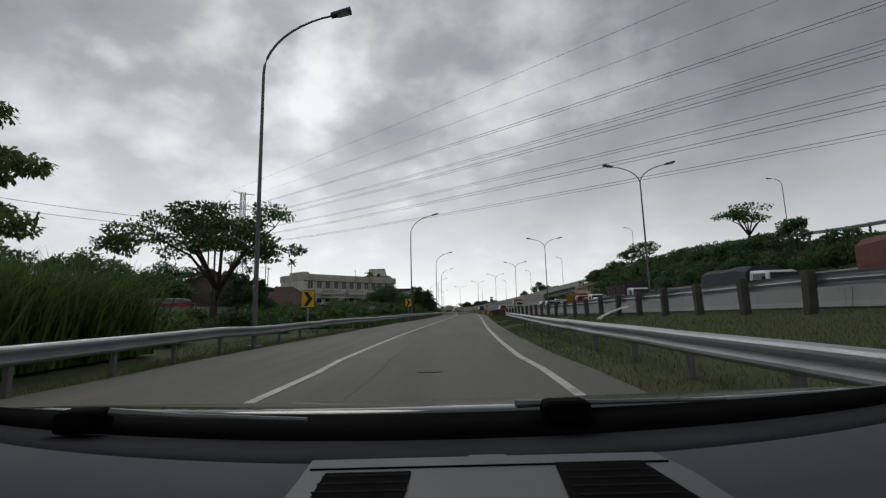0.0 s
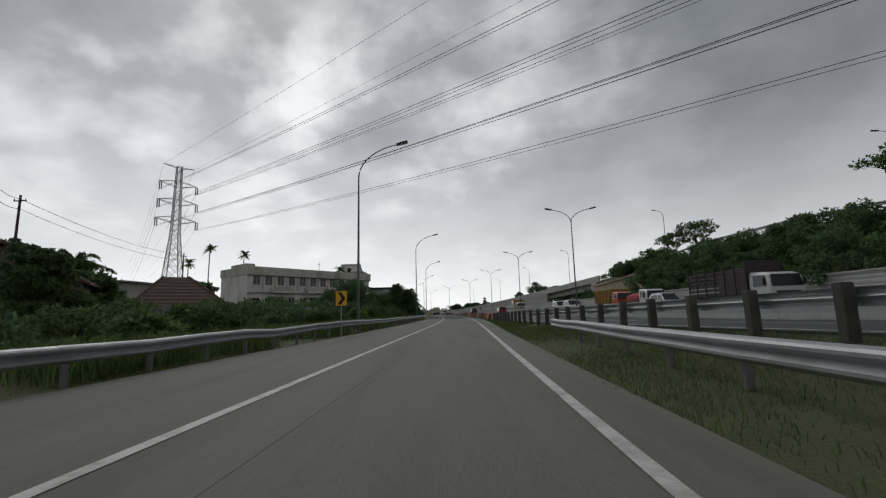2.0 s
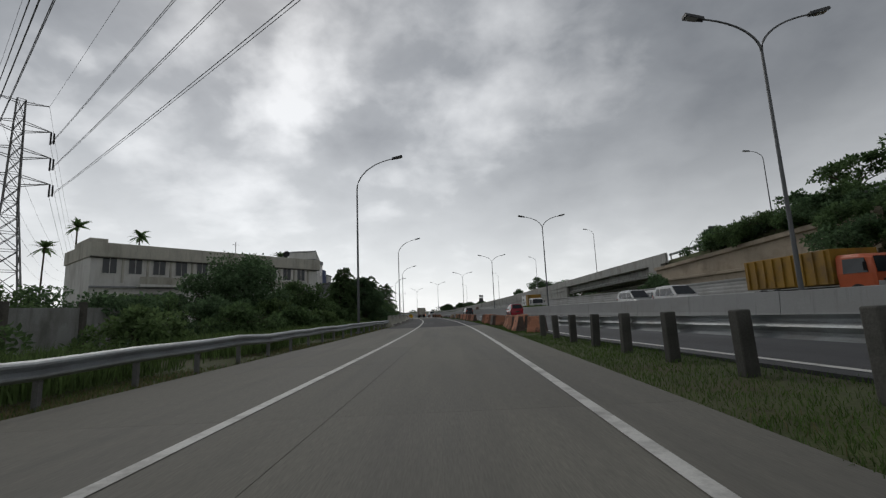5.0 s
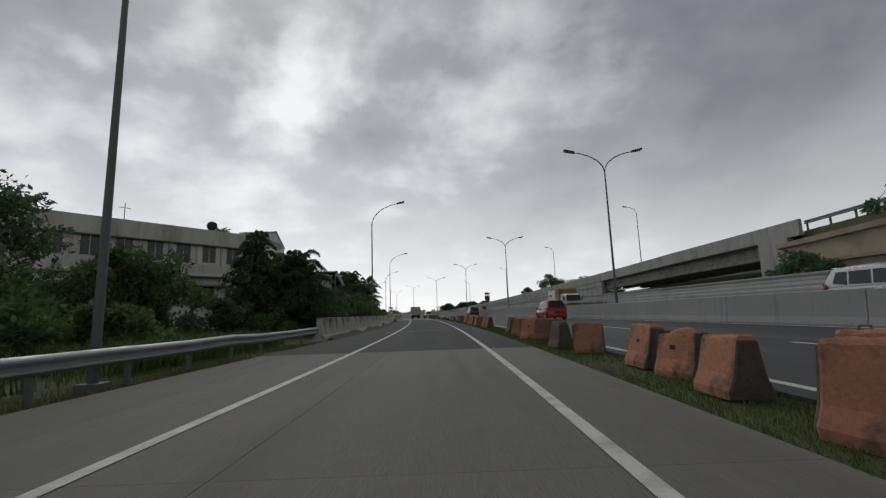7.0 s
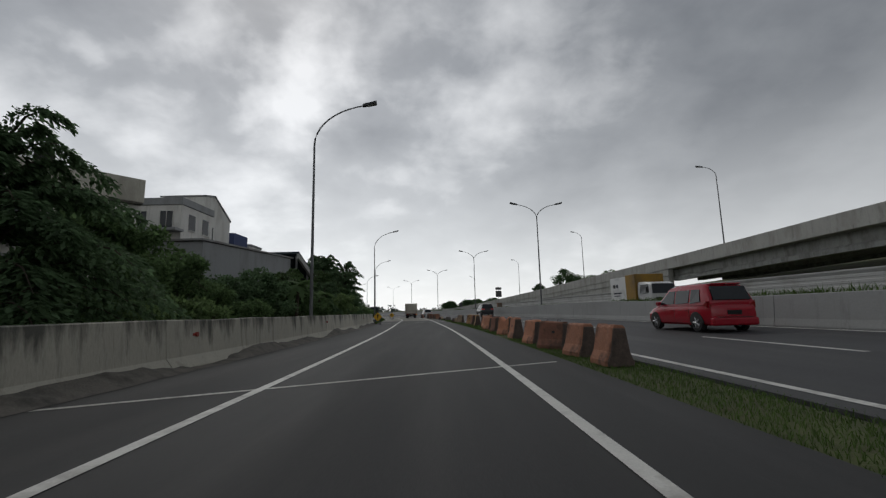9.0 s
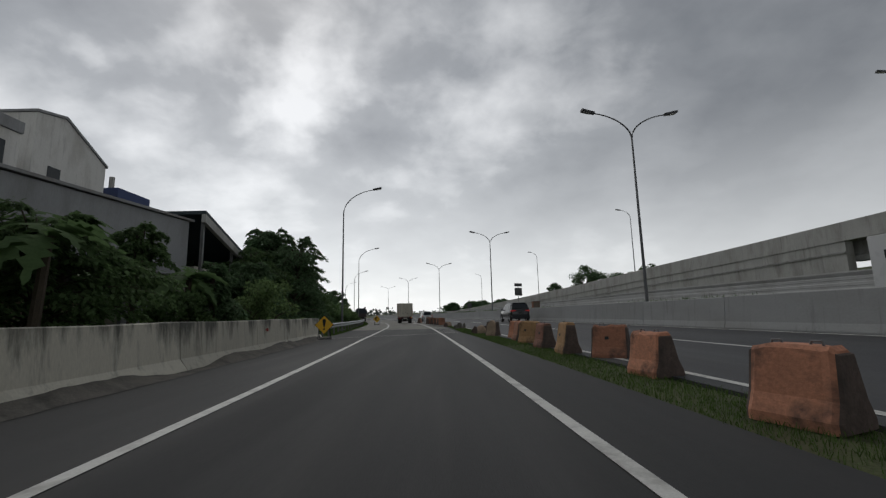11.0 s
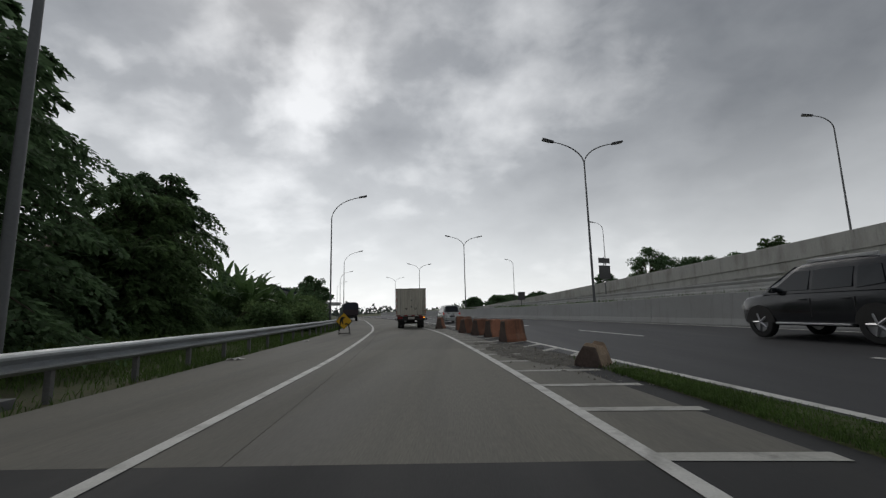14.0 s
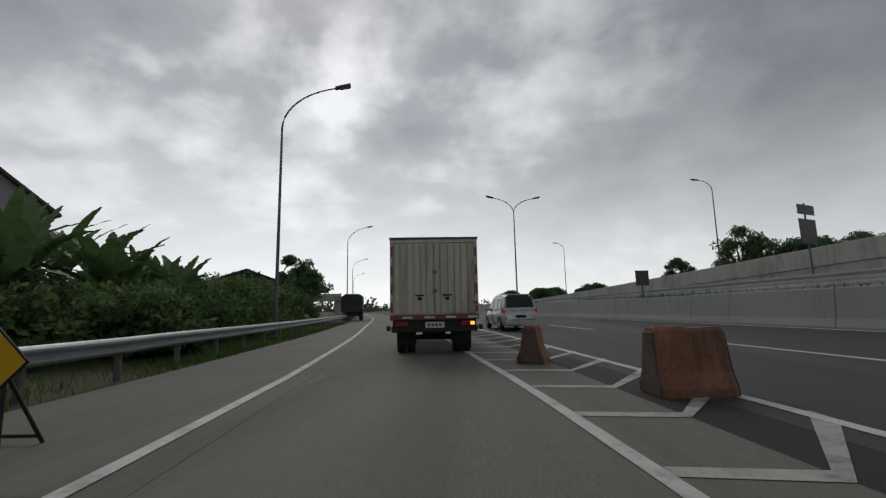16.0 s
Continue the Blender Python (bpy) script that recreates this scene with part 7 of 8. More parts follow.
prism(bm, [(0, 8.0), (9.5, 4.8), (9.5, 5.29), (0, 8.59)], 0, 8.3, 8.6)
part("fascia", bm, M_CONC_LIGHT, t)
boxed("wall", (1.0, 7.4, 1.0, 8.5, -1, 5.0), M_CREAM, t)
for yy in (0.6, 5.0, 9.0):
    boxed("post", (8.0, 8.2, yy - 0.1, yy + 0.1, -1, lerp(yy, (0, 9.5), (8.7, 5.3))), M_STEEL_DARK, t)
# far overpass
t = thing("overpass", cx(300) - 20, 296.0, 0.0, -14, "low grey concrete overpass in the distance", "bridge")
boxed("deck", (-34, 13, 0, 9, 4.2, 5.3), M_CONC, t, bevel=0.05)
boxed("parapet", (-34, 13, -0.2, 0.1, 5.3, 6.1), M_CONC_LIGHT, t)
for sx in (-26, -14, -2, 10):
    boxed("pier", (sx - 0.6, sx + 0.6, 2, 7, -1, 4.2), M_CONC, t, bevel=0.05)


# ---- plants ----
def leaf_cloud(centres, radii, per, size, rng, droop=0.3, aspect=0.45, flat=1.0):
    """Vertices and faces of many small bent leaves in clumps."""
    n = len(centres) * per
    c = np.repeat(np.asarray(centres, float), per, 0)
    r = np.repeat(np.asarray(radii, float), per)
    d = rng.normal(size=(n, 3))
    d /= np.linalg.norm(d, axis=1, keepdims=True)
    rad = r * rng.uniform(0.15, 1.0, n) ** 0.5
    p = c + d * rad[:, None] * np.array([1, 1, 0.65 * flat])
    a = rng.normal(size=(n, 3)) + d * 0.8
    a[:, 2] -= droop
    a /= np.linalg.norm(a, axis=1, keepdims=True)
    b = np.cross(a, rng.normal(size=(n, 3)) + np.array([0, 0, 1.2]))
    b /= np.linalg.norm(b, axis=1, keepdims=True) + 1e-9
    s = (size * rng.uniform(0.6, 1.3, n))[:, None]
    w = s * aspect * 0.5
    nrm = np.cross(a, b)
    v = np.stack([p, p + a * s * 0.5 + b * w, p + a * s + nrm * s * -0.12, p + a * s * 0.5 - b * w], 1).reshape(-1, 3)
    f = np.arange(4 * n).reshape(-1, 4)
    return v, f


def fast_mesh(name, v, f, material, parent=None, label=""):
    me = bpy.data.meshes.new(name)
    k = f.shape[1]
    me.vertices.add(len(v))
    me.vertices.foreach_set("co", np.asarray(v, np.float32).ravel())
    me.loops.add(f.size)
    me.loops.foreach_set("vertex_index", f.astype(np.int32).ravel())
    me.polygons.add(len(f))
    me.polygons.foreach_set("loop_start", np.arange(0, f.size, k, dtype=np.int32))
    me.update(calc_edges=True)
    me.materials.append(material)
    ob = new(name, me)
    if parent is not None:
        ob.parent = parent
    if label:
        ob["label"] = label
    return ob


def tree(x, y, z, height, radius, trunk, seed, label, leaf=None, clumps=46, per=70, size=0.34, crown="round", droop=0.3, spread=1.0, base=0.25, category="tree"):
    """Trunk with limbs that end in leafy clumps; crown: round, flat or bush."""
    rng = np.random.default_rng(seed)
    t = thing(category.replace(" ", "_"), x, y, z, float(rng.uniform(0, 360)), label, category, "trees and bushes beside the road")
    bm = bmesh.new()
    fork = Vector((0.25 * rng.normal(), 0.25 * rng.normal(), trunk))
    tr = 0.03 * height + 0.03
    tube(bm, [(0, 0, -0.5), (0.05 * rng.normal(), 0.05 * rng.normal(), trunk * 0.5), fork], [tr * 1.2, tr * 0.9, tr * 0.75], 8)
    centres, radii = [], []
    lim = 7 if crown != "bush" else 5
    heads = []
    for k in range(lim):
        a = 2 * math.pi * (k + rng.uniform(-0.3, 0.3)) / lim
        rr = radius * rng.uniform(0.45, 0.75)
        up = {"round": rng.uniform(0.35, 0.8), "flat": rng.uniform(0.45, 0.75), "bush": rng.uniform(0.2, 0.7)}[crown]
        tip = fork + Vector((math.cos(a) * rr, math.sin(a) * rr, (height - trunk) * up))
        mid = fork.lerp(tip, 0.5) + Vector((0, 0, 0.12 * (height - trunk)))
        tube(bm, [fork, mid, tip], [tr * 0.5, tr * 0.32, tr * 0.15], 6)
        heads.append((mid, tip))
    for k in range(clumps):
        u = rng.uniform(0, 1)
        a = rng.uniform(0, 2 * math.pi)
        if crown == "flat":
            zz = trunk + (height - trunk) * (0.45 + 0.5 * rng.uniform() ** 0.8)
            rr = radius * math.sqrt(rng.uniform(0.02, 1.0)) * (1.05 - 0.35 * ((zz - trunk) / (height - trunk)))
        elif crown == "bush":
            zz = height * rng.uniform(0.08, 0.95)
            rr = radius * math.sqrt(rng.uniform(0, 1)) * math.sqrt(max(1 - (zz / height) ** 2, 0.05))
        else:
            s = rng.uniform(base, 1.0)
            zz = trunk * 0.75 + (height - trunk * 0.75) * s
            prof = math.sin(math.pi * min(max(0.18 + 0.80 * s, 0), 1)) ** 0.6
            rr = radius * prof * rng.uniform(0.35, 1.0) ** 0.6
        rr *= 1 + 0.22 * math.sin(3 * a + seed) + 0.12 * math.sin(7 * a + 2 * seed)
        c = Vector((math.cos(a) * rr, math.sin(a) * rr, zz))
        centres.append(c)
        radii.append(radius * rng.uniform(0.16, 0.30) * spread)
        if k % 2 == 0:
            m, tip = heads[int(rng.integers(len(heads)))]
            near = min(heads, key=lambda h: (h[1] - c).length)
            tube(bm, [near[1] if (near[1] - c).length < (near[0] - c).length else near[0], c], [tr * 0.16, tr * 0.05], 4, False)
    part("trunk", bm, M_BARK, t, smooth=True)
    v, f = leaf_cloud(centres, radii, int(per * 1.7), size * 1.05, rng, droop, aspect=0.55, flat=0.6 if crown == "flat" else (0.5 if droop > 0.7 else 1.0))
    fast_mesh("crown", v, f, leaf or M_LEAF, t)
    return t


def layered_tree(x, y, z, height, radius, trunk, seed, label, leaf=None, boughs=60, per=300, size=0.2, droop=0.35, low=0.12, top=0.55, skew=0.0):
    """A tree whose boughs arch outward and end in flat drooping sprays of leaflets, one layer over another."""
    rng = np.random.default_rng(seed)
    t = thing("tree", x, y, z, float(rng.uniform(0, 360)), label, "tree", "trees and bushes beside the road")
    bm = bmesh.new()
    tr = 0.022 * height + 0.04
    stem = [Vector((0.06 * height * math.sin(2.2 * u + seed) * u, 0.05 * height * math.cos(1.7 * u + seed) * u, -0.4 + u * (height * 0.93 + 0.4))) for u in (0, 0.25, 0.5, 0.75, 1.0)]
    tube(bm, stem, [tr * 1.25, tr, tr * 0.72, tr * 0.42, tr * 0.12], 8)
    pts, way, nor = [], [], []
    for k in range(boughs):
        u = low + (1 - low) * ((k + rng.uniform(0, 1)) / boughs) ** 0.85
        a = 2.39996 * k + rng.uniform(-0.5, 0.5)
        reach = radius * (0.35 + 0.65 * math.sin(math.pi * min(0.22 + 0.78 * u, 1.0) ** (1.0 / (0.55 + top)))) * rng.uniform(0.6, 1.12)
        reach *= 1 + 0.18 * math.sin(2 * a + seed) + skew * math.cos(a)
        i = min(int(max(u, 0.0) * 4), 3)
        foot = stem[i].lerp(stem[i + 1], max(u, 0.0) * 4 - i)
        foot.z *= 0.80
        out = Vector((math.cos(a), math.sin(a), 0))
        rise = (height * u - foot.z) * rng.uniform(0.85, 1.1) + 0.10 * reach
        fall = droop * reach * rng.uniform(0.6, 1.4)
        def along(q):
            return foot + out * reach * q + Vector((0, 0, rise * math.sin(min(q * 1.9, 1.57)) - fall * q ** 2.6))
        tube(bm, [along(q) for q in (0, 0.25, 0.5, 0.75, 0.95)], [tr * 0.30, tr * 0.22, tr * 0.15, tr * 0.09, tr * 0.04], 5, False)
        n = int(per * (0.5 + 0.7 * reach / radius))
        side = Vector((-out.y, out.x, 0))
        # sprays stand off the bough to both sides, like ribs
        ribs = 13
        q = 0.22 + 0.78 * (rng.integers(0, ribs, n) + rng.uniform(-0.16, 0.16, n)) / (ribs - 1)
        s_off = rng.uniform(-1, 1, n)
        half = 0.34 * reach * np.sin(np.pi * np.clip(0.16 + 0.80 * q, 0, 1)) ** 0.7
        qq = np.clip(q + 0.10 * np.abs(s_off), 0, 1.12)
        zz = rise * np.sin(np.minimum(qq * 1.9, 1.57)) - fall * qq ** 2.6 - 0.42 * half * np.abs(s_off) ** 1.6 + rng.normal(size=n) * 0.05
        base = np.array(foot)[None] + np.array(out)[None] * (reach * qq)[:, None] + np.array(side)[None] * (half * s_off)[:, None]
        base[:, 2] = foot.z + zz
        pts.append(base)
        way.append(np.array(side)[None] * np.sign(s_off)[:, None] + 0.7 * np.array(out)[None] + np.array([0, 0, -0.45])[None] + 0.35 * rng.normal(size=(n, 3)))
        nor.append(np.array([0, 0, 1.0])[None] + 0.45 * rng.normal(size=(n, 3)))
    part("trunk", bm, M_BARK, t, smooth=True)
    p, a, m = np.concatenate(pts), np.concatenate(way), np.concatenate(nor)
    a /= np.linalg.norm(a, axis=1, keepdims=True)
    b = np.cross(a, m)
    b /= np.linalg.norm(b, axis=1, keepdims=True) + 1e-9
    n = len(p)
    sz = (size * rng.uniform(0.6, 1.35, n))[:, None]
    w = sz * 0.23
    dn = np.array([0, 0, -1.0])[None] * sz * 0.16
    v = np.stack([p, p + a * sz * 0.5 + b * w, p + a * sz + dn, p + a * sz * 0.5 - b * w], 1).reshape(-1, 3)
    fast_mesh("crown", v, np.arange(4 * n).reshape(-1, 4), leaf or M_LEAF, t)
    return t


BUSH = "bushy dark green shrub on the verge"
ROUND = "leafy dark green tree behind the barrier"
# first stretch
layered_tree(-22.6, 47.0, 0.0, 5.3, 2.3, 1.0, 641, "dark garden tree before the gabled house", M_LEAF, 50, 260, 0.22, 0.3, low=0.1)
layered_tree(-25.4, 48.6, 0.0, 6.0, 2.7, 1.0, 642, "dark garden tree before the gabled house", M_LEAF_BLUE, 56, 260, 0.23, 0.3, low=0.1)
layered_tree(-31.5, 59.5, 0.2, 7.2, 3.2, 1.2, 643, "dark garden tree among the houses", M_LEAF, 60, 260, 0.26, 0.3, low=0.1)
layered_tree(-35.5, 57.0, 0.2, 7.8, 3.5, 1.2, 644, "dark garden tree among the houses", M_LEAF_BLUE, 60, 260, 0.26, 0.3, low=0.1)
tree(-18.0, 31.0, 0.3, 8.8, 7.6, 2.6, 11, "spreading tree with a flat layered dark crown", M_LEAF, 66, 95, 0.28, "flat", spread=0.55)
tree(-18.2, 12.5, 0.2, 9.0, 3.6, 3.0, 12, "tree with drooping feathery branches", M_LEAF_B, 50, 150, 0.22, "round", droop=1.6)
for i, (x, y, h, r) in enumerate(((-38, 30, 7.0, 4.6), (-37, 41, 6.0, 4.4), (-45, 50, 8, 5.5), (-35, 49, 5.0, 3.4), (-28.6, 57.5, 4.2, 1.9), (-33.5, 61.0, 5.2, 2.4), (-31.0, 76.5, 4.6, 2.2), (-49, 70, 9, 5), (-46, 34, 10, 6))):
    tree(x, y, 0.6, h, r, h * 0.3, 20 + i, "dense dark green broadleaf tree", (M_LEAF, M_LEAF_BLUE)[i % 2], 44, 60, 0.45)
for i, (x, y, h, r) in enumerate(((-11.5, 39, 1.6, 1.6), (-13, 47, 2.4, 2.3), (-10.5, 52, 1.5, 1.6), (-15, 55, 2.8, 2.6), (-11, 60, 1.7, 1.8), (-17, 62, 3.0, 3.0), (-20, 50, 2.8, 2.6), (-12.5, 67, 2.2, 2.2), (-18, 71, 3.2, 2.8), (-10.5, 73, 1.9, 2.0), (-22, 78, 3.5, 3.0),
                                  (-14.5, 77, 2.8, 2.6), (-24, 68, 3.0, 2.6), (-10.0, 81, 2.0, 2.2), (-13.0, 84, 2.7, 2.6), (-20.5, 86, 3.2, 2.8), (-9.6, 88, 1.8, 2.0))):
    tree(x, y, 0.0, h * lerp(y, (70, 80), (0.8, 1.0)), r, 0.5, 40 + i, BUSH, (M_LEAF_B, M_LEAF, M_LEAF_BLUE)[i % 3], 30, 75, 0.22, "bush", category="bush")
for i, (x, y, h, r) in enumerate(((-12.0, 16, 1.5, 1.8), (-15.5, 20, 2.2, 2.4), (-12.4, 24, 1.7, 2.0), (-18.5, 25, 2.6, 2.6), (-14.5, 29, 2.0, 2.2), (-11.2, 31, 1.3, 1.8), (-20.5, 33, 2.2, 2.4), (-16.0, 36, 2.2, 2.4), (-12.6, 34.5, 1.6, 2.0), (-17.5, 43, 2.4, 2.4), (-21.8, 45, 2.8, 2.6),
                                  (-25.5, 48, 3.6, 2.8), (-19.8, 57, 3.0, 2.4), (-22.5, 54, 3.4, 2.6), (-15.5, 66, 2.6, 2.6), (-20.5, 66.5, 2.6, 2.2), (-16.5, 82, 3.2, 2.8), (-24.5, 84, 3.8, 2.8), (-12.2, 90.5, 2.6, 2.4), (-20.0, 97.5, 3.4, 2.6), (-21.0, 91.0, 3.6, 2.8))):
    tree(x, y, 0.0, h * lerp(y, (40, 48, 80, 84), (0.62, 0.72, 0.8, 1.0)), r, 0.4, 600 + i, BUSH, (M_LEAF_B, M_LEAF, M_LEAF_BLUE)[i % 3], 28, 62, 0.25, "bush", category="bush")
tree(-21.8, 215.0, 0.0, 6.6, 2.4, 1.2, 640, "upright dark tree beside the lamp post", M_LEAF_BLUE, 50, 110, 0.26, "round", base=0.0)
for i, (x, y, h, r) in enumerate(((-14.6, 181.5, 2.6, 2.2), (-13.6, 185.5, 2.4, 2.1), (-16.0, 187.8, 3.2, 2.4), (-18.6, 185.0, 3.6, 2.6), (-17.2, 192.0, 3.2, 2.4), (-15.0, 191.2, 2.6, 2.2), (-20.5, 190.0, 3.8, 2.6), (-21.0, 180.5, 4.2, 2.8), (-23.5, 184.5, 5.0, 3.0), (-21.5, 186.0, 5.0, 2.6), (-25.0, 190.0, 6.0, 3.0), (-19.0, 183.2, 4.0, 2.2), (-21.5, 200.0, 4.0, 2.8))):
    tree(x, y, 0.0, h * 0.72, r, 0.4, 650 + i, "dense leafy bush below the banana plants", (M_LEAF_B, M_LEAF)[i % 2], 30, 80, 0.25, "bush", category="bush")
# trees before the long building and behind the wall
for i, (x, y, h, r, tk) in enumerate(((-12.2, 116.0, 5.4, 2.9, 1.0), (-11.5, 128.5, 4.2, 3.0, 0.9), (-13.0, 121.5, 4.4, 2.8, 0.8))):
    tree(x, y, 0.0, h, r, tk, 70 + i, ROUND, (M_LEAF, M_LEAF_BLUE)[i % 2], 64, 190, 0.22, "round", base=0.02)
tree(-15.8, 93.0, 0.0, 6.6, 4.7, 1.0, 71, "dense rounded dark green tree behind the guard rail", M_LEAF_BLUE, 110, 120, 0.25, "bush")
tree(-12.4, 97.6, 0.0, 4.6, 3.2, 0.8, 72, ROUND, M_LEAF, 60, 120, 0.24, "bush")
tree(-14.6, 101.5, 0.0, 4.4, 3.0, 0.8, 73, ROUND, M_LEAF_BLUE, 50, 110, 0.24, "bush")
layered_tree(-7.6, 107.7, 0.0, 6.0, 3.1, 1.2, 81, "dense feathery tree overhanging the barrier wall", M_LEAF_BLUE, 70, 560, 0.17, 0.34)
layered_tree(-10.0, 105.0, 0.0, 6.9, 2.0, 1.0, 83, "upright wispy tree behind the barrier wall", M_LEAF, 60, 240, 0.22, 0.5, top=0.3)
layered_tree(-12.4, 140.0, 0.0, 5.7, 1.9, 2.4, 84, "slender tree with a tufted crown before the workshop", M_LEAF, 34, 260, 0.22, 0.4, low=0.45)
layered_tree(-9.3, 141.0, 0.0, 4.0, 1.3, 1.4, 85, "small leafy tree before the workshop", M_LEAF_BLUE, 28, 240, 0.2, 0.4, low=0.3)
layered_tree(-11.0, 133.5, 0.0, 4.6, 3.2, 1.0, 82, "layered dark green tree behind the barrier wall", M_LEAF, 46, 330, 0.22, 0.25)
for i, (x, y, h, r) in enumerate(((-9.6, 101.5, 2.4, 2.2), (-8.8, 105.0, 2.2, 2.0), (-8.6, 109.0, 2.2, 2.0), (-8.6, 113.0, 2.1, 2.0), (-10.0, 107.0, 3.4, 2.4), (-8.6, 117, 1.9, 1.8), (-9.0, 124, 2.0, 2.0), (-8.8, 92, 1.7, 1.8), (-9.4, 138, 2.2, 2.0), (-9.0, 145.5, 3.4, 2.4))):
    tree(x, y, -0.1, h, r, 0.4, 90 + i, BUSH, (M_LEAF, M_LEAF_B)[i % 2], 30, 90, 0.19, "bush", category="bush")
for i, (x, y, h, r) in enumerate(((27.6, 107.0, 3.4, 1.8), (28.6, 109.2, 3.8, 1.9), (27.0, 104.6, 2.6, 1.6))):
    tree(x, y, 1.0, h, r, 0.4, 680 + i, "dark creeper-covered shrub at the ramp's abutment", M_LEAF_BLUE, 26, 55, 0.26, "bush", category="bush")
# dark thicket after the wall
for i, (x, y, h, r, tk) in enumerate(((-12.0, 150.5, 5.2, 3.6, 0.8), (-14.5, 156.5, 7.2, 4.0, 1.2), (-12.2, 160.2, 9.0, 4.5, 0.8), (-13.6, 168.5, 4.6, 3.0, 0.6), (-19.0, 160.0, 8.0, 4.4, 1.4))):
    layered_tree(x, y, -0.1, h, r, tk, 110 + i, "dense dark green tree in the roadside thicket", (M_LEAF_BLUE, M_LEAF)[i % 2], 64, 380, 0.24, 0.3, low=0.02)
layered_tree(-16.4, 163.5, -0.1, 10.6, 5.4, 1.0, 117, "tall dark tree with drooping layered branches", M_LEAF_BLUE, 120, 420, 0.26, 0.38, low=0.05)
layered_tree(-15.8, 171.2, -0.1, 7.6, 3.9, 0.8, 118, "tall dark tree with drooping layered branches", M_LEAF, 84, 360, 0.25, 0.38, low=0.05)
layered_tree(-18.6, 176.7, -0.1, 10.0, 3.7, 0.8, 119, "tall dark tree with drooping layered branches", M_LEAF_BLUE, 110, 340, 0.25, 0.4, low=0.05)
for i, (x, y, h, r) in enumerate(((-12.5, 179, 2.2, 2.2), (-13.2, 184, 2.4, 2.4), (-14.5, 189, 2.6, 2.6), (-15.5, 194, 3.2, 2.8), (-17.5, 198, 3.6, 3.0), (-19, 203, 3.8, 3.0), (-20.5, 209, 4.0, 3.0), (-23, 216, 4.2, 3.2), (-21, 196, 4.4, 3.2), (-24, 205, 4.6, 3.4))):
    tree(x, y, 0.0, h * 0.85, r, 0.4, 130 + i, BUSH, (M_LEAF, M_LEAF_B)[i % 2], 36, 80, 0.22, "bush", category="bush")
for i, (x, y, h, r) in enumerate(((-25.5, 226, 6.2, 2.6), (-28.0, 232, 7.4, 3.0), (-31, 222, 5.6, 3.0), (-34, 240, 6.5, 4), (-42, 255, 7, 5))):
    tree(x, y, 0.0, h, r, h * 0.3, 140 + i, "dark broadleaf tree farther along the road", M_LEAF_BLUE, 36, 55, 0.4)
# crest and slope on the far side
for i, (x, y, h, r) in enumerate(((38.5, 57, 6.4, 3.6), (37.0, 85, 5.6, 3.2), (35.6, 89.5, 4.8, 2.6), (49, 20, 6, 4.5))):
    tree(x, y, ramp_top(y) - 1.2, h, r, h * 0.35, 150 + i, "airy umbrella-shaped tree on the embankment", M_LEAF, 30, 34, 0.32, "flat")
for i in range(52):
    rr = random.Random(300 + i)
    y = 14 + 1.75 * i
    hh = rr.uniform(2.4, 4.4)
    off = (25.0, 27.6, 29.8)[i % 3] + rr.uniform(-0.6, 0.6)
    hh = (rr.uniform(3.0, 4.4), rr.uniform(2.6, 3.8), rr.uniform(1.4, 2.2))[i % 3]
    if y > 84:
        hh *= 0.7
        off = rr.uniform(29.8, 31.5)
    hh *= lerp(y, (20, 30, 36, 58, 66), (0.45, 0.6, 1.25, 1.25, 1.0))
    zz = lerp(off, (24.5, ramp_off(y) - 1.0, ramp_off(y) + 0.5), (1.2, 0.8 * (ramp_top(y) - 1), ramp_top(y) - 1.0)) - 0.3
    tree(cx(y) + off, y, zz, hh, rr.uniform(2.2, 3.2), 0.5, 160 + i, "dark shrub covering the embankment slope", (M_LEAF, M_LEAF_BLUE)[i % 2], 26, 84, 0.25, "bush", category="bush")
for i, (x, y, h, r) in enumerate(((49.0, 262, 15.0, 5.0), (54.5, 264, 13.2, 4.8), (59.5, 262, 12.4, 5.2), (64.5, 263, 12.6, 5.2), (70.5, 262, 13.2, 5.6), (77.0, 264, 12.8, 5.4), (42.0, 274, 10.4, 3.4), (22, 272, 5.2, 3.4), (13, 290, 5.0, 3.5), (6, 298, 4.8, 3.2), (18, 296, 5.4, 3.6))):
    tree(x, y, 0.6, h, r, h * 0.4, 190 + i, "dark tree behind the far ramp", M_LEAF_BLUE, 70, 80, 0.42, base=0.0)
layered_tree(50.5, 222.0, 2.6, 9.4, 4.6, 4.0, 214, "airy umbrella-shaped tree behind the far ramp", M_LEAF, 34, 190, 0.36, 0.12, low=0.62)
layered_tree(57.0, 224.0, 2.6, 8.6, 3.0, 4.0, 215, "small rounded tree behind the far ramp", M_LEAF_BLUE, 30, 190, 0.34, 0.2, low=0.5)


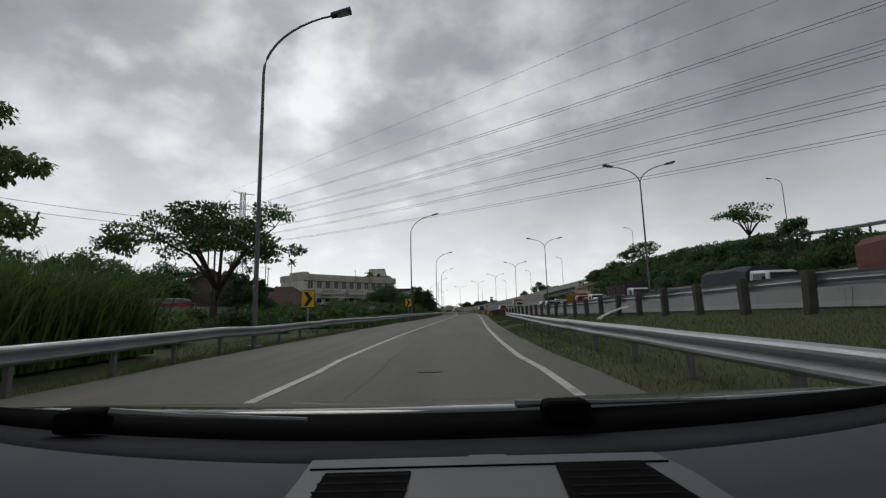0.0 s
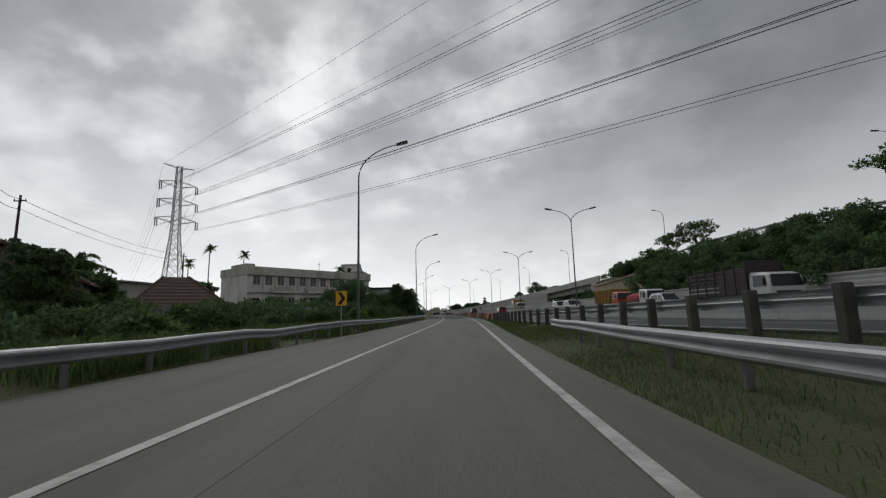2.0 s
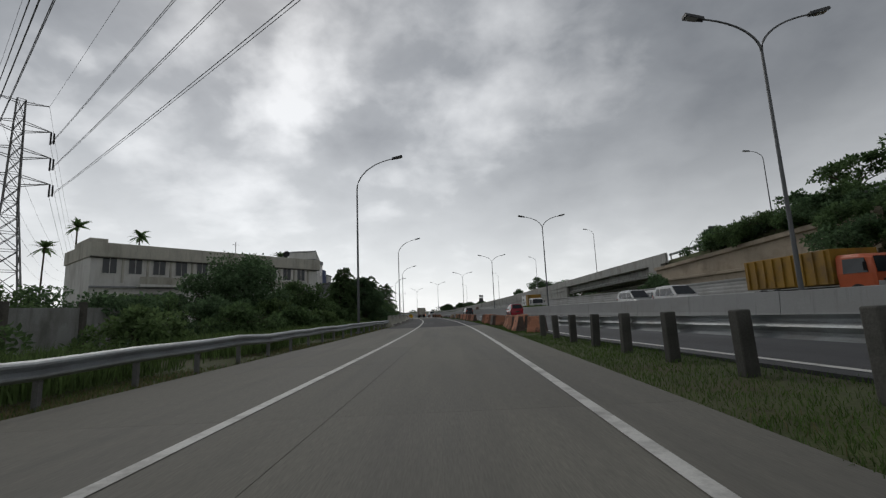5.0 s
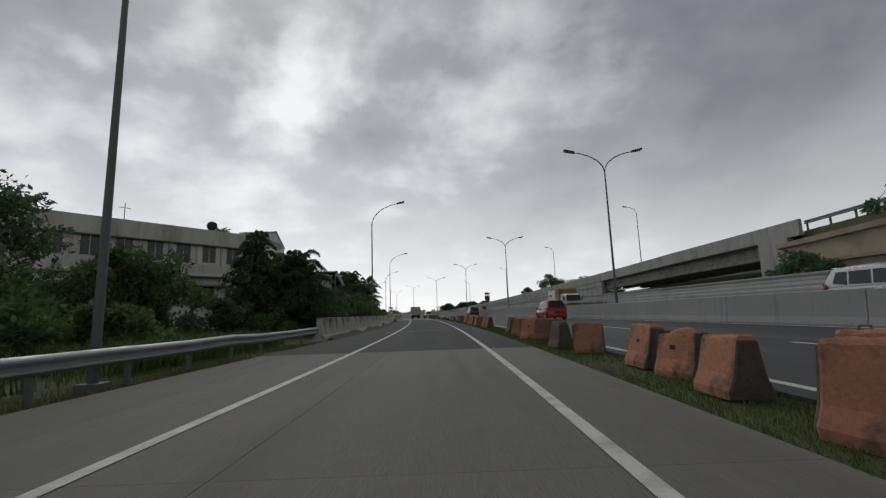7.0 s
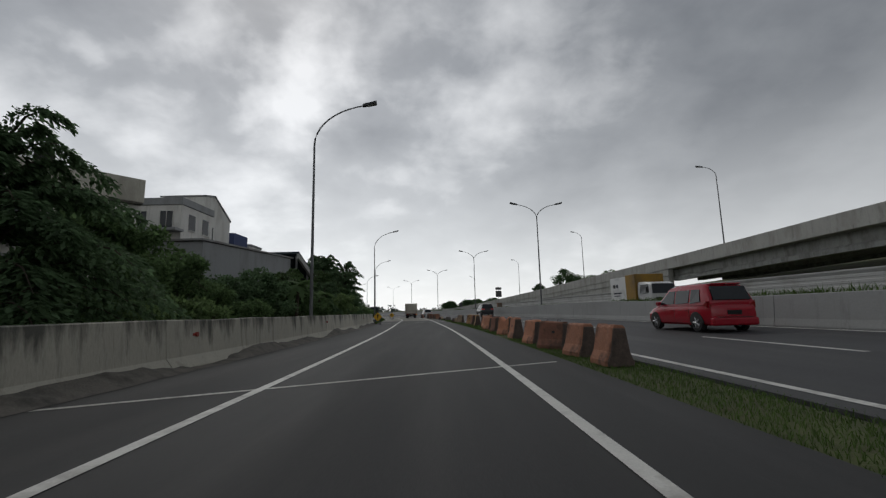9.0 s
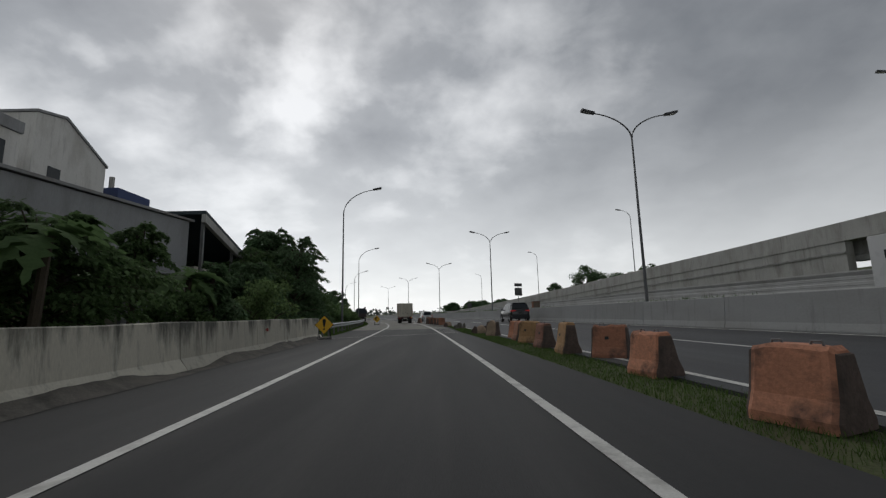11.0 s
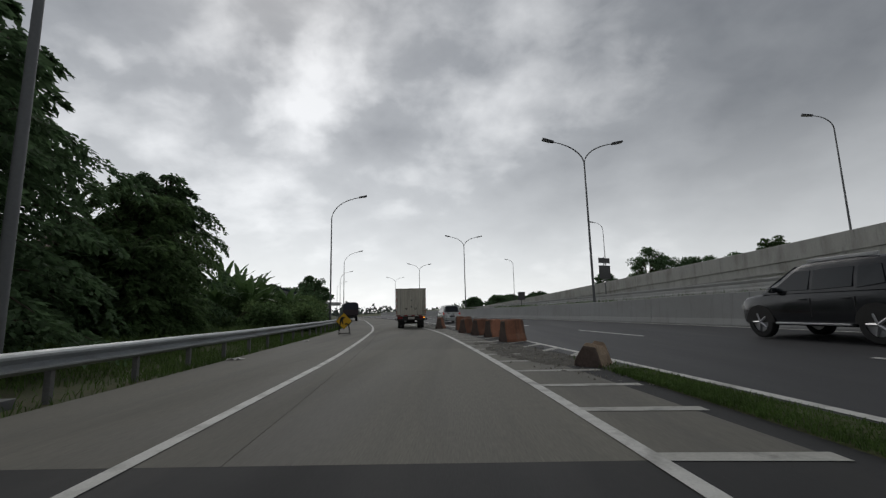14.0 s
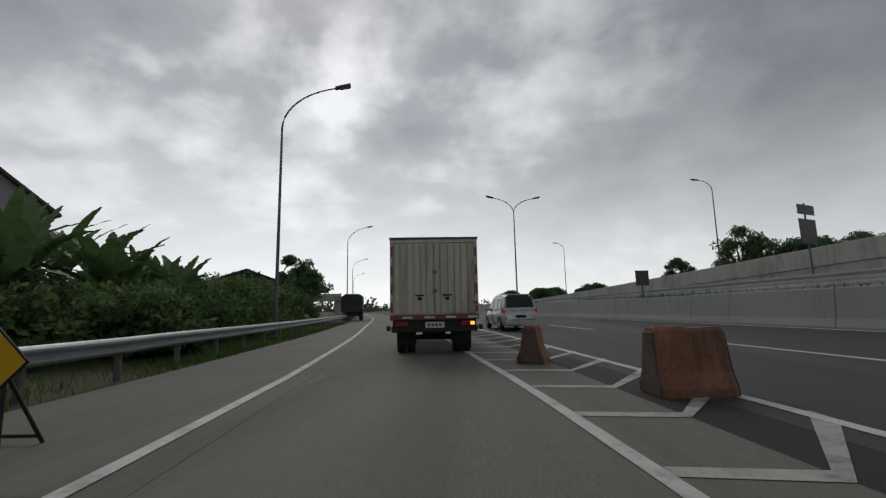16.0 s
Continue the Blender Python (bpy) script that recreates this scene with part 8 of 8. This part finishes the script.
def palm(x, y, z, h, seed, label="slender palm with a tuft of dark fronds", category="palm tree", group="palm trees"):
    rng = np.random.default_rng(seed)
    t = thing(category.replace(" ", "_"), x, y, z, 0, label, category, group)
    bm = bmesh.new()
    tube(bm, [(0, 0, -0.5), (0.1, 0, h * 0.5), (0.15, 0.05, h)], [0.16, 0.13, 0.11], 7)
    part("trunk", bm, M_BARK, t)
    tall = h > 8
    n = 26 if tall else 13
    for k in range(n):
        a = 2.4 * k + rng.uniform(-0.2, 0.2)
        el = rng.uniform(-0.5, 1.4) if tall else rng.uniform(-0.3, 1.0)
        v, f = [], []
        L = rng.uniform(1.7, 2.3) if tall else 1.7
        for j in range(13):
            u = j / 12
            p = Vector((math.cos(a), math.sin(a), 0)) * L * u * math.cos(el * (1 - u * 0.4)) + Vector((0, 0, L * (math.sin(el) * u - (0.35 if tall else 0.75) * u * u)))
            s = Vector((-math.sin(a), math.cos(a), -0.25)) * ((0.42 if j % 2 else 0.16) * math.sin(math.pi * min(u * 0.9 + 0.1, 1)))
            c = Vector((0.15, 0.05, h))
            v += [c + p + s, c + p, c + p - s - Vector((0, 0, 0.12)) * 0]
            if j:
                b = 3 * j
                f += [(b - 3, b, b + 1, b - 2), (b - 2, b + 1, b + 2, b - 1)]
        raw("frond", v, f, M_LEAF, t)
    return t


for i, (x, y, h) in enumerate(((-57.0, 124.0, 16.2), (-52.5, 132.0, 15.8), (-62, 124, 13.0), (-28.6, 136.2, 11.6))):
    palm(x, y, 1.2, h, 400 + i)

for i, (x, y, h) in enumerate(((-9.3, 132.0, 3.5), (-11.0, 134.5, 4.3), (-9.6, 139.0, 3.0))):
    palm(x, y, -0.1, h, 430 + i, "papaya tree with a loose tuft of broad leaves", "papaya tree", "papaya trees")


def banana(x, y, z, h, seed):
    rng = np.random.default_rng(seed)
    t = thing("banana_plant", x, y, z, float(rng.uniform(0, 360)), "banana plant with long ragged arching leaves", "banana plant", "banana plants")
    bm = bmesh.new()
    top = h * 0.46
    tube(bm, [(0, 0, -0.3), (0.05, 0, top * 0.5), (0.08, 0.05, top)], [0.17, 0.14, 0.10], 8)
    part("stem", bm, M_BANANA, t)
    for k in range(13):
        a = 2.4 * k + rng.uniform(-0.3, 0.3)
        el = rng.uniform(0.75, 1.5)
        L = h * rng.uniform(0.44, 0.60)
        bow = rng.uniform(0.35, 0.75) * (1.7 - el)
        v, f = [], []
        c = Vector((0.08, 0.05, top * rng.uniform(0.75, 1.0)))
        out = Vector((math.cos(a), math.sin(a), 0))
        for j in range(21):
            u = j / 20
            p = c + out * L * (u * math.cos(el) + 0.30 * u * u) + Vector((0, 0, L * (math.sin(el) * u - bow * u * u)))
            wd = 0.27 * math.sin(math.pi * min(max(u * 0.88 + 0.10, 0), 1)) ** 0.6 * (1 - (0.55 if rng.uniform() < 0.25 else 0.15) * (j % 2) * rng.uniform(0, 1))
            s = Vector((-math.sin(a), math.cos(a), 0)) * wd
            up = Vector((0, 0, wd * rng.uniform(-0.1, 0.4)))
            v += [p + s + up, p, p - s + up]
            if j:
                b = 3 * j
                f += [(b - 3, b, b + 1, b - 2), (b - 2, b + 1, b + 2, b - 1)]
        raw("leaf", v, f, M_BANANA, t)
    return t


for i, (x, y, h) in enumerate(((-16.2, 184.0, 4.6), (-17.8, 185.6, 5.6), (-16.8, 187.4, 4.8), (-19.6, 186.5, 6.2), (-18.4, 189.0, 5.8), (-20.8, 189.5, 6.4), (-19.4, 191.5, 5.4), (-21.8, 192.5, 5.8), (-20.6, 195.0, 5.2), (-22.8, 196.5, 5.4), (-17.4, 182.0, 5.2), (-15.6, 189.8, 4.2), (-11.8, 130.2, 3.2), (-11.8, 137.5, 3.6))):
    banana(x, y, 0.0, h, 500 + i)


# grass
def blades(name, n, place, hgt, wid, material, label, seed, lean=0.5):
    rng = np.random.default_rng(seed)
    p = place(rng, n)
    n = len(p)
    a = rng.uniform(0, 2 * math.pi, n)
    h = hgt * rng.uniform(0.45, 1.25, n)
    s = np.stack([np.cos(a), np.sin(a), np.zeros(n)], 1) * (wid * 0.5)
    l = rng.normal(size=(n, 3)) * (lean * h)[:, None]
    l[:, 2] = 0
    up = np.stack([np.zeros(n), np.zeros(n), h], 1)
    mid = p + up * 0.6 + l * 0.35
    tip = p + up + l
    tip[:, 2] -= np.linalg.norm(l, axis=1) * 0.35
    v = np.stack([p - s, p + s, mid + s * 0.7, mid - s * 0.7, tip], 1).reshape(-1, 3)
    i = np.arange(n) * 5
    f3 = np.concatenate([np.stack([i, i + 1, i + 2], 1), np.stack([i, i + 2, i + 3], 1), np.stack([i + 3, i + 2, i + 4], 1)])
    ob = fast_mesh(name, v, f3, material)
    return tagged(ob, label, "grass", kind="stuff")


CXT = np.array([cx(float(q)) for q in range(-60, 400)])


def cxv(y):
    return np.interp(y, np.arange(-60, 400), CXT)


def strip(y0, y1, off0, off1, zfun, clump=0.0, cs=0.25):
    def place(rng, n):
        y = rng.uniform(y0, y1, n)
        u = rng.uniform(0, 1, n)
        o = np.array([off0(q) for q in y]) * (1 - u) + np.array([off1(q) for q in y]) * u
        if clump:
            keep = np.array([noise.noise((a * cs, b * cs, 0.3)) > clump - 0.5 + 0.15 * rng.normal() for a, b in zip(o, y)])
            y, o = y[keep], o[keep]
        return np.stack([cxv(y) + o, y, np.array([zfun(a, b) for a, b in zip(y, o)])], 1)
    return place


def bank_h(y, o):
    er, nl, bz = edge_r(y), line_off(y), bank_z(y)
    m = 0.5 * (er + nl)
    return float(np.interp(o, (er, m, nl - 0.5), (-0.05, -0.04 + 0.45 * bz, bz - 0.05)))


blades("verge_grass", 76000, strip(-4, 60, lambda y: edge_r(y) - 0.06 + 0.12 * math.sin(y * 2.1) * math.sin(y * 0.7), lambda y: line_off(y) - 0.5, bank_h, 0.15), 0.10, 0.010, M_GRASS, "short uneven green grass on the median bank", 1)
blades("verge_grass", 70000, strip(60, 147.5, lambda y: edge_r(y) - 0.02, lambda y: line_off(y) - 0.35, bank_h, 0.15), 0.085, 0.010, M_GRASS, "short green grass growing along the median", 2)
blades("verge_grass", 26000, strip(146.4, 160, lambda y: gore_left(y) + 0.02, lambda y: line_off(y) - 0.34, lambda y, o: 0.02, 0.1), 0.08, 0.010, M_GRASS, "short green grass on the strip at the gore", 21)
blades("verge_grass", 1600, strip(159, 162.3, lambda y: gore_left(y), lambda y: line_off(y) - 0.2, lambda y, o: 0.0, 0.5), 0.10, 0.012, M_GRASS, "sparse grass on the worn tip of the gore", 22)
blades("dry_grass", 24000, strip(-4, 60, lambda y: edge_r(y) + 0.1, lambda y: line_off(y) - 0.6, bank_h, 0.5), 0.11, 0.010, M_GRASS_DRY, "yellowish dry grass tufts on the median bank", 3)
left_h = lambda y, o: float(np.interp(o - edge_l(y), (-10, -4, -1.2, 0), (0.1, -0.05, -0.14, -0.06)))
blades("verge_grass", 42000, strip(2, 98, lambda y: edge_l(y) - 3.4, lambda y: edge_l(y) - 0.12, left_h, 0.4), 0.12, 0.012, M_GRASS, "patchy green grass under the guard rail", 4)
blades("dry_grass", 40000, strip(2, 98, lambda y: edge_l(y) - 1.6, lambda y: edge_l(y) - 0.1, left_h, 0.5), 0.11, 0.012, M_GRASS_DRY, "yellowish dry grass under the guard rail", 5)
blades("verge_grass", 46000, strip(144, 215, lambda y: edge_l(y) - 3.2, lambda y: edge_l(y) - 0.08, left_h, 0.3), 0.19, 0.016, M_GRASS, "green grass under the curving guard rail", 6)
blades("weeds", 50000, strip(30, 98, lambda y: -11.5, lambda y: -7.2, lambda y, o: -0.05, 0.35), 0.75, 0.035, M_TALLGRASS, "knee-high weeds behind the guard rail", 7, lean=0.35)
blades("weeds", 30000, strip(146, 215, lambda y: -12.0, lambda y: -8.0, lambda y, o: -0.05, 0.35), 0.7, 0.035, M_TALLGRASS, "knee-high weeds behind the guard rail", 8, lean=0.35)
blades("tall_grass", 32000, strip(0, 13, lambda y: -15.5, lambda y: lerp(y, (0, 20), (-8.6, -9.6)), lambda y, o: 0.0, 0.28, 0.35), 2.5, 0.05, M_TALLGRASS, "tall dense arching reed grass behind the rail", 9, lean=0.38)
blades("weeds", 26000, strip(60, 230, lambda y: 22.6, lambda y: 25.5, lambda y, o: 0.7, 0.5, 0.2), 0.6, 0.05, M_GRASS, "rough grass tufts above the median wall", 10, lean=0.4)
blades("weeds", 26000, strip(100, 260, lambda y: wall_off(y) + 0.2, lambda y: wall_off(y) + 0.7, lambda y, o: high_z(y, wall_off(y)) + 0.75, 0.45, 0.12), 0.6, 0.04, M_GRASS, "grass tufts along the top of the median wall", 11, lean=0.4)

uc = thing("utility_cabinet", cx(163.9) + wall_off(163.9) + 0.35, 163.9, high_z(163.9, 12.4) + 0.72, heading(164), "brown weathered utility cabinet behind the median wall", "utility cabinet")
boxed("body", (-0.35, 0.35, -0.25, 0.25, -0.1, 1.15), M_RUST, uc, bevel=0.02)
boxed("lid", (-0.39, 0.39, -0.29, 0.29, 1.15, 1.2), M_STEEL_DARK, uc, bevel=0.01)
boxed("door", (-0.30, 0.30, -0.275, -0.25, 0.05, 1.08), M_BROWNWALL, uc, bevel=0.006)
# torn sheet caught on the median rail
bm = bmesh.new()
bmesh.ops.create_grid(bm, x_segments=14, y_segments=6, size=0.5)
for q in bm.verts:
    u = q.co.x + 0.5
    q.co.z = 0.55 * u ** 0.7 - 0.35 + 0.10 * noise.noise((q.co.x * 5, q.co.y * 6, 2.0))
    q.co.y = q.co.y * (0.25 + 0.35 * u) + 0.08 * noise.noise((q.co.x * 4, q.co.y * 4, 7.0))
    q.co.x *= 1.5
bmesh.ops.solidify(bm, geom=bm.faces[:], thickness=0.006)
ps = part("plastic_sheet", bm, M_WHITE, smooth=True)
ps.matrix_basis = pose(cx(19.2) + 6.75, 19.2, bank_h(19.2, 6.75) + 0.33, 0, 0, 12)
tagged(ps, "torn pale plastic sheet caught below the median rail", "plastic sheet")
# low drift of grey dirt and stones on the worn gore
def drift(y, o):
    """Height of the drift across and along the gore."""
    mid = lerp(y, (158, 163, 168), (3.5, 2.95, 2.7))
    k = 1 - ((o - mid) / 0.85) ** 2 - ((y - 163.8) / 4.4) ** 2
    return 0.075 * k + 0.075 * noise.noise((o * 1.7, y * 0.9, 3.0)) + 0.03 * noise.noise((o * 6, y * 5, 8.0)) - 0.022


v, f = [], []
ny, no = 110, 34
for i in range(ny + 1):
    y = 159 + 9.6 * i / ny
    for j in range(no + 1):
        o = 1.95 + 2.3 * j / no
        v.append((cx(y) + o, y, max(min(drift(y, o), 0.085), -0.03)))
for i in range(ny):
    for j in range(no):
        b = i * (no + 1) + j
        f.append((b, b + 1, b + no + 2, b + no + 1))
tagged(raw("dirt_drift", v, f, M_DRIFT), "low drift of grey dirt and grit over the gore hatching", "dirt", kind="stuff")
rng = np.random.default_rng(77)
v, f = [], []
for k in range(2600):
    y = rng.uniform(158.5, 168.5)
    o = rng.uniform(1.9, 4.2)
    h = drift(y, o)
    if h < rng.uniform(-0.09, 0.03):
        continue
    s = 0.007 + 0.022 * rng.uniform() ** 4
    c = Vector((cx(y) + o, y, max(h, 0.0) + s * 0.3))
    a = [c + Vector(rng.normal(size=3)) * s * 0.35 + Vector(q) * s for q in ((-1, -1, -0.5), (1, -1, -0.5), (0, 1, -0.5), (0, 0, 0.8))]
    b = len(v)
    v += a
    f += [(b, b + 1, b + 3), (b + 1, b + 2, b + 3), (b + 2, b, b + 3), (b, b + 2, b + 1)]
tagged(raw("rubble", v, f, M_RUBBLE), "loose stones and broken concrete on the worn gore", "rubble", kind="stuff")
for i, (x, y, w) in enumerate(((-6.6, 163.5, 0.4), (-7.3, 170.8, 0.3), (5.2, 135.2, 0.28), (-5.4, 84.0, 0.3))):
    bm = bmesh.new()
    bmesh.ops.create_grid(bm, x_segments=5, y_segments=4, size=w / 2)
    for q in bm.verts:
        q.co.z = 0.06 * noise.noise((q.co.x * 9 + i, q.co.y * 9, i)) + 0.05
        q.co.y *= 0.6
    bmesh.ops.solidify(bm, geom=bm.faces[:], thickness=0.006)
    ob = part("litter", bm, M_WHITE)
    ob.matrix_basis = pose(x, y, -0.02, 0, 0, 40 * i)
    tagged(ob, "crumpled white scrap of litter on the verge", "litter", "litter scraps")
bm = bmesh.new()
bmesh.ops.create_circle(bm, cap_ends=True, radius=0.22, segments=16)
bmesh.ops.solidify(bm, geom=bm.faces[:], thickness=0.01)
ob = part("road_patch", bm, M_TAR)
ob.matrix_basis = pose(cx(7.6) - 0.62, 7.9, 0.012) @ Matrix.Diagonal((1, 0.7, 1, 1))
tagged(ob, "small dark tar spot on the concrete lane", "road patch")
# red reflectors on the wall
for y in (108.8, 135.8, 121.5):
    t = thing("reflector", cx(y) + lw(y) + 0.135, y, 0.72, 0, "small red reflector on the barrier wall", "reflector", "reflectors on the wall")
    bm = bmesh.new()
    tube(bm, [(-0.03, 0, 0), (0.05, 0, 0)], 0.055, 10)
    part("lens", bm, M_REFL_RED, t)
    boxed("bracket", (-0.03, 0.02, -0.14, 0.0, -0.03, 0.03), M_REFL_RED, t)
# far wooded skyline
v, f = [], []
rng = np.random.default_rng(5)
for k in range(420):
    a = radians(rng.uniform(-75, 75))
    d = rng.uniform(480, 900)
    c = np.array([-math.sin(a) * d - 40, math.cos(a) * d, rng.uniform(-1, 2)])
    R = rng.uniform(6, 11) * (0.75 + 0.35 * math.sin(a * 9.0))
    vv, ff = leaf_cloud([c + rng.normal(size=3) * R * 0.4 for _ in range(5)], [R * 0.55] * 5, 16, R * 0.38, rng, aspect=0.8)
    f.append(ff + sum(len(q) for q in v))
    v.append(vv)
ob = fast_mesh("far_woods", np.concatenate(v), np.concatenate(f), M_FAR)
tagged(ob, "hazy dark line of distant trees", "woods", kind="stuff")

# concrete slabs of the slip road, last
def slabs(y_list):
    for y0, y1 in zip(y_list, y_list[1:]):
        for a, b in ((0, 1), (1, 2)):
            cut = lambda y, q: (edge_l(y), JOINT_OFF, edge_r(y))[q]
            sweep("slab", [y0 + 0.0025, (y0 + y1) / 2, y1 - 0.0025],
                  lambda y: [(cut(y, a) + 0.0025 * a, -0.22), (cut(y, a) + 0.0025 * a, -0.0025), (cut(y, a) + 0.0025 * a + 0.0025, 0.0), (cut(y, b) - 0.005, 0.0), (cut(y, b) - 0.0025, -0.0025), (cut(y, b) - 0.0025, -0.22)], M_CONC_ROAD, road, closed=True)


slabs(span(-40, 91.0, 5.0))
slabs(span(155.6, 330, 5.0))
